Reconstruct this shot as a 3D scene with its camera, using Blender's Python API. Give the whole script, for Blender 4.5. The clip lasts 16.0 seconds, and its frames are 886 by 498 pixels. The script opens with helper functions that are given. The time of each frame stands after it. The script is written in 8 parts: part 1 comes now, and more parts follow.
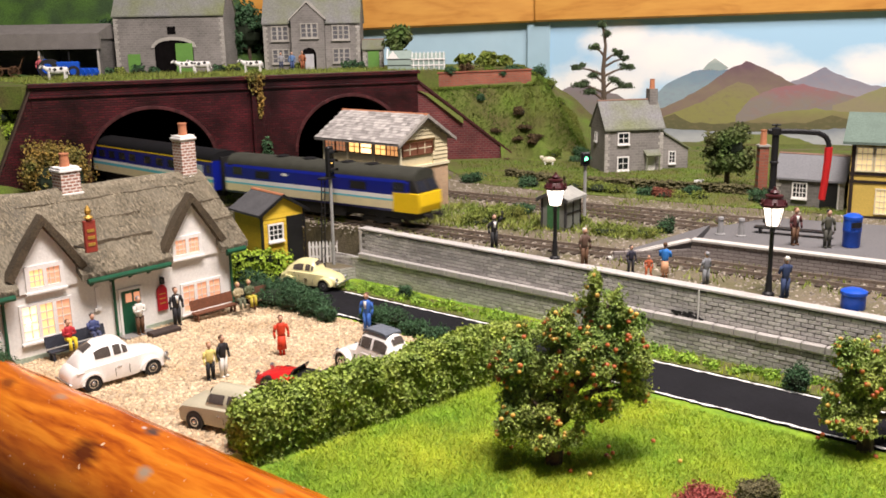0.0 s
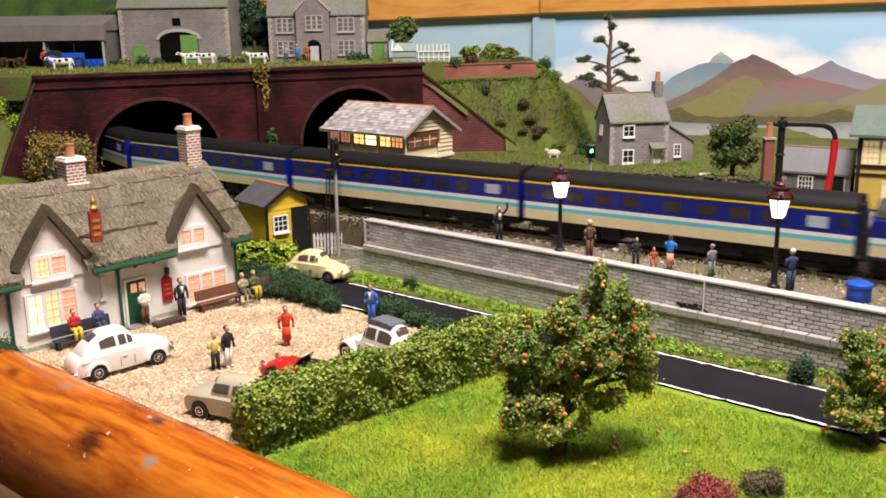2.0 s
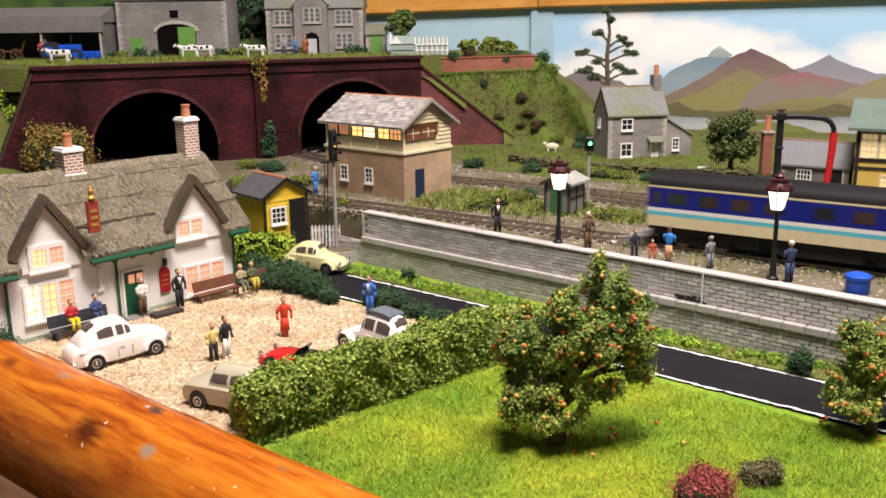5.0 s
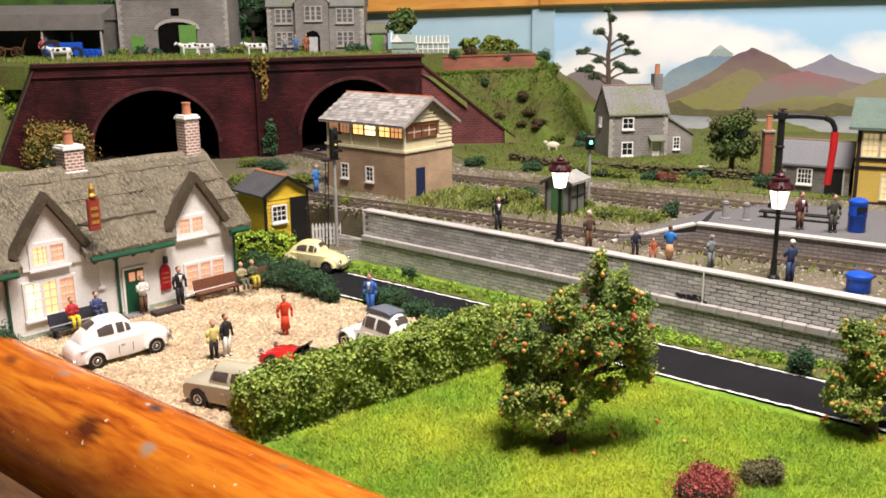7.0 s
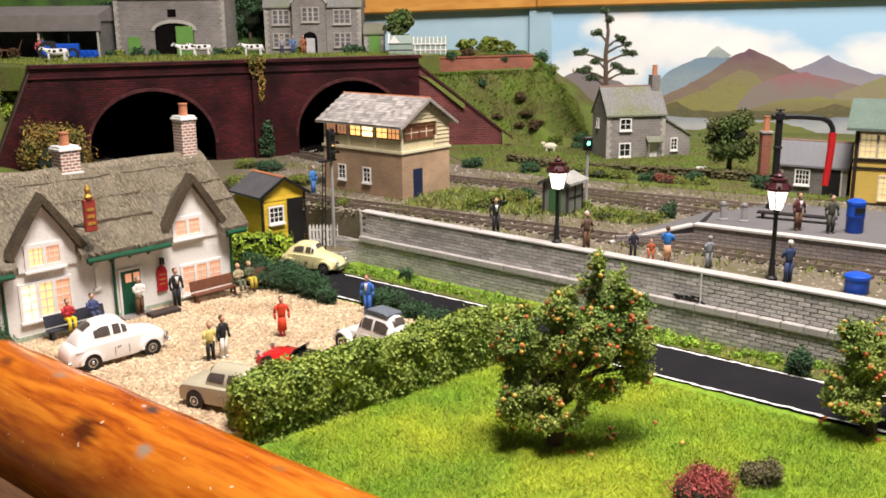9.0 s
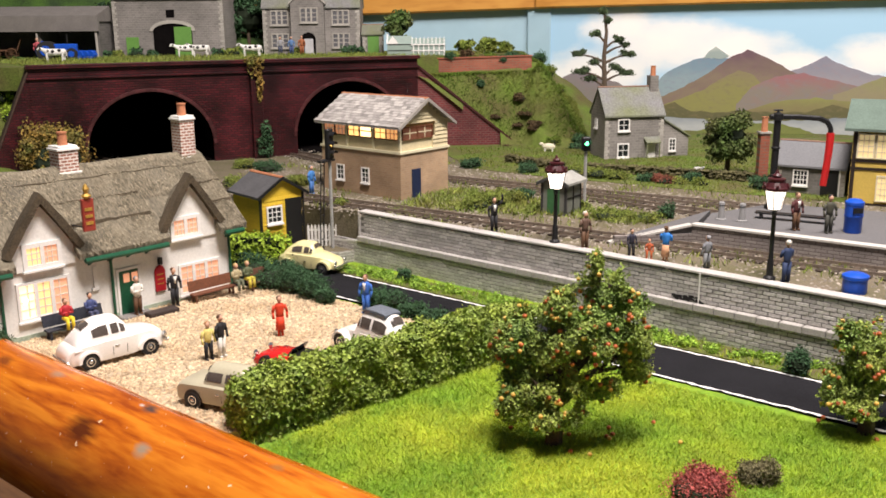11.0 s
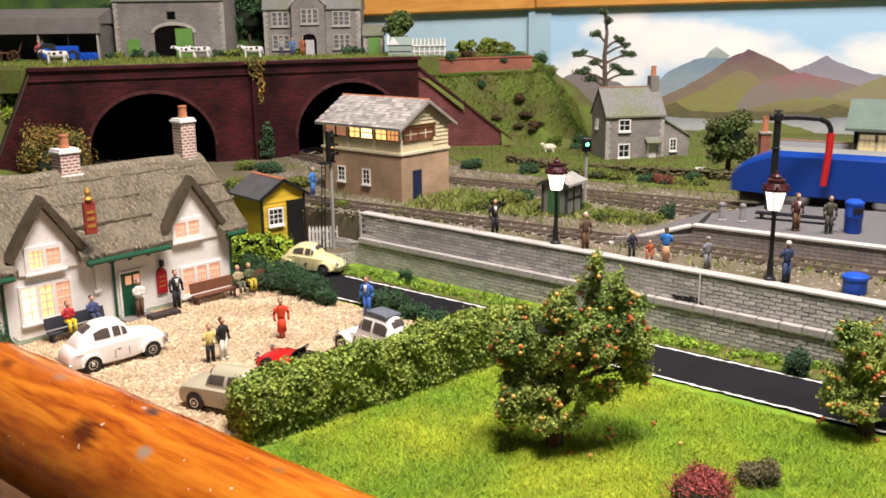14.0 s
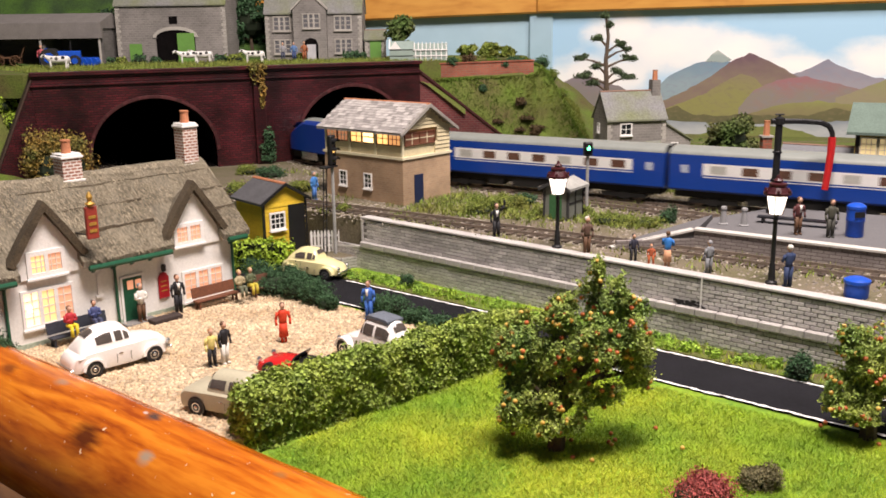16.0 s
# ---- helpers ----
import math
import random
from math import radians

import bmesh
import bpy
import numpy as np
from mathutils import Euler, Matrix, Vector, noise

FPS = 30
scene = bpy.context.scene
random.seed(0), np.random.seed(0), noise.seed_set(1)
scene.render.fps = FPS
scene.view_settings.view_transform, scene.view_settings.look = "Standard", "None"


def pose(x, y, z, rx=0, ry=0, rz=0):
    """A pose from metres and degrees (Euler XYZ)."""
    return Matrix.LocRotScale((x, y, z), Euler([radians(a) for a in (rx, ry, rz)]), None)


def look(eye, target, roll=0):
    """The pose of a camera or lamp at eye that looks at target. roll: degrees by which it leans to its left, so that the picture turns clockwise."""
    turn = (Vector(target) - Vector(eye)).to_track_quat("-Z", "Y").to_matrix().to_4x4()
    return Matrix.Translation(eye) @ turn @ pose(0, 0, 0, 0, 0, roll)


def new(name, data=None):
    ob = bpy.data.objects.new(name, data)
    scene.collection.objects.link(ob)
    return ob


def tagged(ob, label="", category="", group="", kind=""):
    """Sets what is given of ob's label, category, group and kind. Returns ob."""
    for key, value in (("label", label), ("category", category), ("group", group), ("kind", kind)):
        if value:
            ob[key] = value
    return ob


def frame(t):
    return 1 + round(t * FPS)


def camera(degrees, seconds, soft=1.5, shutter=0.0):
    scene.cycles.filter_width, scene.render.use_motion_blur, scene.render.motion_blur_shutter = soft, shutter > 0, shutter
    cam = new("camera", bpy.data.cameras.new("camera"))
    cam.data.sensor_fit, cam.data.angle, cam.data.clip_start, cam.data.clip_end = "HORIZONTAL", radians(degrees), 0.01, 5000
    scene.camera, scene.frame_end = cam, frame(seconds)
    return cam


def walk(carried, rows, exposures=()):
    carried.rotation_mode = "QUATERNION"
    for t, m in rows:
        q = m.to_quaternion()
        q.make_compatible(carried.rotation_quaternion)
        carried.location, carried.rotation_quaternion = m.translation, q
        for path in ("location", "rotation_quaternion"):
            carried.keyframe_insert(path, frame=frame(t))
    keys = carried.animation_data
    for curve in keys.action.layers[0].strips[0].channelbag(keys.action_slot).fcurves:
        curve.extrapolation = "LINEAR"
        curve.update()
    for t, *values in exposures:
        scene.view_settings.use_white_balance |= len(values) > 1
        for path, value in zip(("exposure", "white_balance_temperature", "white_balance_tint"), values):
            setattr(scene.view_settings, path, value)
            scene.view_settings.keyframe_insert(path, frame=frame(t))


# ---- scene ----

# The place is a 1:76 model railway on a table; lengths below are centimetres of the model.
U = 0.01


def cm(x, y, z, rz=0.0, rx=0.0, ry=0.0):
    return pose(x * U, y * U, z * U, rx, ry, rz)


def shot(x, y, z, dx, dy, dz, roll):
    return look((x * U, y * U, z * U), ((x + 50 * dx) * U, (y + 50 * dy) * U, (z + 50 * dz) * U), roll)


# ---- camera ----
cam = camera(50.83, 16.0, soft=1.7, shutter=0.5)
walk(cam, [
    (0.0, shot(0.178, -0.029, 18.147, 0.00150, 0.97310, -0.23038, -0.992)),
    (0.5, shot(0.190, 0.004, 18.145, 0.00201, 0.97278, -0.23171, -0.999)),
    (1.0, shot(0.152, -0.064, 18.059, 0.00024, 0.97274, -0.23192, -1.001)),
    (1.5, shot(0.050, -0.022, 17.897, -0.00018, 0.97246, -0.23309, -0.848)),
    (2.0, shot(0.113, -0.037, 17.990, -0.00272, 0.97159, -0.23665, -0.860)),
    (2.5, shot(0.100, -0.039, 17.981, -0.00257, 0.97139, -0.23746, -0.853)),
    (3.0, shot(0.089, 0.073, 17.940, -0.00228, 0.97115, -0.23846, -0.792)),
    (3.5, shot(0.102, 0.028, 17.935, -0.00142, 0.97114, -0.23850, -0.794)),
    (4.0, shot(0.008, -0.031, 17.742, -0.00066, 0.97099, -0.23911, -0.742)),
    (6.5, shot(0.017, 0.005, 17.741, 0.00055, 0.96981, -0.24384, -0.587)),
    (7.0, shot(0.000, -0.000, 17.712, -0.00000, 0.97010, -0.24269, -0.554)),
    (7.5, shot(0.015, 0.022, 17.774, 0.00059, 0.97020, -0.24230, -0.579)),
    (8.0, shot(-0.013, 0.062, 17.744, 0.00169, 0.97026, -0.24205, -0.557)),
    (8.5, shot(0.018, 0.019, 17.763, 0.00146, 0.97022, -0.24223, -0.572)),
    (9.0, shot(0.009, 0.132, 17.646, 0.00263, 0.97050, -0.24109, -0.553)),
    (11.5, shot(0.014, 0.101, 17.556, 0.00460, 0.97084, -0.23970, -0.515)),
    (12.0, shot(0.093, 0.095, 17.735, 0.00442, 0.97057, -0.24077, -0.601)),
    (12.5, shot(0.129, 0.143, 17.808, 0.00360, 0.97060, -0.24068, -0.762)),
    (13.0, shot(0.107, 0.089, 17.766, 0.00393, 0.97049, -0.24109, -0.732)),
    (13.5, shot(0.067, 0.054, 17.740, 0.00335, 0.97046, -0.24124, -0.708)),
    (14.0, shot(0.081, 0.009, 17.716, 0.00231, 0.97071, -0.24024, -0.709)),
    (14.5, shot(0.091, 0.001, 17.797, 0.00209, 0.97095, -0.23928, -0.723)),
    (15.0, shot(0.110, -0.007, 17.783, 0.00099, 0.97122, -0.23818, -0.815)),
    (15.5, shot(0.100, -0.035, 17.744, 0.00030, 0.97151, -0.23698, -0.831)),
    (16.0, shot(0.099, 0.003, 17.748, 0.00039, 0.97169, -0.23625, -0.804)),
], exposures=[(0, -0.03, 6520, 16), (1.5, -0.06, 6600, 18), (4.0, -0.06, 6600, 18), (6.5, -0.02, 6480, 14), (13.5, -0.02, 6480, 14), (15.0, -0.05, 6620, 18), (16, -0.05, 6620, 18)])

# ---- light: warm overhead room lamp, as in a club room, and an added backdrop fill ----
world = bpy.data.worlds.new("room_air")
scene.world = world
world.use_nodes = True
world.node_tree.nodes["Background"].inputs[0].default_value = (0.86, 0.9, 1.0, 1)
world.node_tree.nodes["Background"].inputs[1].default_value = 0.085


def area(name, eye, target, sx, sy, watts, colour):
    d = bpy.data.lights.new(name, "AREA")
    d.shape, d.size, d.size_y, d.energy, d.color = "RECTANGLE", sx, sy, watts, colour
    o = new(name, d)
    o.matrix_world = look(eye, target)
    return o


area("ceiling_lamp_front", (0.1, 0.2, 1.05), (0.03, 0.62, 0), 0.3, 0.22, 22.0, (1.0, 0.9, 0.82))
# Added unseen lamp that brightens the backdrop and the far ground.
area("ceiling_lamp_rear", (0.5, 0.46, 1.05), (0.4, 1.15, 0.05), 0.6, 0.2, 11.8, (1.0, 0.93, 0.88))


# ---- materials ----
def nodes(name):
    m = bpy.data.materials.new(name)
    m.use_nodes = True
    nt = m.node_tree
    return m, nt, nt.nodes["Principled BSDF"], nt.links


def mat(name, colour, rough=0.7, metal=0.0, var=0.18, scale=1.0, fine=8.0, bump=0.15, second=None, island=0.0, stretch=None, spec=0.4, rnd=0.0, edge=0.35):
    """Paint or stuff with a coarse and a fine variation. scale: patches per centimetre; second: a colour for the patches."""
    m, nt, bsdf, link = nodes(name)
    N = nt.nodes.new
    tc = N("ShaderNodeTexCoord")
    mp = N("ShaderNodeMapping")
    link.new(tc.outputs["Object"], mp.inputs[0])
    mp.inputs["Scale"].default_value = [100 * k for k in (stretch or (1, 1, 1))]
    n1, n2 = N("ShaderNodeTexNoise"), N("ShaderNodeTexNoise")
    for n, s, d in ((n1, scale, 4), (n2, fine, 3)):
        n.inputs["Scale"].default_value, n.inputs["Detail"].default_value = s, d
        link.new(mp.outputs[0], n.inputs["Vector"])
    ramp = N("ShaderNodeMapRange")
    ramp.inputs[1].default_value, ramp.inputs[2].default_value = 0.5 - edge / 2, 0.5 + edge / 2
    link.new(n1.outputs[0], ramp.inputs[0])
    mix = N("ShaderNodeMix")
    mix.data_type = "RGBA"
    a, b = colour, second or [c * (1 - var) for c in colour]
    mix.inputs[6].default_value, mix.inputs[7].default_value = (*a, 1), (*b, 1)
    link.new(ramp.outputs[0], mix.inputs[0])
    hsv = N("ShaderNodeHueSaturation")
    link.new(mix.outputs[2], hsv.inputs["Color"])
    mr = N("ShaderNodeMapRange")
    mr.inputs[1].default_value, mr.inputs[2].default_value = 0.3, 0.7
    mr.inputs[3].default_value, mr.inputs[4].default_value = 1 - var, 1 + var
    link.new(n2.outputs[0], mr.inputs[0])
    value = mr.outputs[0]
    if island or rnd:
        src = N("ShaderNodeNewGeometry").outputs["Random Per Island"] if island else N("ShaderNodeObjectInfo").outputs["Random"]
        k = island or rnd
        m2 = N("ShaderNodeMapRange")
        m2.inputs[3].default_value, m2.inputs[4].default_value = 1 - k, 1 + k
        link.new(src, m2.inputs[0])
        mu = N("ShaderNodeMath")
        mu.operation = "MULTIPLY"
        link.new(value, mu.inputs[0])
        link.new(m2.outputs[0], mu.inputs[1])
        value = mu.outputs[0]
    link.new(value, hsv.inputs["Value"])
    link.new(hsv.outputs[0], bsdf.inputs["Base Color"])
    bsdf.inputs["Roughness"].default_value, bsdf.inputs["Metallic"].default_value = rough, metal
    bsdf.inputs["Specular IOR Level"].default_value = spec
    if bump:
        bp = N("ShaderNodeBump")
        bp.inputs["Strength"].default_value, bp.inputs["Distance"].default_value = bump, 0.0006
        link.new(n2.outputs[0], bp.inputs["Height"])
        link.new(bp.outputs[0], bsdf.inputs["Normal"])
    return m


def glow(name, colour, strength, base=(0.8, 0.8, 0.8)):
    m, nt, bsdf, link = nodes(name)
    bsdf.inputs["Base Color"].default_value = (*base, 1)
    bsdf.inputs["Emission Color"].default_value = (*colour, 1)
    bsdf.inputs["Emission Strength"].default_value = strength
    return m


def brick_mat(name, brick, brick2, mortar, w, h, gap=0.08, rough=0.85, bump=0.5, stain=0.25, spec=0.3, axis=0):
    """Courses of brick on upright faces: object x along the wall (axis 1: object y), z up."""
    m, nt, bsdf, link = nodes(name)
    N = nt.nodes.new
    tc, sep, com = N("ShaderNodeTexCoord"), N("ShaderNodeSeparateXYZ"), N("ShaderNodeCombineXYZ")
    link.new(tc.outputs["Object"], sep.inputs[0])
    add = N("ShaderNodeMath")
    link.new(sep.outputs[0], add.inputs[0])
    link.new(sep.outputs[1], add.inputs[1])
    link.new(add.outputs[0] if axis == 2 else sep.outputs[axis], com.inputs[0])
    link.new(sep.outputs[2], com.inputs[1])
    br = N("ShaderNodeTexBrick")
    br.inputs["Scale"].default_value = 100.0
    br.inputs["Brick Width"].default_value, br.inputs["Row Height"].default_value = w, h
    br.inputs["Mortar Size"].default_value = gap * h
    br.inputs["Mortar Smooth"].default_value = 0.3
    br.inputs["Color1"].default_value, br.inputs["Color2"].default_value = (*brick, 1), (*brick2, 1)
    br.inputs["Mortar"].default_value = (*mortar, 1)
    link.new(com.outputs[0], br.inputs["Vector"])
    n1, n2 = N("ShaderNodeTexNoise"), N("ShaderNodeTexNoise")
    n1.inputs["Scale"].default_value, n2.inputs["Scale"].default_value = 26.0, 700.0
    for n in (n1, n2):
        n.inputs["Detail"].default_value = 4
        link.new(tc.outputs["Object"], n.inputs["Vector"])
    mr = N("ShaderNodeMapRange")
    mr.inputs[1].default_value, mr.inputs[2].default_value = 0.3, 0.7
    mr.inputs[3].default_value, mr.inputs[4].default_value = 1 - stain, 1 + stain * 0.8
    link.new(n1.outputs[0], mr.inputs[0])
    m3 = N("ShaderNodeMapRange")
    m3.inputs[3].default_value, m3.inputs[4].default_value = 0.8, 1.2
    link.new(n2.outputs[0], m3.inputs[0])
    mu = N("ShaderNodeMath")
    mu.operation = "MULTIPLY"
    link.new(mr.outputs[0], mu.inputs[0])
    link.new(m3.outputs[0], mu.inputs[1])
    hsv = N("ShaderNodeHueSaturation")
    link.new(br.outputs["Color"], hsv.inputs["Color"])
    link.new(mu.outputs[0], hsv.inputs["Value"])
    link.new(hsv.outputs[0], bsdf.inputs["Base Color"])
    bsdf.inputs["Roughness"].default_value, bsdf.inputs["Specular IOR Level"].default_value = rough, spec
    bp = N("ShaderNodeBump")
    bp.invert = True
    bp.inputs["Strength"].default_value, bp.inputs["Distance"].default_value = bump, 0.0005
    link.new(br.outputs["Fac"], bp.inputs["Height"])
    b2 = N("ShaderNodeBump")
    b2.inputs["Strength"].default_value, b2.inputs["Distance"].default_value = 0.2, 0.0004
    link.new(n2.outputs[0], b2.inputs["Height"])
    link.new(bp.outputs[0], b2.inputs["Normal"])
    link.new(b2.outputs[0], bsdf.inputs["Normal"])
    return m


def wood_mat(name, a, b, c, rough=0.3, knots=(), flecks=False):
    """Varnished pine with long grain along object x."""
    m, nt, bsdf, link = nodes(name)
    N = nt.nodes.new
    tc, mp = N("ShaderNodeTexCoord"), N("ShaderNodeMapping")
    link.new(tc.outputs["Object"], mp.inputs[0])
    mp.inputs["Scale"].default_value = (11, 95, 60)
    n0 = N("ShaderNodeTexNoise")
    n0.inputs["Scale"].default_value, n0.inputs["Detail"].default_value, n0.inputs["Distortion"].default_value = 0.6, 7, 2.2
    link.new(mp.outputs[0], n0.inputs["Vector"])
    n2 = N("ShaderNodeTexNoise")
    n2.inputs["Scale"].default_value, n2.inputs["Detail"].default_value = 5, 4
    link.new(mp.outputs[0], n2.inputs["Vector"])
    mx = N("ShaderNodeMath")
    mx.operation = "MULTIPLY_ADD"
    mx.inputs[1].default_value = 0.4
    link.new(n2.outputs[0], mx.inputs[0])
    link.new(n0.outputs[0], mx.inputs[2])
    cr = N("ShaderNodeValToRGB")
    cr.color_ramp.elements[0].position, cr.color_ramp.elements[1].position = 0.5, 0.85
    cr.color_ramp.elements[0].color, cr.color_ramp.elements[1].color = (*c, 1), (*a, 1)
    e = cr.color_ramp.elements.new(0.66)
    e.color = (*b, 1)
    link.new(mx.outputs[0], cr.inputs[0])
    colour = cr.outputs[0]
    for kx, ky, kr, kc in knots:
        # a knot or scar: a ragged dark spot set in the grain
        ms = N("ShaderNodeMapping")
        ms.inputs["Location"].default_value = (-kx * U / (kr * U * 1.9), -ky * U / (kr * U), 0)
        ms.inputs["Scale"].default_value = (1 / (kr * U * 1.9), 1 / (kr * U), 0)
        link.new(tc.outputs["Object"], ms.inputs[0])
        ln = N("ShaderNodeVectorMath")
        ln.operation = "LENGTH"
        link.new(ms.outputs[0], ln.inputs[0])
        ad = N("ShaderNodeMath")
        ad.operation = "MULTIPLY_ADD"
        ad.inputs[1].default_value = 1.1
        link.new(n2.outputs[0], ad.inputs[0])
        link.new(ln.outputs["Value"], ad.inputs[2])
        fr = N("ShaderNodeMapRange")
        fr.inputs[1].default_value, fr.inputs[2].default_value = 0.9, 1.75
        fr.inputs[3].default_value, fr.inputs[4].default_value = 0.92, 0.0
        link.new(ad.outputs[0], fr.inputs[0])
        mk = N("ShaderNodeMix")
        mk.data_type = "RGBA"
        mk.inputs[7].default_value = (*kc, 1)
        link.new(fr.outputs[0], mk.inputs[0])
        link.new(colour, mk.inputs[6])
        colour = mk.outputs[2]
    if flecks:
        # chips in the varnish that show pale wood
        n3, fr, mk = N("ShaderNodeTexNoise"), N("ShaderNodeMapRange"), N("ShaderNodeMix")
        n3.inputs["Scale"].default_value, n3.inputs["Detail"].default_value = 330, 2
        link.new(tc.outputs["Object"], n3.inputs["Vector"])
        fr.inputs[1].default_value, fr.inputs[2].default_value = 0.71, 0.76
        link.new(n3.outputs[0], fr.inputs[0])
        mk.data_type = "RGBA"
        mk.inputs[7].default_value = (0.75, 0.5, 0.28, 1)
        link.new(fr.outputs[0], mk.inputs[0])
        link.new(colour, mk.inputs[6])
        colour = mk.outputs[2]
    link.new(colour, bsdf.inputs["Base Color"])
    bsdf.inputs["Roughness"].default_value = rough
    bsdf.inputs["Coat Weight"].default_value, bsdf.inputs["Coat Roughness"].default_value = 0.15, 0.25
    bp = N("ShaderNodeBump")
    bp.inputs["Strength"].default_value, bp.inputs["Distance"].default_value = 0.25, 0.0008
    link.new(mx.outputs[0], bp.inputs["Height"])
    link.new(bp.outputs[0], bsdf.inputs["Normal"])
    return m


GLASS_DARK = mat("window_glass_dark", (0.015, 0.018, 0.02), 0.12, bump=0, var=0.05, spec=0.6)
WHITE = mat("white_paint", (0.78, 0.77, 0.74), 0.55, var=0.05, scale=0.4, bump=0.08)
CREAM = mat("cream_paint", (0.72, 0.66, 0.46), 0.55, var=0.08)
BLACK = mat("black_paint", (0.012, 0.012, 0.013), 0.45, var=0.2, bump=0.05)
GREENP = mat("green_gloss_paint", (0.012, 0.09, 0.045), 0.4, var=0.15)
CHROME = mat("chrome", (0.6, 0.6, 0.6), 0.25, 0.9, var=0.1, bump=0)
RUBBER = mat("rubber", (0.02, 0.02, 0.02), 0.8, var=0.2)


# ---- mesh helpers ----
def bm_new():
    return bmesh.new()


def box(bm, x0, y0, z0, x1, y1, z1):
    v = [bm.verts.new(p) for p in ((x0, y0, z0), (x1, y0, z0), (x1, y1, z0), (x0, y1, z0), (x0, y0, z1), (x1, y0, z1), (x1, y1, z1), (x0, y1, z1))]
    for f in ((0, 3, 2, 1), (4, 5, 6, 7), (0, 1, 5, 4), (1, 2, 6, 5), (2, 3, 7, 6), (3, 0, 4, 7)):
        bm.faces.new([v[i] for i in f])
    return v


def prism(bm, pts, a, b, axis="y"):
    """Extrude the outline pts between a and b along an axis. axis y: pts are (x, z); x: (y, z); z: (x, y)."""
    def at(p, h):
        return {"y": (p[0], h, p[1]), "x": (h, p[0], p[1]), "z": (p[0], p[1], h)}[axis]
    lo, hi = [bm.verts.new(at(p, a)) for p in pts], [bm.verts.new(at(p, b)) for p in pts]
    n = len(pts)
    faces = [bm.faces.new(lo), bm.faces.new(hi[::-1])]
    for i in range(n):
        faces.append(bm.faces.new((lo[i], hi[i], hi[(i + 1) % n], lo[(i + 1) % n])))
    return faces


def rod(bm, p, q, r, n=8, r2=None):
    p, q = Vector(p), Vector(q)
    d = (q - p)
    t = d.to_track_quat("Z", "Y").to_matrix()
    r2 = r if r2 is None else r2
    a = [bm.verts.new(p + t @ Vector((r * math.cos(6.2832 * i / n), r * math.sin(6.2832 * i / n), 0))) for i in range(n)]
    b = [bm.verts.new(q + t @ Vector((r2 * math.cos(6.2832 * i / n), r2 * math.sin(6.2832 * i / n), 0))) for i in range(n)]
    bm.faces.new(a[::-1])
    bm.faces.new(b)
    for i in range(n):
        bm.faces.new((a[i], a[(i + 1) % n], b[(i + 1) % n], b[i]))


def lathe(bm, prof, n=12, x=0, y=0, sx=1, sy=1):
    """A turned solid: prof is (radius, z) from below to above."""
    rings = [[bm.verts.new((x + sx * r * math.cos(6.2832 * i / n), y + sy * r * math.sin(6.2832 * i / n), z)) for i in range(n)] for r, z in prof]
    bm.faces.new(rings[0][::-1])
    bm.faces.new(rings[-1])
    for a, b in zip(rings, rings[1:]):
        for i in range(n):
            bm.faces.new((a[i], a[(i + 1) % n], b[(i + 1) % n], b[i]))


def ball(bm, c, rx, ry=None, rz=None, n=8, m=5):
    ry, rz = ry or rx, rz or rx
    rings = []
    for j in range(1, m):
        ph = math.pi * j / m - math.pi / 2
        rings.append([bm.verts.new((c[0] + rx * math.cos(ph) * math.cos(6.2832 * i / n), c[1] + ry * math.cos(ph) * math.sin(6.2832 * i / n), c[2] + rz * math.sin(ph))) for i in range(n)])
    lo, hi = bm.verts.new((c[0], c[1], c[2] - rz)), bm.verts.new((c[0], c[1], c[2] + rz))
    for a, b in zip(rings, rings[1:]):
        for i in range(n):
            bm.faces.new((a[i], a[(i + 1) % n], b[(i + 1) % n], b[i]))
    for i in range(n):
        bm.faces.new((lo, rings[0][(i + 1) % n], rings[0][i]))
        bm.faces.new((hi, rings[-1][i], rings[-1][(i + 1) % n]))


def finish(bm, name, material, bevel=0.0, smooth=False):
    if bevel:
        bmesh.ops.bevel(bm, geom=list(bm.edges), offset=bevel, segments=1, affect="EDGES", clamp_overlap=True)
    bmesh.ops.recalc_face_normals(bm, faces=bm.faces)
    bmesh.ops.scale(bm, vec=(U, U, U), verts=bm.verts)
    me = bpy.data.meshes.new(name)
    bm.to_mesh(me)
    bm.free()
    if smooth:
        me.polygons.foreach_set("use_smooth", [True] * len(me.polygons))
        me.set_sharp_from_angle(angle=radians(40))
    me.materials.append(material)
    return me


def part(name, bm, material, parent, label="", m=None, bevel=0.0, smooth=False):
    ob = new(name, finish(bm, name, material, bevel, smooth))
    ob.parent = parent
    if m is not None:
        ob.matrix_basis = m
    return tagged(ob, label)


def piece(name, me, parent, m):
    ob = new(name, me)
    ob.parent = parent
    ob.matrix_basis = m
    return ob


def thing(name, m, label, category, group="", kind=""):
    ob = new(name)
    ob.empty_display_size = 0.005
    ob.matrix_basis = m
    return tagged(ob, label, category, group, kind)


def solid(name, bm, material, label, category="", m=None, group="", kind="", bevel=0.0, smooth=False):
    ob = new(name, finish(bm, name, material, bevel, smooth))
    if m is not None:
        ob.matrix_basis = m
    return tagged(ob, label, category, group, kind)


R = random.Random(7)

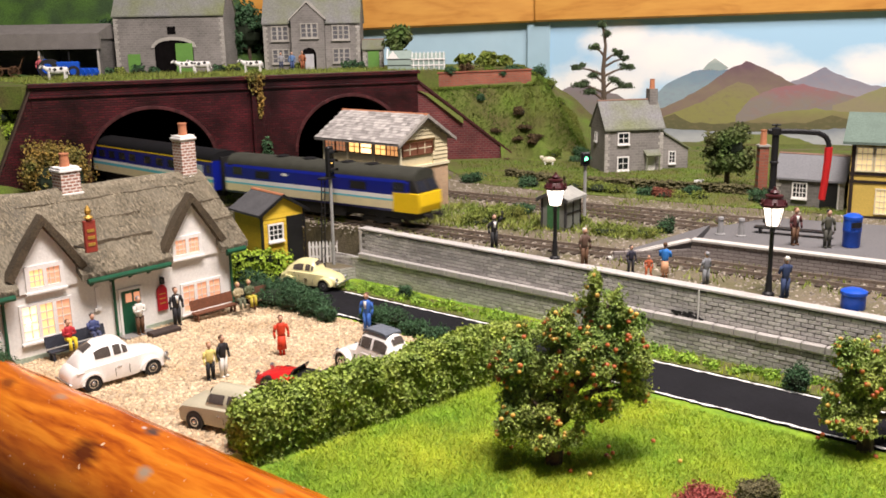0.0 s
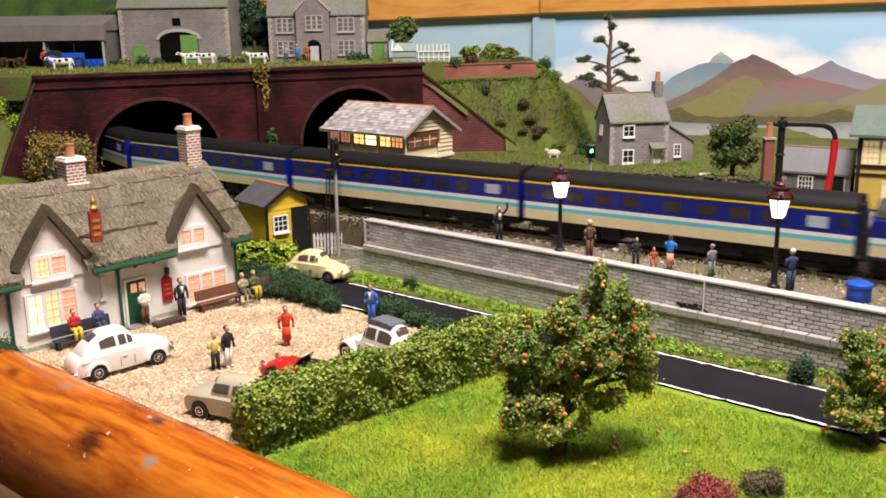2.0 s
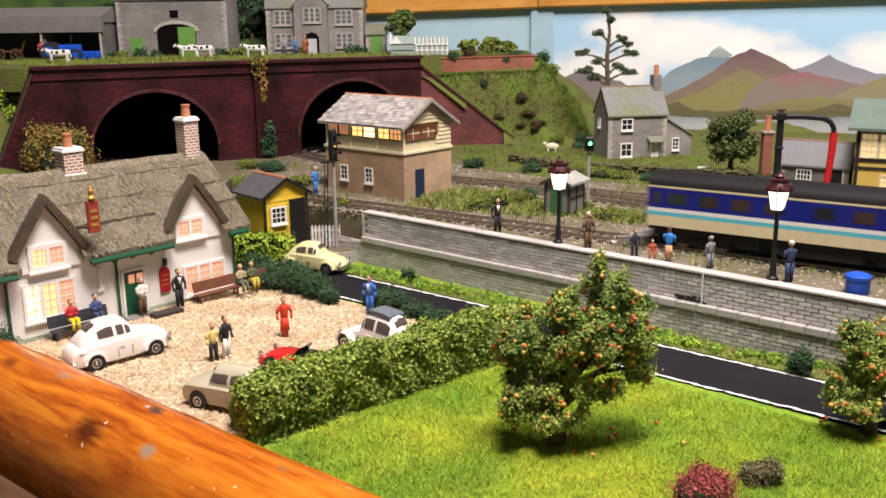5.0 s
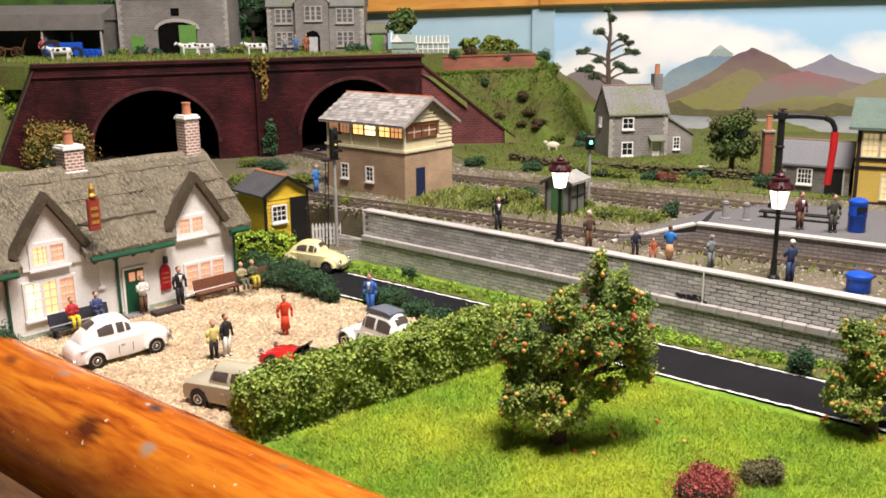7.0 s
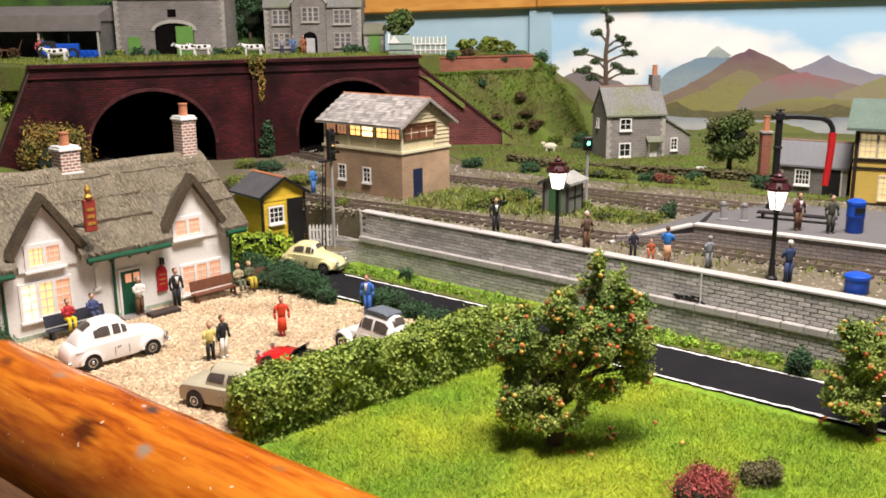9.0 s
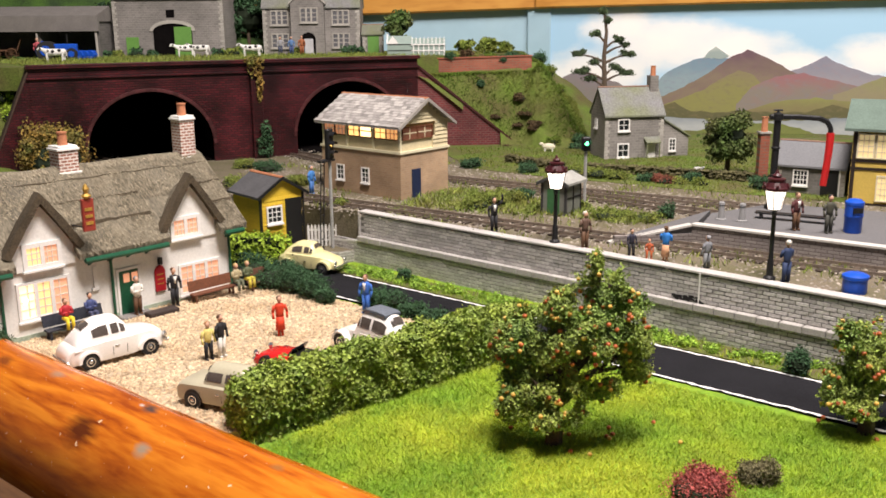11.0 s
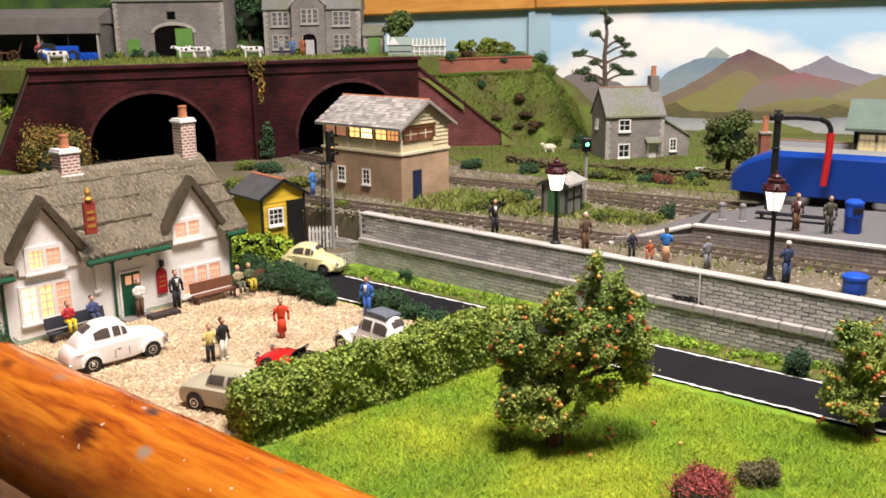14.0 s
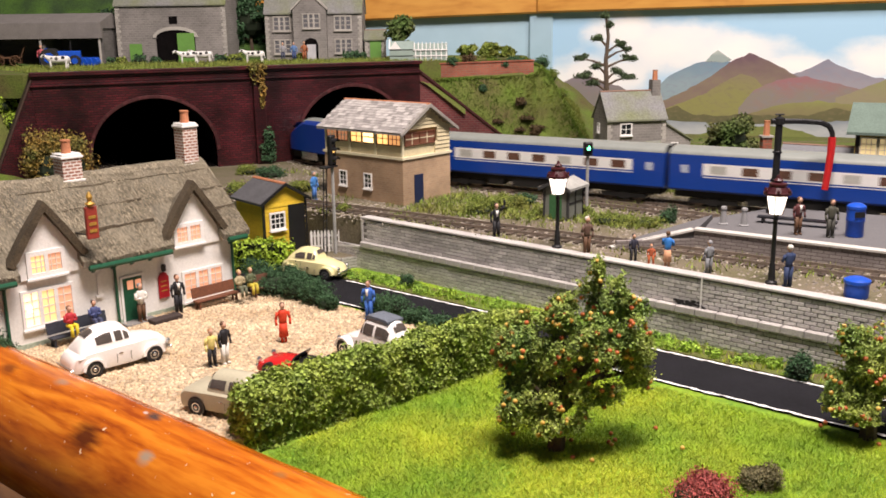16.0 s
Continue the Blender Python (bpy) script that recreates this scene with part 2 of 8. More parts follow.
# ---- foliage and scatter helpers ----
def leaves_mesh(name, pos, nrm, size, material, rng, fold=0.35, aspect=1.0):
    """Small folded leaves at pos (n x 3, cm) facing roughly nrm."""
    n = len(pos)
    a = rng.normal(size=(n, 3))
    nn = nrm + 0.75 * a
    nn /= np.linalg.norm(nn, axis=1, keepdims=True) + 1e-9
    t = np.cross(nn, rng.normal(size=(n, 3)))
    t /= np.linalg.norm(t, axis=1, keepdims=True) + 1e-9
    b = np.cross(nn, t)
    s = (size * rng.uniform(0.6, 1.3, n))[:, None]
    v = np.empty((n, 4, 3))
    v[:, 0], v[:, 2] = pos - t * s, pos + t * s
    v[:, 1] = pos + b * s * 0.6 * aspect + nn * s * fold
    v[:, 3] = pos - b * s * 0.6 * aspect + nn * s * fold
    me = bpy.data.meshes.new(name)
    idx = np.arange(n * 4).reshape(n, 4)
    tri = np.concatenate([idx[:, [0, 1, 2]], idx[:, [0, 2, 3]]])
    me.from_pydata((v.reshape(-1, 3) * U).tolist(), [], tri.tolist())
    me.materials.append(material)
    return me


def blob_points(blobs, n, rng, inner=0.7):
    """Points over the shells of ellipsoids (x, y, z, rx, ry, rz), with uneven outline."""
    B = np.array(blobs, float)
    w = B[:, 3] * B[:, 4] + B[:, 4] * B[:, 5] + B[:, 3] * B[:, 5]
    k = rng.choice(len(B), n, p=w / w.sum())
    d = rng.normal(size=(n, 3))
    d /= np.linalg.norm(d, axis=1, keepdims=True)
    f = np.sin(5.1 * d[:, 0] + 7 * B[k, 0]) + np.sin(6.3 * d[:, 1] + 5 * B[k, 1]) + np.sin(5.7 * d[:, 2] + 9 * B[k, 2])
    r = (rng.uniform(inner, 1.08, n) * (1 + .12 * f))[:, None]
    return B[k, :3] + d * B[k, 3:6] * r, d


def foliage_part(name, blobs, n, size, material, parent, seed, label="", inner=0.7, floor_z=None):
    rng = np.random.default_rng(seed)
    p, d = blob_points(blobs, n, rng, inner)
    if floor_z is not None:
        p[:, 2] = np.maximum(p[:, 2], floor_z + 0.02)
    ob = new(name, leaves_mesh(name, p, d, size, material, rng))
    ob.parent = parent
    return tagged(ob, label)


def core_part(name, blobs, material, parent, k=0.72):
    bm = bm_new()
    for x, y, z, a, b, c in blobs:
        ball(bm, (x, y, z), a * k, b * k, c * k, 8, 6)
    return part(name, bm, material, parent)


def bush(x, y, z, r, h, material, seed, label, n=500, size=0.16, name="bush"):
    g = random.Random(seed)
    blobs = [(g.uniform(-.5, .5) * r, g.uniform(-.5, .5) * r, h * g.uniform(.3, .62), r * g.uniform(.45, .7), r * g.uniform(.45, .7), h * g.uniform(.3, .42)) for _ in range(5)]
    blobs.append((0, 0, h * .3, r * .8, r * .8, h * .32))
    e = thing(name, cm(x, y, z), label, "bush")
    # near-black core paints the shade behind the bush's leaves
    core_part("inner_growth", blobs[-1:], LEAF_SHADE, e, .9)
    foliage_part("foliage", blobs, n, size, material, e, seed, floor_z=0, inner=.35)
    return e


def scatter_rocks(name, pts, size, material, seed, label, category="gravel", flat=0.6):
    rng = np.random.default_rng(seed)
    n = len(pts)
    base = np.array([(1, 0, 0), (-1, 0, 0), (0, 1, 0), (0, -1, 0), (0, 0, 1), (0, 0, -1)], float)
    ang = rng.uniform(0, 6.28, n)
    s = size * rng.uniform(0.5, 1.3, (n, 3)) * (1, 0.75, flat)
    v = base[None] * s[:, None, :] * rng.uniform(0.7, 1.2, (n, 6, 1))
    c, q = np.cos(ang)[:, None], np.sin(ang)[:, None]
    v = np.stack([v[..., 0] * c - v[..., 1] * q, v[..., 0] * q + v[..., 1] * c, v[..., 2]], -1) + np.asarray(pts)[:, None, :]
    f = np.array([(0, 2, 4), (2, 1, 4), (1, 3, 4), (3, 0, 4), (2, 0, 5), (1, 2, 5), (3, 1, 5), (0, 3, 5)])
    tri = (f[None] + 6 * np.arange(n)[:, None, None]).reshape(-1, 3)
    me = bpy.data.meshes.new(name)
    me.from_pydata((v.reshape(-1, 3) * U).tolist(), [], tri.tolist())
    me.materials.append(material)
    return tagged(new(name, me), label, category, kind="stuff")


def blades(name, pts, h, material, seed, label, lean=0.35, w=0.035):
    rng = np.random.default_rng(seed)
    pts = np.asarray(pts, float)
    n = len(pts)
    a = rng.uniform(0, 6.28, n)
    d = np.stack([np.cos(a), np.sin(a), 0 * a], 1) * w
    tip = pts + np.stack([rng.normal(0, lean, n), rng.normal(0, lean, n), rng.uniform(.5, 1.25, n)], 1) * h
    v = np.stack([pts - d, pts + d, tip], 1)
    me = bpy.data.meshes.new(name)
    me.from_pydata((v.reshape(-1, 3) * U).tolist(), [], np.arange(3 * n).reshape(n, 3).tolist())
    me.materials.append(material)
    return tagged(new(name, me), label, "grass", kind="stuff")


def inside(poly, p):
    """Which of the points p (n x 2) lie in the polygon."""
    p = np.asarray(p)
    r = np.zeros(len(p), bool)
    for (x0, y0), (x1, y1) in zip(poly, poly[1:] + poly[:1]):
        c = ((y0 > p[:, 1]) != (y1 > p[:, 1])) & (p[:, 0] < (x1 - x0) * (p[:, 1] - y0) / (y1 - y0 + 1e-12) + x0)
        r ^= c
    return r


def fill(poly, n, seed):
    rng = np.random.default_rng(seed)
    P = np.array(poly)
    p = rng.uniform(P.min(0), P.max(0), (n, 2))
    return p[inside(poly, p)]


def slab(name, poly, z0, z1, material, label, category, kind="structure"):
    bm = bm_new()
    prism(bm, poly, z0, z1, "z")
    return solid(name, bm, material, label, category, kind=kind)


def relief(name, fz, x0, x1, y0, y1, nx, ny, material, label, category="ground", keep=None):
    """A height-field sheet z = fz(x, y)."""
    xs, ys = np.linspace(x0, x1, nx), np.linspace(y0, y1, ny)
    v = [(x * U, y * U, fz(x, y) * U) for y in ys for x in xs]
    f = [(j * nx + i, j * nx + i + 1, (j + 1) * nx + i + 1, (j + 1) * nx + i) for j in range(ny - 1) for i in range(nx - 1) if keep is None or keep(xs[i], ys[j])]
    me = bpy.data.meshes.new(name)
    me.from_pydata(v, [], f)
    me.polygons.foreach_set("use_smooth", [True] * len(me.polygons))
    me.materials.append(material)
    return tagged(new(name, me), label, category, kind="structure")


# Near-black colour of hidden cores: painted shade for the gaps between leaves.
LEAF_SHADE = mat("inner_foliage_shade", (0.012, 0.022, 0.008), 0.9, var=0.3)
LEAF_HEDGE = mat("hedge_leaf", (0.3, 0.37, 0.06), 0.6, var=0.25, scale=0.7, island=0.45, bump=0, second=(0.17, 0.26, 0.045))
LEAF_BUSH = mat("dark_bush_leaf", (0.045, 0.11, 0.045), 0.75, var=0.25, island=0.4, bump=0)
LEAF_LIME = mat("lime_leaf", (0.38, 0.54, 0.05), 0.7, var=0.25, island=0.4, bump=0)
LEAF_TREE = mat("apple_leaf", (0.34, 0.41, 0.085), 0.6, var=0.25, scale=0.4, island=0.5, bump=0, second=(0.14, 0.23, 0.045), edge=.25)
LEAF_ROUND = mat("russet_green_leaf", (0.08, 0.14, 0.03), 0.75, var=0.3, scale=0.3, island=0.4, bump=0, second=(0.1, 0.085, 0.03), edge=0.3)
LEAF_HILL = mat("hill_turf", (0.095, 0.165, 0.015), 0.85, var=0.3, scale=0.22, island=0.25, bump=0, second=(0.14, 0.16, 0.025), edge=.2)
LEAF_RUST = mat("rusty_heather", (0.1, 0.065, 0.028), 0.8, var=0.3, island=0.4, bump=0)
LEAF_AUTUMN = mat("autumn_leaf", (0.32, 0.19, 0.04), 0.75, var=0.3, scale=.6, island=0.6, bump=0, second=(0.11, 0.13, 0.03))
LEAF_FAR = mat("scrub_leaf", (0.16, 0.23, 0.035), 0.75, var=0.3, scale=0.5, island=0.45, bump=0, second=(0.19, 0.2, 0.04))
LEAF_RED = mat("red_flower", (0.45, 0.1, 0.09), 0.7, var=0.3, scale=0.8, island=0.5, bump=0, second=(0.25, 0.06, 0.05))
GRASS = mat("lawn_grass", (0.26, 0.38, 0.02), 0.8, var=0.3, scale=0.22, fine=4, second=(0.09, 0.22, 0.015), bump=0.4)
BLADE = mat("grass_blade", (0.46, 0.52, 0.035), 0.7, var=0.2, scale=0.11, fine=0.9, island=0.22, bump=0, second=(0.2, 0.36, 0.022), edge=0.25)
SCATTER = mat("green_scatter", (0.1, 0.155, 0.018), 0.9, var=0.4, scale=0.3, fine=9, second=(0.1, 0.085, 0.03), bump=0.6)
EARTH = mat("track_earth", (0.16, 0.13, 0.095), 0.95, var=0.3, scale=0.3, fine=9, second=(0.11, 0.1, 0.05), bump=0.6)
BALLAST = mat("ballast_stone", (0.34, 0.3, 0.25), 0.95, var=0.3, scale=0.5, island=0.45, bump=0)
GRAVEL = mat("gravel_sand", (0.5, 0.4, 0.27), 0.95, var=0.25, scale=0.5, fine=10, bump=0.6)
PEBBLE = mat("gravel_chip", (0.62, 0.5, 0.34), 0.9, var=0.2, scale=0.4, island=0.35, bump=0, second=(0.45, 0.33, 0.2))
ASPHALT = mat("asphalt", (0.014, 0.014, 0.017), 0.9, var=0.3, scale=0.3, fine=14, bump=0.4, spec=0.15)
LINE = mat("white_road_line", (0.75, 0.75, 0.72), 0.8, var=0.12, scale=2.0)
PINE = wood_mat("varnished_pine", (0.62, 0.2, 0.014), (0.46, 0.115, 0.007), (0.27, 0.05, 0.004), 0.22,
                knots=((-1.31, -3.04, 0.62, (0.07, 0.012, 0.003)), (1.21, -1.07, 0.3, (0.06, 0.045, 0.04)), (0.57, -1.08, 0.1, (0.5, 0.45, 0.4)), (5.43, -5.37, 0.24, (0.1, 0.07, 0.06)), (5.78, -5.47, 0.1, (0.6, 0.55, 0.5)), (6.07, -0.03, 0.17, (0.035, 0.02, 0.015)), (3.04, -2.80, 0.28, (0.3, 0.24, 0.17)), (3.83, -0.46, 0.16, (0.35, 0.28, 0.2)), (-6.06, -1.39, 0.3, (0.3, 0.16, 0.09)), (-10.30, -1.92, 0.35, (0.2, 0.05, 0.01)), (9.79, -1.23, 0.2, (0.3, 0.12, 0.03))), flecks=True)
PINE_DARK = wood_mat("dark_board", (0.12, 0.06, 0.025), (0.09, 0.045, 0.02), (0.04, 0.02, 0.01), 0.5)
PINE_PALE = wood_mat("pale_pine_rail", (0.6, 0.3, 0.06), (0.55, 0.26, 0.05), (0.46, 0.2, 0.035), 0.4)
RETBRICK = mat("grey_wall_brick", (0.52, 0.5, 0.48), 0.9, var=0.18, scale=0.25, fine=6, island=0.22, bump=0.35)
RETBRICK_O = mat("grey_wall_brick_single", (0.52, 0.5, 0.48), 0.9, var=0.18, scale=0.25, fine=6, rnd=0.22, bump=0.35)
MORTAR = mat("dark_mortar", (0.2, 0.19, 0.18), 0.95, var=0.2)
COPING = mat("grey_coping_stone", (0.46, 0.44, 0.42), 0.85, var=0.15, scale=0.4, rnd=0.08)
PORTALBRICK = brick_mat("dark_red_tunnel_brick", (0.07, 0.009, 0.012), (0.034, 0.006, 0.008), (0.016, 0.007, 0.008), 0.62, 0.24, 0.16, 0.34, bump=0.8, stain=0.85, spec=0.5)
# Soot black that also paints the shade inside tunnels and farm openings.
SOOT_AND_SHADE = mat("soot_and_inner_shade", (0.008, 0.007, 0.007), 1.0, var=0.3, spec=0.0)
REDWALL = brick_mat("red_garden_wall", (0.32, 0.1, 0.06), (0.25, 0.08, 0.05), (0.2, 0.14, 0.1), 0.8, 0.26, 0.12)
SKYBLUE = mat("painted_sky_board", (0.29, 0.46, 0.57), 0.6, var=0.03, scale=0.06, fine=0.5, bump=0, second=(0.38, 0.53, 0.6), edge=.6)
RAILMETAL = mat("rail_steel", (0.3, 0.24, 0.19), 0.45, 0.6, var=0.2)
SLEEPER = mat("brown_sleeper", (0.075, 0.055, 0.04), 0.85, var=0.25, rnd=0.3)
SLATE = mat("platform_tarmac", (0.135, 0.133, 0.136), 0.85, var=0.12, scale=0.3, fine=10)

# ---- the table top, yard, lawn and road ----
slab("baseboard", [(9, 22), (75, 22), (75, 135), (-75, 135), (-75, 91)], -4.0, -1.2, PINE_DARK, "brown baseboard under the model landscape", "board")


def lawn_z(x, y):
    return -0.44 + 0.1 * noise.noise(Vector((x * .12, y * .12, 1)))


relief("ground", lambda x, y: lawn_z(x, y) - 0.04, -70, 60, 22, 92, 130, 90, GRASS, "bright green flocked grass ground", "ground",
       keep=lambda x, y: (x + 13.2) * .639 + (y - 39.5) * .769 > -1.5)
HEDGE_A, HEDGE_B = (-9.0, 38.6), (3.6, 49.6)
LAWN = [(-6.5, 38.6), (-8.5, 36.3), (2, 26), (30, 24), (30, 34), (18.5, 38.0), (-1.5, 54.5), (3.0, 48.0)]
lp = fill(LAWN, 340000, 3)
lp = lp[(lp[:, 1] > 28)]
blades("lawn_grass", [(x, y, lawn_z(x, y) - .05) for x, y in lp], 0.22, BLADE, 4, "bright green static grass of the lawn", lean=0.75, w=0.022)
YARD = [(-26.4, 49.5), (-14.4, 61.2), (-10.5, 61.8), (-6.2, 57.6), (-3.6, 55.2), (3.2, 49.4), (-8.8, 38.2), (-12, 37.5), (-25.6, 48.6)]
slab("gravel_yard", YARD, -0.9, -0.04, GRAVEL, "pale gravel forecourt before the inn", "ground")
yp = fill(YARD, 26000, 5)
scatter_rocks("gravel_chips", np.c_[yp, np.full(len(yp), -0.02)], 0.15, PEBBLE, 6, "loose pale stone chips of the forecourt")

RA = radians(-39.2)
RU, RN = np.array([math.cos(RA), math.sin(RA)]), np.array([-math.sin(RA), math.cos(RA)])
RO = np.array([-7.0, 62.6])


def road_at(s, n):
    p = RO + RU * s + RN * n
    return (float(p[0]), float(p[1]))


slab("road", [road_at(-20, -2.15), road_at(46, -2.15), road_at(46, 2.1), road_at(-20, 2.1)], -0.9, -0.32, ASPHALT, "black tarmac lane with white edge lines", "road")
slab("road_apron", [(-20, 62), (-13, 62), (-9, 68), (-8, 72), (-16, 76), (-24, 70)], -0.9, -0.33, ASPHALT, "black tarmac yard behind the inn", "road")
for n in (-2.15, 2.0):
    bm = bm_new()
    prev = None
    for i in range(160):
        s = -1.5 + i * 0.295
        j = 0.12 * noise.noise(Vector((s * 1.9, n, 0)))
        w = max(.02, 0.09 + 0.13 * noise.noise(Vector((s * 2.6, n, 4))))
        row = [bm.verts.new((*road_at(s, n + j - w), -0.31)), bm.verts.new((*road_at(s, n + j + w), -0.31))]
        if prev:
            bm.faces.new((prev[0], row[0], row[1], prev[1]))
        prev = row
    solid("road_line", bm, LINE, "uneven white line along the lane", "road line", kind="structure")
VERGE = [road_at(-6, 2.25), road_at(44, 2.25), road_at(44, 4.2), road_at(-6, 4.2)]
slab("verge", VERGE, -0.9, -0.3, SCATTER, "green scatter verge at the wall's foot", "ground")
vp = fill(VERGE, 20000, 8)
blades("verge_grass", np.c_[vp, np.full(len(vp), -0.32)], 0.45, BLADE, 9, "tufted bright grass along the wall")

vq = np.random.default_rng(19)
vs, vn = vq.uniform(-3, 42, 150), vq.uniform(2.5, 3.9, 150)
vl = []
for a, b in zip(vs, vn):
    c = road_at(a, b)
    vl.append((c[0], c[1], -.25, vq.uniform(.2, .6), vq.uniform(.2, .4), vq.uniform(.2, .45)))
vp2, vd = blob_points(vl, 16000, vq, .2)
vp2[:, 2] = np.maximum(vp2[:, 2], -.3)
tagged(new("verge_plants", leaves_mesh("verge_plants", vp2, vd, .1, mat("verge_leaf", (0.3, 0.46, 0.05), .7, var=.25, scale=.5, island=.45, bump=0, second=(0.16, 0.3, 0.04)), vq)), "low bright green leafy plants along the lane", "plants", kind="stuff")

# ---- retaining wall and the railway deck ----
WA, WX, WY = -41.2, -7.2, 69.8
WL = 50.0
DECK = 3.35
wall = thing("retaining_wall", cm(WX, WY, 0, WA), "grey brick retaining wall with a stone ledge", "wall", kind="structure")
bm = bm_new()
box(bm, 1.2, 0.55, -1, WL, 1.3, 3.35)
box(bm, -4, 0.28, -1, WL, 0.6, 1.2)
box(bm, -4.0, 0.4, -1, 1.2, 1.0, 1.1)
part("mortar_core", bm, MORTAR, wall)
bm = bm_new()
box(bm, 1.08, 0.4, 1.2, 1.25, 1.3, 3.45)
part("end_pier", bm, COPING, wall, "pale grey end stone", bevel=0.02)
bm = bm_new()
box(bm, 1.1, 0.42, 3.35, WL, 1.25, 3.5)
part("coping", bm, COPING, wall, "pale grey coping strip", bevel=0.03)


def wall_bricks():
    h, L = 0.235, 0.72
    spots = []
    for (z0, n, y, x0) in ((-0.6, 8, 0.23, -4), (1.62, 7, 0.5, 1.25)):
        for r in range(n):
            x = x0 + (L / 2 if r % 2 else 0)
            while x < WL - L:
                spots.append((x, y, z0 + r * h))
                x += L
    bm = bm_new()
    box(bm, 0.02, 0, 0.02, L - 0.03, 0.12, h - 0.025)
    me = finish(bm, "brick", RETBRICK_O, 0.015)
    near = [p for p in spots if p[0] > 29 and p[2] > 0][:290]
    picked = set(near)
    for p in near:
        piece("brick", me, wall, cm(p[0], p[1] + R.uniform(-.015, .015), p[2]))
    bm = bm_new()
    verts, faces = [], []
    for p in spots:
        if p in picked:
            continue
        dy = R.uniform(-.015, .015)
        x0, y0, z0, x1, y1, z1 = p[0] + .02, p[1] + dy, p[2] + .02, p[0] + L - .03, p[1] + .12, p[2] + h - .025
        k = len(verts)
        verts += [(a * U, b * U, c * U) for a, b, c in ((x0, y0, z0), (x1, y0, z0), (x1, y1, z0), (x0, y1, z0), (x0, y0, z1), (x1, y0, z1), (x1, y1, z1), (x0, y1, z1))]
        faces += [tuple(k + i for i in f) for f in ((4, 5, 6, 7), (0, 1, 5, 4), (1, 2, 6, 5), (3, 0, 4, 7), (0, 3, 2, 1))]
    bm.free()
    me2 = bpy.data.meshes.new("further_bricks")
    me2.from_pydata(verts, [], faces)
    me2.materials.append(RETBRICK)
    o = new("further_bricks", me2)
    o.parent = wall
    tagged(o, kind="stuff")
    bm = bm_new()
    box(bm, 0.02, 0, 0, 1.22, 0.5, 0.4)
    me = finish(bm, "ledge_block", COPING, 0.03)
    x = 1.2
    while x < WL - 1.2:
        piece("ledge_block", me, wall, cm(x, 0.1 + R.uniform(-.02, .02), 1.2))
        x += 1.25


def wall_at(s, n):
    a = radians(WA)
    return (WX + s * math.cos(a) - n * math.sin(a), WY + s * math.sin(a) + n * math.cos(a))


bm = bm_new()
prism(bm, [(-8.55, 71.3), wall_at(1.2, 1.1), wall_at(WL, 1.1), (75, 36), (75, 110), (20, 112), (-2, 108), (-45, 100), (-45, 82), (-24, 82.4), (-15.1, 75.8), (-11.5, 73.3)], -1, DECK, "z")
solid("railway_deck", bm, EARTH, "stony railway ground with green weeds", "ground", kind="structure")

# ---- tracks ----
FRONT = [(-52, 125), (-42, 108), (-34, 95.5), (-23.5, 84.6), (-10, 74.8), (-1, 68.5), (19, 54.7), (60, 26.4), (140, -28.8), (260, -111.6)]
REAR = [(-60, 150), (-37, 124), (-15.5, 101.2), (-7.5, 91.0), (0.9, 83.9), (17.7, 73.3), (31.2, 65), (60, 47.3), (140, -1.8), (260, -75.4)]
SIDING = [(7, 78.2), (12.2, 74.3), (18.5, 68.6), (28, 61.0), (60, 36)]


def smooth_path(pts, step=0.5):
    """An even, rounded line through pts: array of points and their distances."""
    P = [np.array(p, float) for p in pts]
    P = [2 * P[0] - P[1]] + P + [2 * P[-1] - P[-2]]
    out = []
    for i in range(1, len(P) - 2):
        a, b, c, d = P[i - 1:i + 3]
        ta = (c - a) / (np.linalg.norm(b - a) + np.linalg.norm(c - b)) * np.linalg.norm(c - b)
        tb = (d - b) / (np.linalg.norm(c - b) + np.linalg.norm(d - c)) * np.linalg.norm(c - b)
        for k in np.linspace(0, 1, 60, endpoint=False):
            out.append((2 * k ** 3 - 3 * k * k + 1) * b + (k ** 3 - 2 * k * k + k) * ta + (3 * k * k - 2 * k ** 3) * c + (k ** 3 - k * k) * tb)
    out = np.array(out + [P[-2]])
    s = np.r_[0, np.cumsum(np.linalg.norm(np.diff(out, axis=0), axis=1))]
    return out, s


class Line:
    def __init__(self, pts, zero):
        self.p, self.s = smooth_path(pts)
        self.s = self.s - self.s[np.argmin(np.linalg.norm(self.p - np.array(zero), axis=1))]

    def at(self, s):
        return np.array([np.interp(s, self.s, self.p[:, 0]), np.interp(s, self.s, self.p[:, 1])])


FL, RL, SL = Line(FRONT, (-1, 68.5)), Line(REAR, (0.9, 83.9)), Line(SIDING, (12.2, 74.3))
RAILTOP = DECK + 0.28


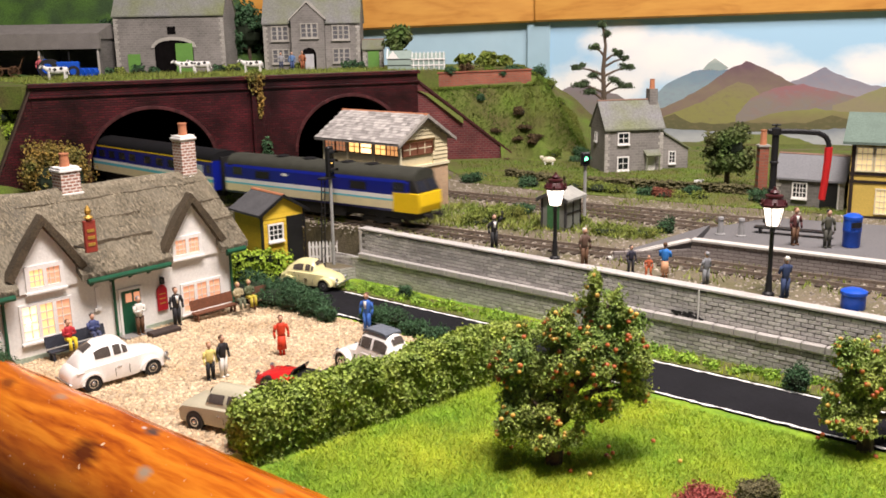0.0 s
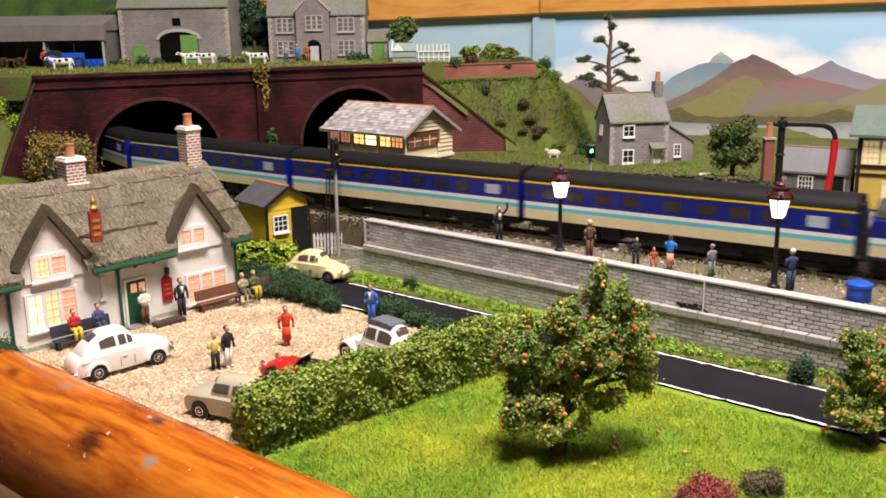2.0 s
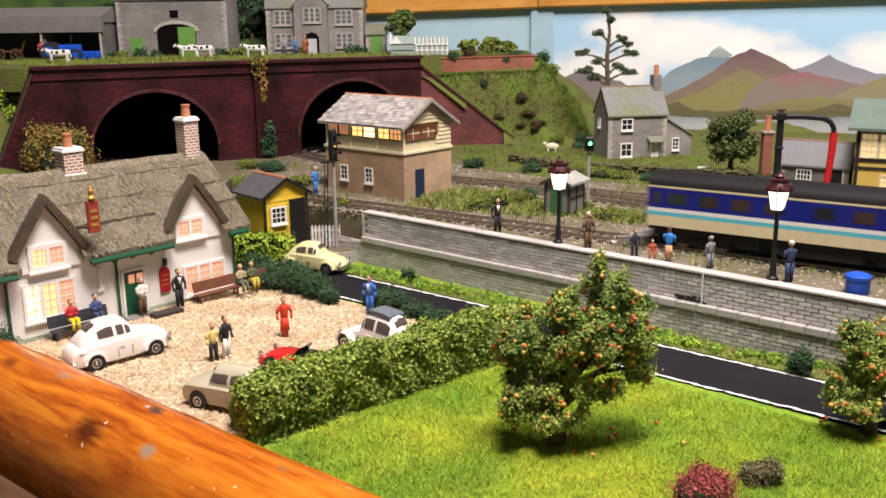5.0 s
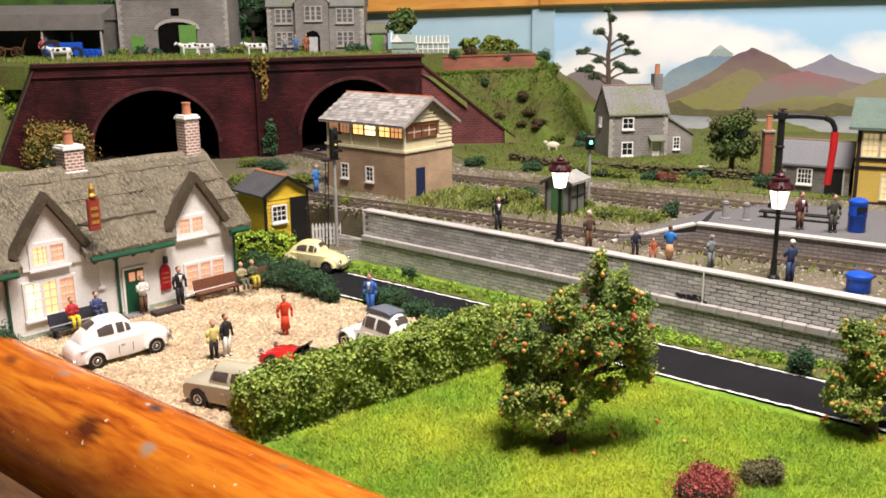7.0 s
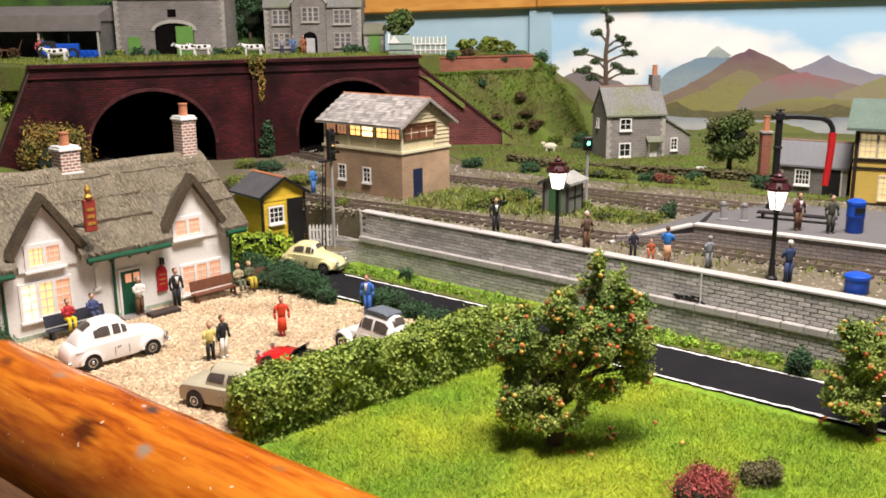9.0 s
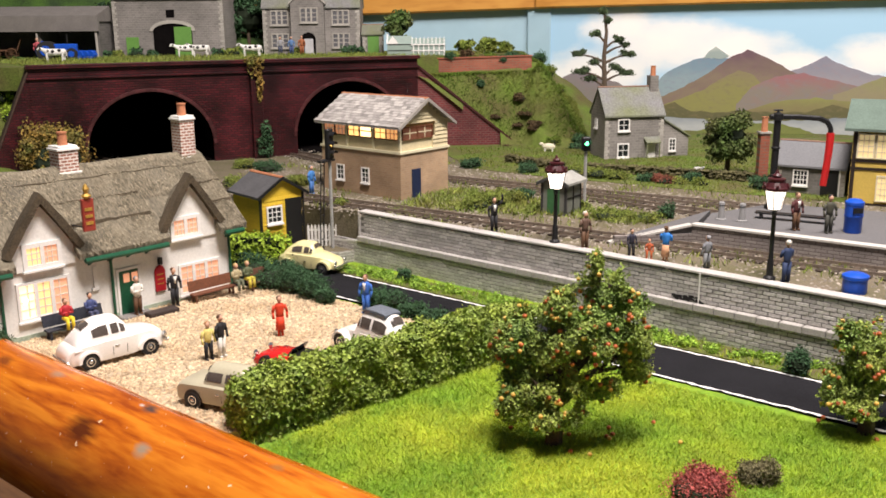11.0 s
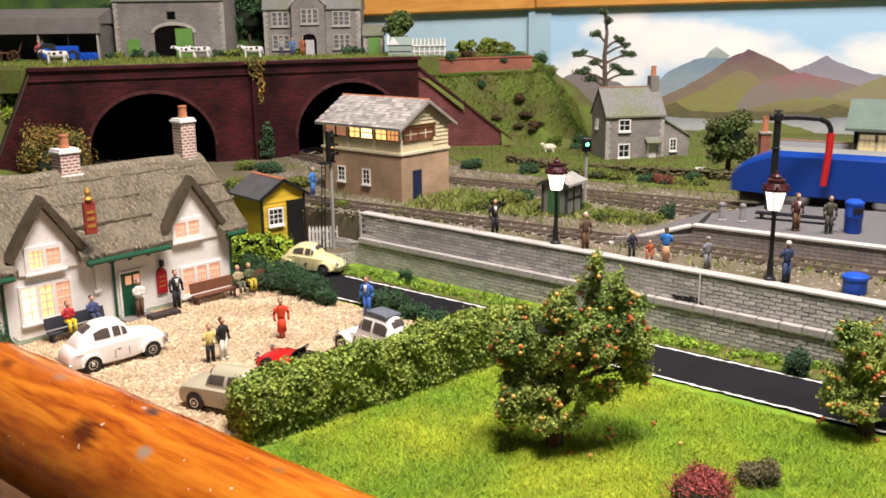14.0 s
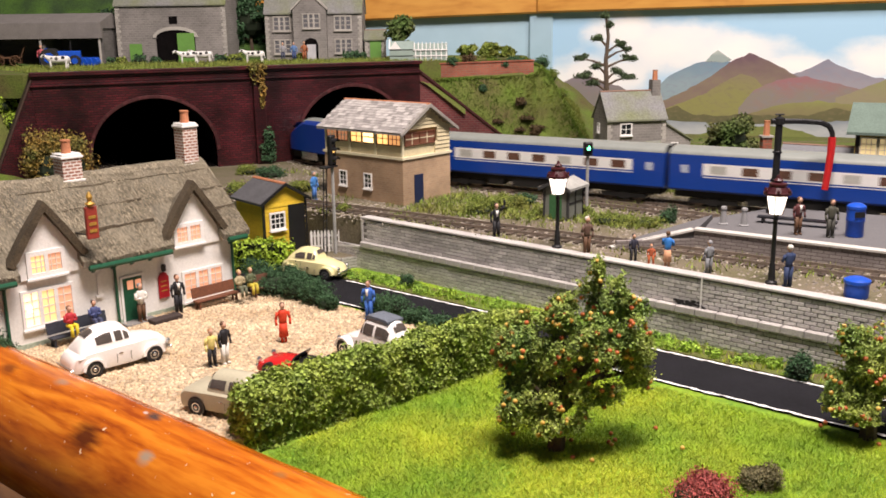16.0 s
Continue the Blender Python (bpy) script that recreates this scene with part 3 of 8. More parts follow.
def track(line, s0, s1, label, single):
    e = thing("railway_track", cm(0, 0, 0), label, "track", kind="structure")
    for off in (-0.72, 0.72):
        bm = bm_new()
        prev = None
        for s in np.arange(s0, s1, 1.0):
            a, b = line.at(s), line.at(s + 0.2)
            t = (b - a) / np.linalg.norm(b - a)
            nrm = np.array([-t[1], t[0]])
            ring = []
            for dn, z in ((-.07, DECK + .1), (.07, DECK + .1), (.05, RAILTOP), (-.05, RAILTOP)):
                q = a + nrm * (off + dn)
                ring.append(bm.verts.new((q[0], q[1], z)))
            if prev:
                for i in range(4):
                    bm.faces.new((prev[i], ring[i], ring[(i + 1) % 4], prev[(i + 1) % 4]))
            prev = ring
        part("rail", bm, RAILMETAL, e)
    bm = bm_new()
    box(bm, -.2, -1.35, 0, .2, 1.35, .14)
    me = finish(bm, "sleeper", SLEEPER, 0.02)
    for s in np.arange(s0, s1, 0.86):
        a, b = line.at(s), line.at(s + 0.2)
        piece("sleeper", me, e, cm(a[0], a[1], DECK - .02, math.degrees(math.atan2(b[1] - a[1], b[0] - a[0]))))
    rng = np.random.default_rng(int(s1 * 7))
    ss = rng.uniform(s0, s1, int((s1 - s0) * 46))
    pp = []
    for s in ss:
        a, b = line.at(s), line.at(s + .2)
        t = (b - a) / np.linalg.norm(b - a)
        q = a + np.array([-t[1], t[0]]) * rng.normal(0, 1.25)
        pp.append((q[0], q[1], DECK + rng.uniform(-.04, .07)))
    scatter_rocks("ballast", pp, 0.13, BALLAST, int(s1), "grey-brown ballast between the sleepers", "ballast")


track(FL, -55, 48, "brown model railway track on ballast, next to the wall", True)
track(RL, -32, 52, "brown model railway track on ballast, behind the platform", True)
for ln in (FL, RL):
    bm = bm_new()
    pts = [(46, -4), (225, -4), (225, 4), (46, 4)]
    a, b = ln.at(60), ln.at(80)
    ang = math.degrees(math.atan2(b[1] - a[1], b[0] - a[0]))
    prism(bm, [(x - 60, y) for x, y in pts], DECK - 1.2, RAILTOP, "z")
    solid("staging_board", bm, PINE_DARK, "plain staging board that carries the line on", "board", cm(a[0], a[1], -0.004, ang), kind="structure")
track(SL, -5, 42, "rusty siding track in overgrown ballast", True)

# ---- tunnel portals, wings and the hill ----
PX, PY, PA = -2.2, 107.0, 25.1
portal = thing("tunnel_portal", cm(PX, PY, 0, PA), "dark red brick double tunnel portal with sooty arches", "tunnel", kind="structure")


def arch_outline(c, half, spring, crown, n=24):
    return [(c + half * math.cos(math.pi * i / n), spring + (crown - spring) * math.sin(math.pi * i / n)) for i in range(n + 1)]


def portal_wall(x0, x1, z0, z1, c, half, spring, crown, y, thick):
    arc = arch_outline(c, half, spring, crown)
    bm = bm_new()
    loop = [(x0, z0), (x0, z1), (x1, z1), (x1, z0), (c + half, z0)] + arc + [(c - half, z0)]
    lo = [bm.verts.new((p[0], y, p[1])) for p in loop]
    hi = [bm.verts.new((p[0], y + thick, p[1])) for p in loop]
    n = len(loop)
    for i in range(n):
        bm.faces.new((lo[i], lo[(i + 1) % n], hi[(i + 1) % n], hi[i]))
    top = [(c + half, z0)] + arc + [(c - half, z0)]
    for row in (lo, hi):
        a = row[4:]
        # fan the spandrels: right side to the upper right corner, left side to the upper left corner
        m = len(a) // 2
        bm.faces.new((row[3], a[0], row[2]))
        for i in range(m):
            bm.faces.new((row[2], a[i], a[i + 1]))
        bm.faces.new((row[2], a[m], row[1]))
        for i in range(m, len(a) - 1):
            bm.faces.new((row[1], a[i], a[i + 1]))
        bm.faces.new((row[1], a[-1], row[0]))
    return bm


ARCHES = ((-29.4, 6.1, 5.2, 10.7), (-8.2, 6.1, 5.4, 11.0))
part("wall", portal_wall(-40.3, -19.2, 2, 13.25, *ARCHES[0], 0, 1.2), PORTALBRICK, portal)
part("wall", portal_wall(-18.2, 0, 2, 13.25, *ARCHES[1], 0, 1.2), PORTALBRICK, portal)
bm = bm_new()
box(bm, -19.2, -0.55, 2, -18.0, 1.2, 13.25)
part("pier", bm, PORTALBRICK, portal, bevel=0.05)
for x0, x1 in ((-40.5, -18.6), (-18.6, 0.2)):
    bm = bm_new()
    box(bm, x0, -0.25, 12.25, x1, 0, 12.45)
    box(bm, x0, -0.4, 13.25, x1, 1.4, 13.6)
    part("parapet_coping", bm, PORTALBRICK, portal, bevel=0.04)
RINGB = mat("arch_ring_brick", (0.075, 0.02, 0.021), 0.45, var=0.3, rnd=0.35)
bm = bm_new()
box(bm, 0, -0.1, -0.3, 0.34, 0.3, 0.3)
ringme = finish(bm, "arch_brick", RINGB, 0.03)
for c, half, spring, crown in ARCHES:
    for i in range(37):
        a = math.pi * (i + .5) / 37
        x, z = c + (half + .02) * math.cos(a), spring + (crown - spring + .02) * math.sin(a)
        piece("arch_brick", ringme, portal, cm(x, 0, z, 0, 0, -math.degrees(a)))
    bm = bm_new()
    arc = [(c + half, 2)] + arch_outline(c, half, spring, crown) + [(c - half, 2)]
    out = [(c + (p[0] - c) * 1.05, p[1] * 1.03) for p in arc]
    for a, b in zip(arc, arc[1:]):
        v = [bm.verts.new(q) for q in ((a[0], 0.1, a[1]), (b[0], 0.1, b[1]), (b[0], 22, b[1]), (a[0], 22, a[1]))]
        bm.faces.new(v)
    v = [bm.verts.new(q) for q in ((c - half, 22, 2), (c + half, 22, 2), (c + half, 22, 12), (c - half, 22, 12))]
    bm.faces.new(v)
    # a black sheet over the grey deck paints the tunnel's inner shade
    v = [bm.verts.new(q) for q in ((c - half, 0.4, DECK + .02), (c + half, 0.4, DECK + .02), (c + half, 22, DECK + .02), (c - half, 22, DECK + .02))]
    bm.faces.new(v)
    part("tunnel_lining", bm, SOOT_AND_SHADE, portal, "soot-black tunnel lining with inner shade painted in")


def portal_at(s, n=0.0):
    a = radians(PA)
    return (PX + s * math.cos(a) - n * math.sin(a), PY + s * math.sin(a) + n * math.cos(a))


bm = bm_new()
prism(bm, [(0, 12.3), (10.6, 3.9), (10.6, 2), (0, 2)], 0.1, 1.0, "y")
wing = solid("wing_wall", bm, brick_mat("red_wing_brick", (0.17, 0.035, 0.035), (0.11, 0.022, 0.026), (0.16, 0.09, 0.08), 0.62, 0.26, 0.13, 0.6, stain=0.4), "sloping dark red brick wing wall", "wall", cm(PX, PY, 0, PA - 22), kind="structure")
bm = bm_new()
prism(bm, [(0, 12.6), (10.7, 4.1), (10.7, 3.8), (0, 12.3)], -0.1, 1.2, "y")
part("coping", bm, RINGB, wing, m=Matrix())
bm = bm_new()
prism(bm, [(0, 13.1), (-4.8, 2.4), (-4.8, 1), (0, 1)], 0.1, 1.0, "y")
lx, ly = portal_at(-40.2)
wing2 = solid("wing_wall", bm, PORTALBRICK, "sloping brown brick wing wall beside the tunnel", "wall", cm(lx, ly, 0, PA + 8), kind="structure")
bm = bm_new()
prism(bm, [(0, 13.5), (-4.95, 2.7), (-4.95, 2.3), (0, 13.1)], -0.05, 1.1, "y")
part("coping", bm, mat("brown_coping", (0.06, 0.035, 0.025), 0.9, var=0.3), wing2, m=Matrix())

# ---- hill, plateau and backdrop ----
HILLTOP = 13.4


def ramp(v, a, b):
    k = min(1, max(0, (v - a) / (b - a)))
    return k * k * (3 - 2 * k)


bm = bm_new()
prism(bm, [portal_at(-41, 1.15), portal_at(0, 1.15), (9.5, 116), (9.5, 139), (-78, 139), (-78, 96)], 11.2, HILLTOP, "z")
solid("hilltop", bm, SCATTER, "green farm meadow above the tunnels", "ground", kind="structure")


def slope_z(x, y):
    # east flank of the hill, falling towards the railway
    d = (x + 1.5) * 0.78 - (y - 110) * 0.45
    k = 1 - ramp(d, 1.0, 16.5)
    k = max(k, (1 - ramp(x, 10.8, 18.5)) * ramp(y, 106.8, 109.6) * .98)
    wt = 12.2 - (x + 2.2) / 10.6 * 8.4 + max(0.0, y - 107.5) * 3.6 + max(0.0, 107.5 - y) * -1.0 + max(0.0, x - 10.0) * 3
    if y < 110.3 and x < 12.5:
        wt = min(wt, 11.3 + .02 * x + max(0.0, x - 11.0))
    if x < 16:
        return min(3.1 + 10.0 * k + 0.5 * noise.noise(Vector((x * .35, y * .35, 2))) * (0.3 + k), max(wt, 3.2))
    return 3.1 + 10.0 * k + 0.75 * noise.noise(Vector((x * .35, y * .35, 2))) * (0.3 + k)


relief("hillside", slope_z, -3.5, 60, 88, 140, 90, 70, SCATTER, "green scrubby hillside beside the tunnel", "hill",
       keep=lambda x, y: y > 106.6 + (x + 2.2) * 0.05 or x > 7.2 and y > 92 - 0.1 * x)


def west_z(x, y):
    d = (-38.5 - x)
    return -0.4 + 12.6 * ramp(d + (y - 84) * .9, 1, 15) + 0.5 * noise.noise(Vector((x * .3, y * .3, 9)))


relief("hillside_west", west_z, -70, -36, 66, 104, 50, 50, SCATTER, "green scrubby bank beside the tunnel", "hill",
       keep=lambda x, y: (x + 2.2) * .9056 + (y - 107) * .4242 < -41.2)


def back_z(x, y):
    return HILLTOP - .3 + 15 * ramp(y + .1 * x, 116, 131) * (1 - ramp(x, -30, -20)) + 1.3 * noise.noise(Vector((x * .2, y * .2, 5)))


relief("hill_behind_farm", back_z, -78, -14, 112, 139, 60, 30, mat("hill_scatter_dark", (0.06, 0.13, 0.02), 0.95, var=0.4, scale=0.3, fine=8, second=(0.03, 0.06, 0.02), bump=0.6), "dark green wooded hill behind the farm", "hill")

BX, BY, BA = 14.6, 127.0, -17.0
backdrop = thing("backdrop", cm(BX, BY, 0, BA), "painted backdrop of sky, clouds and mountains", "backdrop", kind="structure")


CLOUDS = ((15.5, 14.2, 7.0, 3.3), (23.5, 13.2, 7.5, 2.6), (10.0, 16.2, 4.5, 2.4), (30.5, 12.0, 6.5, 1.7), (40.5, 12.4, 6.0, 2.3), (6.5, 10.0, 8.0, 3.2), (55.0, 14.0, 9.0, 2.6))


def sky_paint():
    """Blue paint with soft white cloud banks: (x, z, half-length, half-height) in centimetres."""
    m, nt, bsdf, link = nodes("painted_sky")
    N = nt.nodes.new
    tc, mp, n1 = N("ShaderNodeTexCoord"), N("ShaderNodeMapping"), N("ShaderNodeTexNoise")
    link.new(tc.outputs["Object"], mp.inputs[0])
    mp.inputs["Scale"].default_value = (12, 1, 22)
    n1.inputs["Scale"].default_value, n1.inputs["Detail"].default_value, n1.inputs["Roughness"].default_value = 1.3, 7, 0.55
    link.new(mp.outputs[0], n1.inputs["Vector"])
    low = None
    for x, z, a, b in CLOUDS:
        ms, ln = N("ShaderNodeMapping"), N("ShaderNodeVectorMath")
        ms.inputs["Location"].default_value = (-x / a, 0, -z / b)
        ms.inputs["Scale"].default_value = (100 / a, 0, 100 / b)
        link.new(tc.outputs["Object"], ms.inputs[0])
        ln.operation = "LENGTH"
        link.new(ms.outputs[0], ln.inputs[0])
        if low is None:
            low = ln.outputs["Value"]
        else:
            mn = N("ShaderNodeMath")
            mn.operation = "SMOOTH_MIN"
            mn.inputs[2].default_value = 0.35
            link.new(low, mn.inputs[0])
            link.new(ln.outputs["Value"], mn.inputs[1])
            low = mn.outputs[0]
    add = N("ShaderNodeMath")
    add.operation = "MULTIPLY_ADD"
    add.inputs[1].default_value = 1.5
    link.new(n1.outputs[0], add.inputs[0])
    link.new(low, add.inputs[2])
    cr = N("ShaderNodeValToRGB")
    e = cr.color_ramp.elements
    e[0].position, e[1].position = 0.36, 0.72
    e[0].color, e[1].color = (0.86, 0.85, 0.82, 1), (0.36, 0.58, 0.76, 1)
    mid = e.new(0.52)
    mid.color = (0.76, 0.79, 0.8, 1)
    sc = N("ShaderNodeMath")
    sc.operation = "MULTIPLY"
    sc.inputs[1].default_value = 0.36
    link.new(add.outputs[0], sc.inputs[0])
    link.new(sc.outputs[0], cr.inputs[0])
    link.new(cr.outputs[0], bsdf.inputs["Base Color"])
    bsdf.inputs["Roughness"].default_value = 0.5
    return m


def hill_paint(name, top, foot, z0, z1, third):
    """Brushed landscape paint that changes from foot to top, with soft streaks of a third colour."""
    m, nt, bsdf, link = nodes(name)
    N = nt.nodes.new
    tc, sep, mp = N("ShaderNodeTexCoord"), N("ShaderNodeSeparateXYZ"), N("ShaderNodeMapping")
    link.new(tc.outputs["Object"], sep.inputs[0])
    link.new(tc.outputs["Object"], mp.inputs[0])
    mp.inputs["Scale"].default_value = (30, 1, 55)
    mp.inputs["Rotation"].default_value = (0, 0.5, 0)
    n1, n2 = N("ShaderNodeTexNoise"), N("ShaderNodeTexNoise")
    for n, sc in ((n1, 1.1), (n2, 4.5)):
        n.inputs["Scale"].default_value, n.inputs["Detail"].default_value = sc, 5
        link.new(mp.outputs[0], n.inputs["Vector"])
    g = N("ShaderNodeMapRange")
    g.inputs[1].default_value, g.inputs[2].default_value = z0 * U, z1 * U
    link.new(sep.outputs[2], g.inputs[0])
    add = N("ShaderNodeMath")
    add.operation = "MULTIPLY_ADD"
    add.inputs[1].default_value = 1.3
    link.new(n1.outputs[0], add.inputs[0])
    link.new(g.outputs[0], add.inputs[2])
    sub = N("ShaderNodeMapRange")
    sub.inputs[1].default_value, sub.inputs[2].default_value = 0.7, 1.55
    link.new(add.outputs[0], sub.inputs[0])
    mix = N("ShaderNodeMix")
    mix.data_type = "RGBA"
    mix.inputs[6].default_value, mix.inputs[7].default_value = (*[c * .8 for c in foot], 1), (*[c * .8 for c in top], 1)
    link.new(sub.outputs[0], mix.inputs[0])
    w = N("ShaderNodeMapRange")
    w.inputs[1].default_value, w.inputs[2].default_value = 0.5, 0.75
    w.inputs[4].default_value = 0.6
    link.new(n2.outputs[0], w.inputs[0])
    mk = N("ShaderNodeMix")
    mk.data_type = "RGBA"
    mk.inputs[7].default_value = (*[c * .8 for c in third], 1)
    link.new(w.outputs[0], mk.inputs[0])
    link.new(mix.outputs[2], mk.inputs[6])
    link.new(mk.outputs[2], bsdf.inputs["Base Color"])
    bsdf.inputs["Roughness"].default_value = 0.7
    return m


bm = bm_new()
box(bm, -0.3, 0, -2, 78, 0.5, 30)
part("sky_board", bm, sky_paint(), backdrop, "blue sky with white clouds painted on board")
bm = bm_new()
box(bm, -2.6, -0.35, 0, 0.6, -0.02, 30)
part("corner_fold", bm, SKYBLUE, backdrop, "pale blue fold in the corner of the backdrop", bevel=0.2)
bm = bm_new()
box(bm, -70, 0, 0, 0, 0.5, 30)
part("sky_board", bm, SKYBLUE, backdrop, "plain pale blue board", m=cm(-1.5, 0.6, 0, 12))
for nm, pts, col, c2, c3 in (
    ("mountain", [(0.3, 8.4), (2.0, 9.7), (4.6, 11.0), (6.5, 10.1), (9.5, 9.2), (12, 8.2), (12, 5), (0.3, 5)], (0.26, 0.22, 0.25), (0.24, 0.22, 0.2), (0.3, 0.2, 0.2)),
    ("mountain", [(12, 8.2), (13.9, 8.7), (15.9, 10.7), (19.0, 12.2), (20.6, 12.4), (23.6, 12.4), (25, 11.0), (26, 8), (12, 6)], (0.2, 0.31, 0.4), (0.3, 0.4, 0.44), (0.27, 0.28, 0.36)),
    ("mountain", [(20.2, 12.3), (20.9, 13.2), (21.7, 13.8), (22.5, 13.3), (23.4, 12.7), (22.3, 12.2), (21.2, 12.5)], (0.55, 0.6, 0.55), (0.36, 0.44, 0.42), (0.42, 0.46, 0.44)),
    ("mountain", [(30, 10.5), (32.9, 11.7), (34.8, 12.7), (36.8, 11.6), (38.8, 10.9), (41, 10.4), (46, 9), (46, 6), (30, 6)], (0.28, 0.28, 0.35), (0.36, 0.34, 0.38), (0.36, 0.28, 0.32)),
    ("mountain", [(14.5, 7.2), (18, 8.8), (21, 10.6), (23.2, 12.3), (25.5, 13.5), (27.9, 12.5), (31.0, 10.8), (34, 9.6), (36, 7), (14.5, 6)], (0.17, 0.1, 0.12), (0.26, 0.2, 0.14), (0.24, 0.14, 0.16)),
    ("hill", [(13, 5.4), (16, 6.6), (19.6, 8.0), (22.2, 9.6), (24.6, 10.9), (26.4, 10.4), (28.5, 8.2), (30, 5), (13, 4.6)], (0.28, 0.24, 0.12), (0.29, 0.28, 0.09), (0.22, 0.17, 0.11)),
    ("mountain", [(24.6, 6.6), (26.4, 8.9), (29.1, 10.2), (32.4, 10.6), (35.7, 9.8), (39, 9.0), (44, 7.0), (46, 5), (24.6, 5)], (0.36, 0.17, 0.18), (0.28, 0.24, 0.2), (0.26, 0.24, 0.28)),
    ("hill", [(36, 8.0), (39, 9.2), (42, 10.4), (46, 11.0), (55, 12.0), (66, 12.6), (78, 12), (78, 3), (36, 4)], (0.3, 0.32, 0.12), (0.33, 0.29, 0.17), (0.3, 0.25, 0.18)),
    ("hill", [(25, 5.6), (29.3, 7.1), (34, 7.6), (38, 7.2), (43, 7.0), (50, 7.2), (60, 8.0), (78, 8), (78, 3), (25, 4)], (0.3, 0.31, 0.1), (0.25, 0.2, 0.1), (0.24, 0.23, 0.09)),
    ("wood", [(9, 4.8), (13.4, 6.9), (15.4, 6.3), (17, 6.8), (19, 5.7), (23, 5.6), (26, 5.9), (29, 5.7), (33, 5.8), (36, 6.8), (38, 6.4), (40, 7.0), (42, 6.5), (44, 6.9), (48, 6.6), (55, 7.2), (66, 6.7), (78, 7), (78, 2), (9, 2)], (0.16, 0.14, 0.06), (0.12, 0.12, 0.05), (0.25, 0.2, 0.1)),
    ("lake", [(9, 4.6), (16, 4.9), (20, 4.7), (24, 4.5), (30.8, 4.7), (37, 5.2), (46, 5.0), (60, 5.2), (60, 3.0), (46, 2.9), (30, 2.6), (9, 2.4)], (0.27, 0.31, 0.35), (0.5, 0.53, 0.53), (0.36, 0.4, 0.43)),
    ("shore", [(0, 4.4), (8, 4.5), (11, 3.4), (15, 2.6), (18, 2.4), (22, 3.8), (26, 4.3), (30, 4.4), (33, 3.6), (36, 2.8), (40, 2.7), (44, 3.6), (50, 4.4), (60, 4.0), (78, 4.2), (78, 0), (0, 0)], (0.2, 0.24, 0.06), (0.24, 0.26, 0.07), (0.15, 0.17, 0.05)),
):
    k = backdrop.get("layers", 0) + 1
    backdrop["layers"] = k
    bm = bm_new()
    d = []
    for a, b in zip(pts, pts[1:] + pts[:1]):
        n = max(1, int(math.hypot(b[0] - a[0], b[1] - a[1]) / 0.6))
        for i in range(n):
            x, z = a[0] + (b[0] - a[0]) * i / n, a[1] + (b[1] - a[1]) * i / n
            d.append((x, z + 0.22 * noise.noise(Vector((x * 1.1, z * 1.1, k)))))
    prism(bm, d, -0.02 - 0.015 * k, 0.05, "y")
    zz = [q[1] for q in pts]
    part(nm, bm, hill_paint("painted_" + nm + "_" + str(k), col, c2, min(zz) * .5 + max(zz) * .5, max(zz), c3), backdrop)

bm = bm_new()
box(bm, -1.5, -1.2, 0, 80, 0.55, 9)
solid("rear_rail", bm, PINE_PALE, "varnished pine rail along the backdrop's top", "rail", cm(BX, BY - .1, 18.75, BA, 0, -0.75), kind="structure", bevel=0.25)
bm = bm_new()
box(bm, -75, -1.0, 0, 1.5, 0.9, 9)
solid("rear_rail", bm, PINE_PALE, "varnished pine rail above the plain blue board", "rail", cm(BX - 1.5, BY + .6, 18.7, -5, 0, -1.5), kind="structure", bevel=0.25)

bm = bm_new()
prism(bm, [(3.5, 90), (10, 84.8), (19, 79.0), (33, 70.6), (45, 63.4), (74, 46), (74, 109), (20, 111), (9.6, 107.5), (-1, 106.9)], DECK - .2, DECK + .06, "z")
solid("rear_meadow", bm, SCATTER, "green meadow behind the far track", "ground", kind="structure")
hp2 = np.random.default_rng(81).uniform((-3, 107.6), (18, 122), (60000, 2))
blades("hill_grass", [(x, y, slope_z(x, y) - .05) for x, y in hp2], .3, LEAF_HILL, 82, "rough green grass on the hillside", lean=.7, w=.05)
mp2 = fill([(3.5, 90), (10, 84.8), (19, 79.0), (33, 70.6), (45, 63.4), (34, 90), (12, 106), (2, 105)], 16000, 83)
blades("rear_grass", np.c_[mp2, np.full(len(mp2), DECK + .03)], .25, LEAF_HILL, 84, "grass behind the far track", lean=.5, w=.06)

# ---- front timber rail ----
bm = bm_new()
sec = [(0.0, -1.5), (0.0, 0.35), (-0.3, 0.8), (-0.9, 1.0), (-1.9, 0.8), (-2.9, 0.15), (-3.6, -0.6), (-4.0, -1.4), (-4.1, -2.2), (-4.1, -4.5), (0, -4.5)]
rows = []
for i in range(61):
    x = -30 + i
    w = 0.12 * noise.noise(Vector((x * .2, 0, 3)))
    rows.append([bm.verts.new((x, p[0] + w + .05 * noise.noise(Vector((x * .5, p[0], p[1]))), p[1] + 0.09 * noise.noise(Vector((x * .3, p[0] * .5, 1))))) for p in sec])
for a, b in zip(rows, rows[1:]):
    for i in range(len(sec)):
        bm.faces.new((a[i], a[(i + 1) % len(sec)], b[(i + 1) % len(sec)], b[i]))
bm.faces.new(rows[0])
bm.faces.new(rows[-1][::-1])
rail = solid("front_rail", bm, PINE, "rounded varnished orange pine rail with knots", "rail", cm(-12.95, 39.8, 0.12, -39.7), kind="structure", smooth=True)
bm = bm_new()
box(bm, -40, -16, -6, 40, -4.3, -3.0)
solid("lower_board", bm, PINE_DARK, "dark brown board below the rail", "board", cm(-13.2, 39.5, 0, -39.7), kind="structure", bevel=0.15)

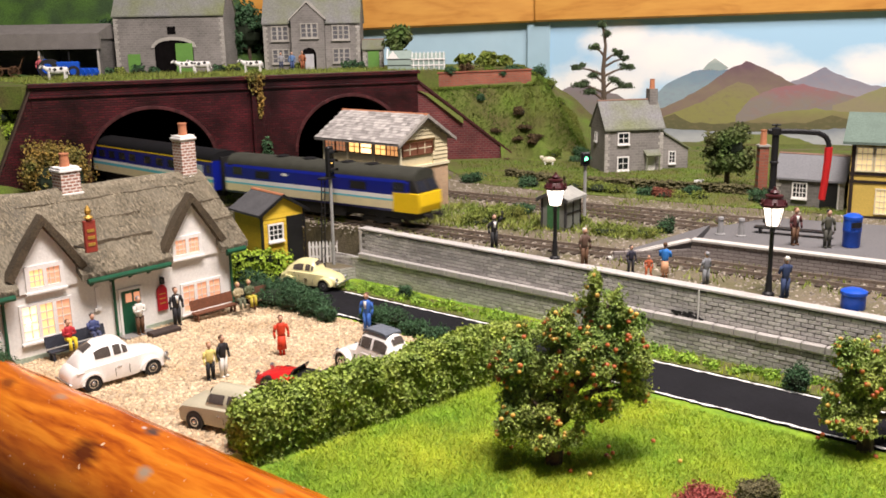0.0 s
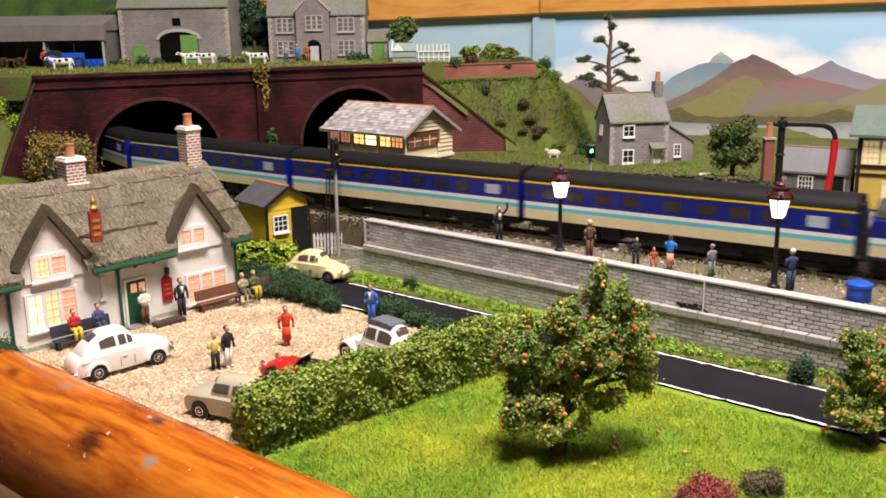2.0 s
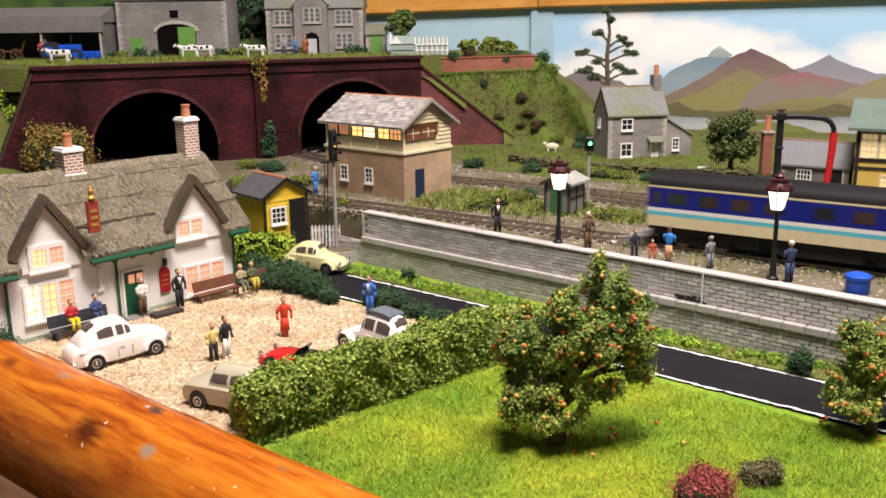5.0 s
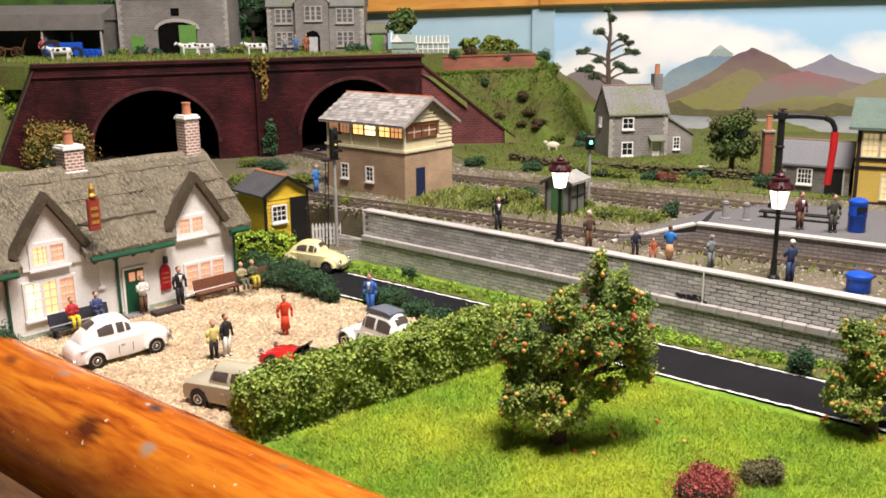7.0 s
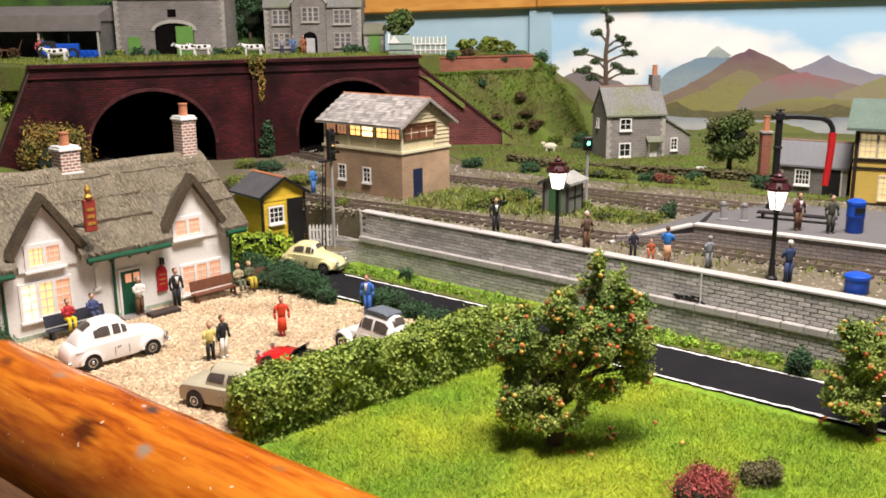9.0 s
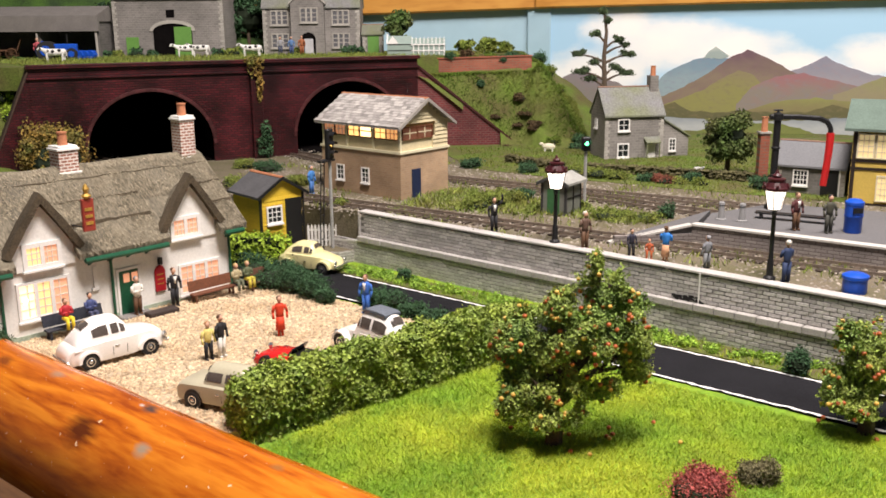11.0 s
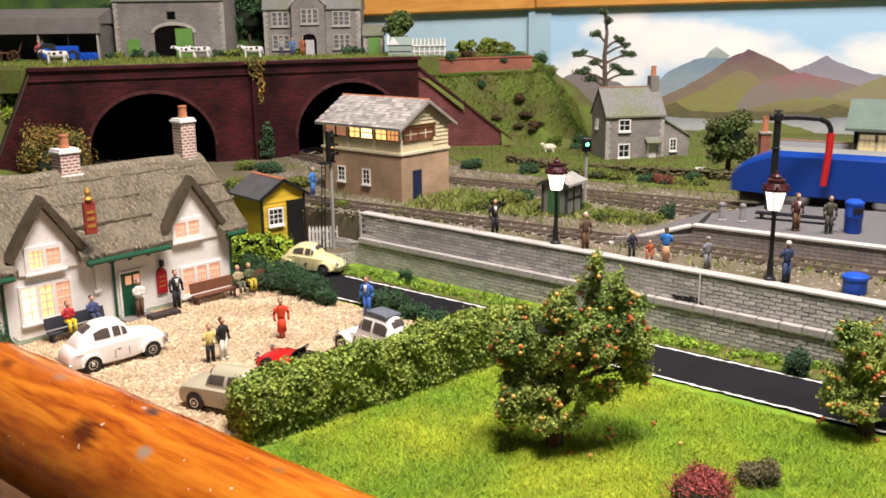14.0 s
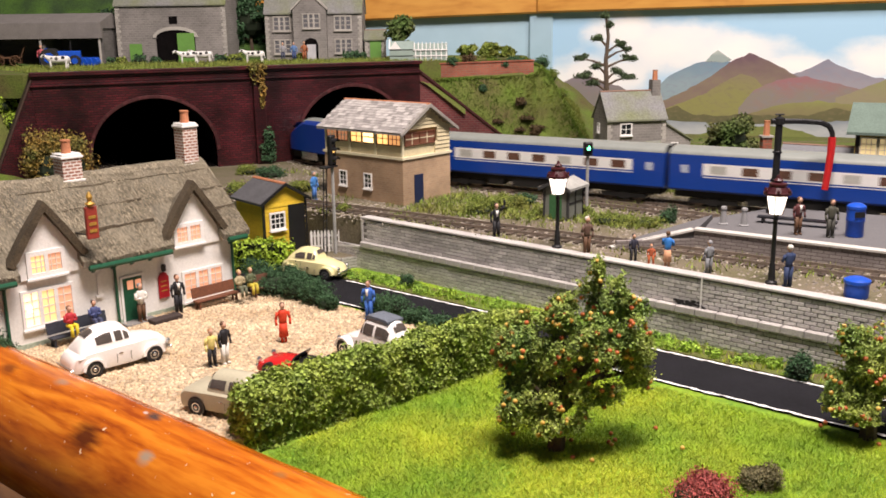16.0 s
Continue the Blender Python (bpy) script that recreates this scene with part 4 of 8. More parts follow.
# ---- platform ----
platform = thing("station_platform", cm(0, 0, 0), "grey tarmac station platform with a brick front", "platform", kind="structure")
PLAT = [(11.6, 58.9), (16.0, 59.4), (60, 27.0), (75, 40), (24.3, 66.6), (18.9, 63.4)]
bm = bm_new()
prism(bm, [(17.0, 59.1), (60, 27.6), (75, 40), (24.3, 66.4), (18.9, 63.2)], DECK, 4.35, "z")
part("platform_top", bm, SLATE, platform)
bm = bm_new()
v = [bm.verts.new(p) for p in ((11.2, 58.6, DECK + .25), (16.4, 59.0, 4.55), (16.9, 59.5, 4.55), (18.9, 63.5, 4.5), (12.2, 59.9, DECK + .25))]
w = [bm.verts.new((*q.co[:2], DECK - .3)) for q in v]
bm.faces.new(v)
bm.faces.new(w[::-1])
for i in range(5):
    bm.faces.new((v[i], w[i], w[(i + 1) % 5], v[(i + 1) % 5]))
part("ramp", bm, SLATE, platform)
EDGEW = mat("pale_edge_paint", (0.55, 0.53, 0.49), .7, var=.15)
PLATBRICK = brick_mat("platform_brick", (0.3, 0.27, 0.25), (0.24, 0.21, 0.2), (0.14, 0.12, 0.11), 0.7, 0.22, 0.14)
PW = math.degrees(math.atan2(27.4 - 59.2, 60 - 16.3))
bm = bm_new()
box(bm, 0, 0, DECK - .2, 54, 0.4, 4.5)
part("brick_front", bm, PLATBRICK, platform, m=cm(16.4, 58.9, 0, PW))
bm = bm_new()
box(bm, 0, 0, DECK - .2, 5.4, 0.3, 3.9)
part("brick_front", bm, PLATBRICK, platform, m=cm(11.3, 58.4, 0, 5))
bm = bm_new()
box(bm, 0, -0.12, 0, 54, 0.55, 0.16)
part("edge_slab", bm, EDGEW, platform, "pale platform edge", m=cm(16.4, 58.9, 4.42, PW), bevel=0.02)
bm = bm_new()
box(bm, 0, -0.1, 0, 5.5, 0.4, 0.16)
part("edge_slab", bm, EDGEW, platform, "pale platform edge", m=cm(11.0, 58.5, 3.36, 4.5, 0, -10.8), bevel=0.02)

# ---- inn with thatched roof ----
THATCH = mat("grey_thatch", (0.2, 0.175, 0.125), 0.95, var=0.45, scale=0.5, fine=9, stretch=(1.2, 0.35, 0.35), bump=0.9, second=(0.13, 0.115, 0.085))
THATCH_D = mat("dark_thatch_edge", (0.085, 0.065, 0.04), 0.95, var=0.35, fine=10, bump=0.9)
WARM = glow("lit_warm_window", (1.0, 0.4, 0.2), 0.62, (0.5, 0.3, 0.2))
WARMGOLD = glow("lit_golden_window", (1.0, 0.6, 0.22), 1.1, (0.6, 0.4, 0.2))
WARMLAMP = glow("lit_window_near_bulb", (1.0, 0.72, 0.35), 1.9, (0.7, 0.5, 0.3))
WARMBRIGHT = glow("lit_bulb_window", (1.0, 0.82, 0.55), 7.0, (0.8, 0.6, 0.4))
PINKBAR = mat("cream_glazing_bar", (0.78, 0.66, 0.55), 0.6, var=0.05)
CHIMBRICK = brick_mat("pale_chimney_brick", (0.42, 0.2, 0.14), (0.3, 0.14, 0.1), (0.75, 0.68, 0.62), 0.42, 0.2, 0.22, axis=2)
TERRA = mat("terracotta", (0.5, 0.2, 0.1), 0.8, var=0.15)
RENDER = mat("white_render", (0.75, 0.74, 0.7), 0.8, var=0.06, scale=0.4, fine=6, bump=0.25)

HX, HY, HA = -14.0, 60.9, 47.3
inn = thing("inn", cm(HX, HY, -0.05, HA), "white rendered country inn with grey thatched roof", "house")


def window(parent, s0, s1, z0, z1, nx, nz, pane, y=0.0, frame_w=0.17, lights=1, bar=PINKBAR, fr=WHITE, sill=True, m=None, panes=None):
    """A casement in the x-z plane at depth y, facing -y: frame, bars, glass."""
    bm = bm_new()
    f = frame_w
    box(bm, s0 - f, y - .1, z0 - f, s0, y + .05, z1 + f)
    box(bm, s1, y - .1, z0 - f, s1 + f, y + .05, z1 + f)
    box(bm, s0, y - .1, z1, s1, y + .05, z1 + f)
    box(bm, s0, y - .1, z0 - f, s1, y + .05, z0)
    w = part("window", bm, fr, parent, "painted window frame", m=m)
    bm = bm_new()
    bm.free()
    for k, glass in enumerate(panes or [pane]):
        q = (s1 - s0) / len(panes or [pane])
        bm = bm_new()
        v = [bm.verts.new(p) for p in ((s0 + k * q, y - .015, z0), (s0 + k * q + q, y - .015, z0), (s0 + k * q + q, y - .015, z1), (s0 + k * q, y - .015, z1))]
        bm.faces.new(v)
        part("pane", bm, glass, w)
    bm = bm_new()
    for k in range(1, lights):
        x = s0 + (s1 - s0) * k / lights
        box(bm, x - .11, y - .1, z0, x + .11, y, z1)
    if lights > 1:
        part("mullion", bm, fr, w)
    else:
        bm.free()
    bm = bm_new()
    b = 0.045 * (s1 - s0) / max(1, nx) * 2
    b = min(0.12 if lights > 1 else 0.085, max(0.055, b * (1.6 if lights > 1 else 1)))
    for k in range(1, nx):
        x = s0 + (s1 - s0) * k / nx
        box(bm, x - b / 2, y - .05, z0, x + b / 2, y, z1)
    for k in range(1, nz):
        z = z0 + (z1 - z0) * k / nz
        box(bm, s0, y - .048, z - b / 2, s1, y, z + b / 2)
    part("glazing_grid", bm, bar, w)
    if sill:
        bm = bm_new()
        box(bm, s0 - f * 1.3, y - .22, z0 - f - .12, s1 + f * 1.3, y + .02, z0 - f)
        part("sill", bm, fr, w)
    return w


bm = bm_new()
box(bm, -20, 0, -.5, 0, 9, 4.35)
prism(bm, [(0, 4.35), (4.5, 8.4), (9, 4.35)], -20, 0, "x")
part("wall_shell", bm, RENDER, inn)


def thatch_roof():
    full = [(-0.75, 4.15), (-0.8, 4.55), (1.8, 6.85), (4.0, 8.75), (4.5, 9.0), (5.0, 8.75), (9.8, 4.4), (9.6, 4.0), (4.5, 8.3)]
    high = [(0.6, 5.0), (0.5, 5.7), (1.8, 6.85), (4.0, 8.75), (4.5, 9.0), (5.0, 8.75), (9.8, 4.4), (9.6, 4.0), (4.5, 8.3)]
    r = None
    for x0, x1, prof in ((-21.5, -14.45, full), (-14.45, -10.8, high), (-10.8, -4.8, full), (-4.8, -1.15, high), (-1.15, .9, full)):
        bm = bm_new()
        prev = None
        n = max(4, int((x1 - x0) / .28))
        for i in range(n + 1):
            x = x0 + (x1 - x0) * i / n
            ring = [bm.verts.new((x, p[0] + .07 * noise.noise(Vector((x * .9, p[0], 1))), p[1] + .11 * noise.noise(Vector((x * .5, p[0] * .7, 3))))) for p in prof]
            if prev:
                for k in range(len(prof)):
                    bm.faces.new((prev[k], ring[k], ring[(k + 1) % len(prof)], prev[(k + 1) % len(prof)]))
            else:
                bm.faces.new(ring)
            prev = ring
        bm.faces.new(prev[::-1])
        r = part("roof", bm, THATCH, inn, "weathered grey-brown thatch", smooth=True)
    for f in (.3, .55, .8):
        y, z = -.8 + 5.3 * f, 4.55 + 4.4 * f
        for x0, x1 in ((-21.4, .85),) if f > .55 else ((-21.4, -14.9), (-10.4, -5.2), (-.9, .85)):
            bm = bm_new()
            prev = None
            for i in range(40):
                x = x0 + (x1 - x0) * i / 39
                j = .05 * noise.noise(Vector((x, f * 9, 0))) + .05 * noise.noise(Vector((x * 4, f * 9, 2)))
                ring = [bm.verts.new((x, y + a + j, z + b + j + .1)) for a, b in ((-.1, -.1), (.07, .04), (-.05, .12))]
                if prev:
                    for k in range(3):
                        bm.faces.new((prev[k], ring[k], ring[(k + 1) % 3], prev[(k + 1) % 3]))
                prev = ring
            part("thatch_course", bm, THATCH_D, r, "dark horizontal course line")


thatch_roof()
STRAW = mat("loose_straw", (0.25, 0.215, 0.15), .95, var=.2, island=.55, bump=0)


def straw():
    """Short lengths of straw that stand proud of the front slope and the dormers."""
    rng = np.random.default_rng(23)
    n = 15000
    x, f = rng.uniform(-21.4, .85, n), rng.uniform(0, 1, n)
    yy = np.array((-.8, 1.8, 4.0, 4.5))
    y = -.8 + 5.3 * f
    dorm = ((abs(x + 12.62) < 2.0) | (abs(x + 2.97) < 2.0)) & (y < 1.7)
    x, y = x[~dorm], y[~dorm]
    z = np.interp(y, yy, (4.55, 6.85, 8.75, 9.0))
    z += [.11 * noise.noise(Vector((a * .5, b * .7, 3))) for a, b in zip(x, y)]
    n = len(x)
    p = np.stack([x, y, z + .01], 1)
    d = np.stack([rng.normal(0, .18, n), -np.ones(n), np.full(n, -.87)], 1)
    d /= np.linalg.norm(d, axis=1, keepdims=True)
    up = np.array((0, -.66, .75))
    L = rng.uniform(.15, .42, n)[:, None]
    v = np.stack([p + (.035, 0, 0), p - (.035, 0, 0), p + d * L + up * rng.uniform(.03, .1, n)[:, None]], 1)
    me = bpy.data.meshes.new("loose_straw")
    me.from_pydata((v.reshape(-1, 3) * U).tolist(), [], np.arange(3 * n).reshape(n, 3).tolist())
    me.materials.append(STRAW)
    o = new("loose_straw", me)
    o.parent = inn
    tagged(o, "loose grey straw ends on the thatch", kind="stuff")


straw()
for c, apex in ((-12.62, 8.0), (-2.97, 7.9)):
    bm = bm_new()
    prism(bm, [(c - 1.85, 4.0), (c - 1.85, 5.2), (c, apex - .1), (c + 1.85, 5.2), (c + 1.85, 4.0)], -0.12, 0.0, "y")
    prism(bm, [(c - 1.85, 4.0), (c - 1.85, 4.9), (c, 6.0), (c + 1.85, 4.9), (c + 1.85, 4.0)], 0.0, 1.9, "y")
    d = part("dormer", bm, RENDER, inn)
    for sgn in (-1, 1):
        bm = bm_new()
        prev = None
        for i in range(9):
            y = -0.42 + 3.6 * i / 8
            ring = []
            for a, b in ((0, apex + .38), (sgn * 1.2, apex - 1.2), (sgn * 2.3, apex - 2.95), (sgn * 2.0, apex - 3.1), (sgn * 1.0, apex - 1.5), (0, apex - .12)):
                ring.append(bm.verts.new((c + a, y, b + .06 * noise.noise(Vector((a, y, c))) - .5 * max(0, y + .42) ** 1.2)))
            if prev:
                for k in range(6):
                    bm.faces.new((prev[k], ring[k], ring[(k + 1) % 6], prev[(k + 1) % 6]))
            else:
                bm.faces.new(ring)
            prev = ring
        bm.faces.new(prev[::-1])
        part("dormer_thatch", bm, THATCH, d, "grey-brown thatch over the dormer", smooth=True)
        bm = bm_new()
        edge = [(0, apex + .42), (sgn * 1.2, apex - 1.14), (sgn * 2.36, apex - 2.95), (sgn * 2.0, apex - 3.16), (sgn * .95, apex - 1.56), (0, apex - .18)]
        ea, eb = [bm.verts.new((c + a, -.56, b)) for a, b in edge], [bm.verts.new((c + a, .1, b)) for a, b in edge]
        bm.faces.new(ea)
        bm.faces.new(eb[::-1])
        for k in range(6):
            bm.faces.new((ea[k], eb[k], eb[(k + 1) % 6], ea[(k + 1) % 6]))
        part("thatch_edge", bm, THATCH_D, d, "dark cut edge of the dormer thatch")
window(inn, -13.55, -11.8, 4.3, 5.3, 6, 3, WARM, -0.12, .26, lights=2, panes=(WARMGOLD, WARM))
window(inn, -4.2, -2.5, 4.4, 5.35, 6, 3, WARM, -0.12, .24, lights=2)
window(inn, -14.15, -11.35, 1.3, 3.2, 6, 4, WARM, 0.0, lights=3, panes=(WARMLAMP, WARMGOLD, WARM))
window(inn, -3.85, -1.05, 0.55, 2.25, 6, 4, WARM, 0.0, lights=3)
bm = bm_new()
ball(bm, (-13.85, -.02, 2.3), 0.16, 0.02, 0.22)
part("lit_bulb", bm, WARMBRIGHT, inn, "bright bulb behind the window")
bm = bm_new()
box(bm, -8.15, -.06, 0, -6.85, .04, 2.85)
door = part("door", bm, GREENP, inn, "dark green front door")
bm = bm_new()
box(bm, -8.3, -.1, 0, -8.15, .05, 3.0)
box(bm, -6.85, -.1, 0, -6.7, .05, 3.0)
box(bm, -8.15, -.1, 2.85, -6.85, .05, 3.0)
part("frame", bm, WHITE, door)
for x in (-7.85, -7.3):
    bm = bm_new()
    box(bm, x, -.09, 2.1, x + .4, -.05, 2.65)
    part("pane", bm, WARM, door)
bm = bm_new()
box(bm, -8.5, -.9, -.1, -6.4, 0, 0.12)
part("doorstep", bm, mat("grey_step", (0.2, 0.19, 0.18), 0.9), inn, bevel=0.03)
for x0, x1 in ((-20, -14.75), (-10.5, -5.05), (-0.85, 0.6)):
    bm = bm_new()
    rod(bm, (x0, -.85, 4.12), (x1, -.85, 4.12), .17, 8)
    part("gutter", bm, GREENP, inn, "green painted gutter")
    x = x0 + .6
    while x < x1:
        bm = bm_new()
        prism(bm, [(-.75, 4.0), (0, 4.0), (0, 3.6), (-.2, 3.75)], x - .1, x + .1, "x")
        part("bracket", bm, GREENP, inn)
        x += 1.25
for x in (-15.2, -8.6, -0.15):
    bm = bm_new()
    rod(bm, (x, -.14, 0), (x, -.14, 3.7), .09, 7)
    rod(bm, (x, -.14, 3.7), (x, -.7, 4.1), .09, 7)
    part("drainpipe", bm, GREENP, inn, "green drainpipe")
bm = bm_new()
box(bm, -20, -.04, -.1, 0.0, 0, .3)
part("plinth", bm, mat("pale_green_plinth", (0.35, 0.42, 0.33), 0.8), inn)
bm = bm_new()
box(bm, -9.75, -.1, 2.2, -9.5, .02, 3.5)
box(bm, -9.9, -.14, 2.05, -9.45, .02, 2.2)
part("wall_vent", bm, WHITE, inn)
for x, h0, h, w in ((-0.1, 8.2, 2.9, .55), (-8.6, 8.2, 1.75, .62)):
    bm = bm_new()
    box(bm, x - w, 4.5 - w, h0 + .45, x + w, 4.5 + w, h0 + h)
    ch = part("chimney", bm, CHIMBRICK, inn, "pale pointed brick chimney")
    bm = bm_new()
    box(bm, x - w - .12, 4.38 - w, h0, x + w + .12, 4.62 + w, h0 + .45)
    part("flashing", bm, WHITE, ch, "white mortar base", bevel=0.03)
    bm = bm_new()
    box(bm, x - w - .1, 4.4 - w, h0 + h, x + w + .1, 4.6 + w, h0 + h + .16)
    box(bm, x - w - .02, 4.48 - w, h0 + h + .16, x + w + .02, 4.52 + w, h0 + h + .3)
    part("mortar_cap", bm, WHITE, ch, "white mortar flaunching", bevel=0.03)
    bm = bm_new()
    lathe(bm, [(.3, h0 + h + .3), (.27, h0 + h + 1.0), (.31, h0 + h + 1.02), (.31, h0 + h + 1.12), (.2, h0 + h + 1.12)], 12, x, 4.5)
    part("chimney_pot", bm, TERRA, ch, "terracotta pot", smooth=True)
# red signs
REDP = mat("sign_red", (0.35, 0.012, 0.02), 0.45, var=0.1)
GOLD = mat("sign_gold", (0.5, 0.3, 0.06), 0.4, 0.4)
bm = bm_new()
prism(bm, [(-.37, 0), (.37, 0), (.37, 1.35), (.2, 1.62), (0, 1.7), (-.2, 1.62), (-.37, 1.35)], -.08, 0, "y")
sg = part("wall_sign", bm, REDP, inn, "red wall board with dark lettering bars", m=cm(-5.38, -.05, 1.05), bevel=0.02)
for z in (.45, .75, 1.05):
    bm = bm_new()
    box(bm, -.22, -.1, z, .22, -.075, z + .07)
    part("lettering", bm, GOLD, sg)
bm = bm_new()
box(bm, -.12, -.3, 1.75, .12, -.05, 2.2)
part("wall_lantern", bm, BLACK, sg, "black lantern above the sign", bevel=0.03)

bm = bm_new()
box(bm, -.36, -.12, 6.1, .36, .12, 8.0)
hs = part("hanging_sign", bm, mat("sign_red_brown", (0.3, 0.045, 0.03), .45), inn, "red-brown inn sign with gilded top", m=cm(-10.3, -1.3, -.15), bevel=.05)
for z in (6.5, 6.9, 7.3):
    bm = bm_new()
    box(bm, -.22, -.16, z, .22, -.12, z + .18)
    part("lettering", bm, GOLD, hs)
bm = bm_new()
lathe(bm, [(.15, 8.0), (.3, 8.15), (.12, 8.3), (.2, 8.55), (.05, 8.85)], 8)
part("finial", bm, GOLD, hs, "gilded finial")
bm = bm_new()
rod(bm, (0, .1, 6.25), (0, 2.3, 6.15), .045, 6)
part("bracket", bm, BLACK, hs)

# ---- signal box ----
SX, SY, SA = -3.0, 74.2, -41.4
BUFF = brick_mat("buff_brick", (0.42, 0.28, 0.17), (0.36, 0.24, 0.15), (0.4, 0.32, 0.22), 0.5, 0.18, 0.1, stain=0.35, axis=2)
TILE = mat("grey_roof_tile", (0.36, 0.34, 0.32), 0.85, var=0.2, rnd=0.4)
TILE_S = mat("grey_roof_tile_all", (0.36, 0.34, 0.31), 0.85, var=0.15, island=0.22)
CREAMB = mat("cream_board", (0.62, 0.54, 0.34), 0.6, var=0.1, rnd=0.06)
NAVY = mat("navy_door", (0.015, 0.025, 0.07), 0.5)
BROWNF = mat("brown_window_frame", (0.16, 0.06, 0.03), 0.5)
sigbox = thing("signal_box", cm(SX, SY, DECK, SA), "cream and buff brick signal box with lit upper windows", "signal box")
bm = bm_new()
box(bm, -9.3, 0, -.2, 0, 5.8, 3.75)
part("brick_base", bm, BUFF, sigbox)
bm = bm_new()
box(bm, -9.15, .1, 3.75, -.1, 5.7, 4.75)
prism(bm, [(0.1, 4.75), (0.1, 5.95), (2.9, 7.75), (5.7, 5.95), (5.7, 4.75)], -9.15, -9.0, "x")
part("boarded_band", bm, CREAMB, sigbox)
bm = bm_new()
box(bm, -9.4, -.12, 3.7, .12, 5.9, 3.9)
part("string_course", bm, CREAM, sigbox)
bm = bm_new()
box(bm, -9.15, 5.55, 4.75, -.1, 5.7, 5.9)
part("rear_wall", bm, CREAMB, sigbox)
for x in (-9.1, -6.2, -3.1, -.12):
    bm = bm_new()
    box(bm, x - .1, .0, 3.9, x + .12, .2, 5.95)
    part("corner_post", bm, CREAM, sigbox)
LITBOX = glow("lit_signal_box", (1.0, 0.58, 0.18), 1.7, (0.8, 0.6, 0.3))
LITBULB = glow("lit_signal_box_bulb", (1.0, 0.66, 0.28), 3.2, (0.8, 0.6, 0.3))
LITDIM = glow("lit_signal_box_dim", (1.0, 0.42, 0.2), 0.42, (0.4, 0.2, 0.1))
LITWARM = glow("lit_signal_box_warm", (1.0, 0.45, 0.15), 0.9, (0.5, 0.3, 0.15))
BOXDARK = glow("signal_box_end_glass", (1.0, 0.3, 0.12), 0.06, (0.12, 0.05, 0.03))
for x0, x1, p, n in ((-8.95, -7.75, LITDIM, 3), (-7.6, -6.4, LITDIM, 3), (-6.0, -4.75, LITBOX, 2), (-4.6, -3.3, LITBULB, 1), (-2.9, -1.65, LITBOX, 2), (-1.6, -.3, LITWARM, 3)):
    window(sigbox, x0, x1, 4.85, 5.75, n, 2, p, 0.12, 0.07, fr=BROWNF, bar=WHITE if p is LITDIM else BROWNF, sill=False)
for k in range(7):
    x0 = -.02
    z = 3.9 + k * .33
    bm = bm_new()
    prism(bm, [(x0 - .1, z), (x0 + .07, z), (x0, z + .31), (x0 - .1, z + .31)], 4.2 if k > 2 else 3.9, 5.75, "y")
    part("weatherboard", bm, CREAMB, sigbox)
for k in range(6):
    z = 6.05 + k * .3
    half = 2.8 * (1 - (z - 5.95) / 1.85)
    bm = bm_new()
    prism(bm, [(-.12, z), (.05, z), (-.02, z + .28), (-.12, z + .28)], 2.9 - half, 2.9 + half - .25, "y")
    part("weatherboard", bm, CREAMB, sigbox)
for x0, x1 in ((.35, 2.0), (2.15, 3.8)):
    window(sigbox, x0, x1, 4.85, 5.75, 2, 2, BOXDARK, 0.0, 0.09, fr=BROWNF, bar=CREAM, sill=False, m=cm(-.05, 0, 0, 90))
for a in (-7.4, -4.4):
    window(sigbox, a, a + .75, 1.1, 2.2, 2, 3, GLASS_DARK, 0, 0.1, bar=WHITE)
bm = bm_new()
box(bm, -.02, 1.3, 0, .06, 2.35, 2.35)
part("door", bm, NAVY, sigbox, "navy blue door")
# roof with tiles in courses
for sgn in (0, 1):
    bm = bm_new()
    y0, y1 = (-.55, 2.9) if not sgn else (6.35, 2.9)
    pts = [(y0, 5.72), (y1, 7.85), (y1, 8.0), (y0, 5.88)]
    prism(bm, pts, -9.6, .45, "x")
    part("roof_slope", bm, TILE_S, sigbox)


def sb_tiles():
    bm = bm_new()
    box(bm, 0, 0, 0, .44, .36, .035)
    me = finish(bm, "roof_tile", TILE, 0)
    ang = math.degrees(math.atan2(2.12, 3.45))
    for r in range(12):
        f = r / 12
        for c in range(22):
            x = -9.6 + c * .455 + (.22 if r % 2 else 0)
            if x > 0.05:
                continue
            piece("roof_tile", me, sigbox, cm(x, -.57 + 3.45 * f, 5.9 + 2.12 * f + R.uniform(0, .015), 0, ang - 3))


bm = bm_new()
rod(bm, (-9.65, 2.9, 7.98), (.5, 2.9, 7.98), .12, 6)
part("ridge_tiles", bm, TERRA, sigbox, "red ridge tiles")
for sgn in (-1, 1):
    bm = bm_new()
    prism(bm, [(2.9, 8.05), (2.9 + sgn * 3.5, 5.85), (2.9 + sgn * 3.5, 5.6), (2.9, 7.75)], .38, .52, "x")
    part("bargeboard", bm, mat("bargeboard_grey", (0.3, 0.28, 0.25), 0.7), sigbox)

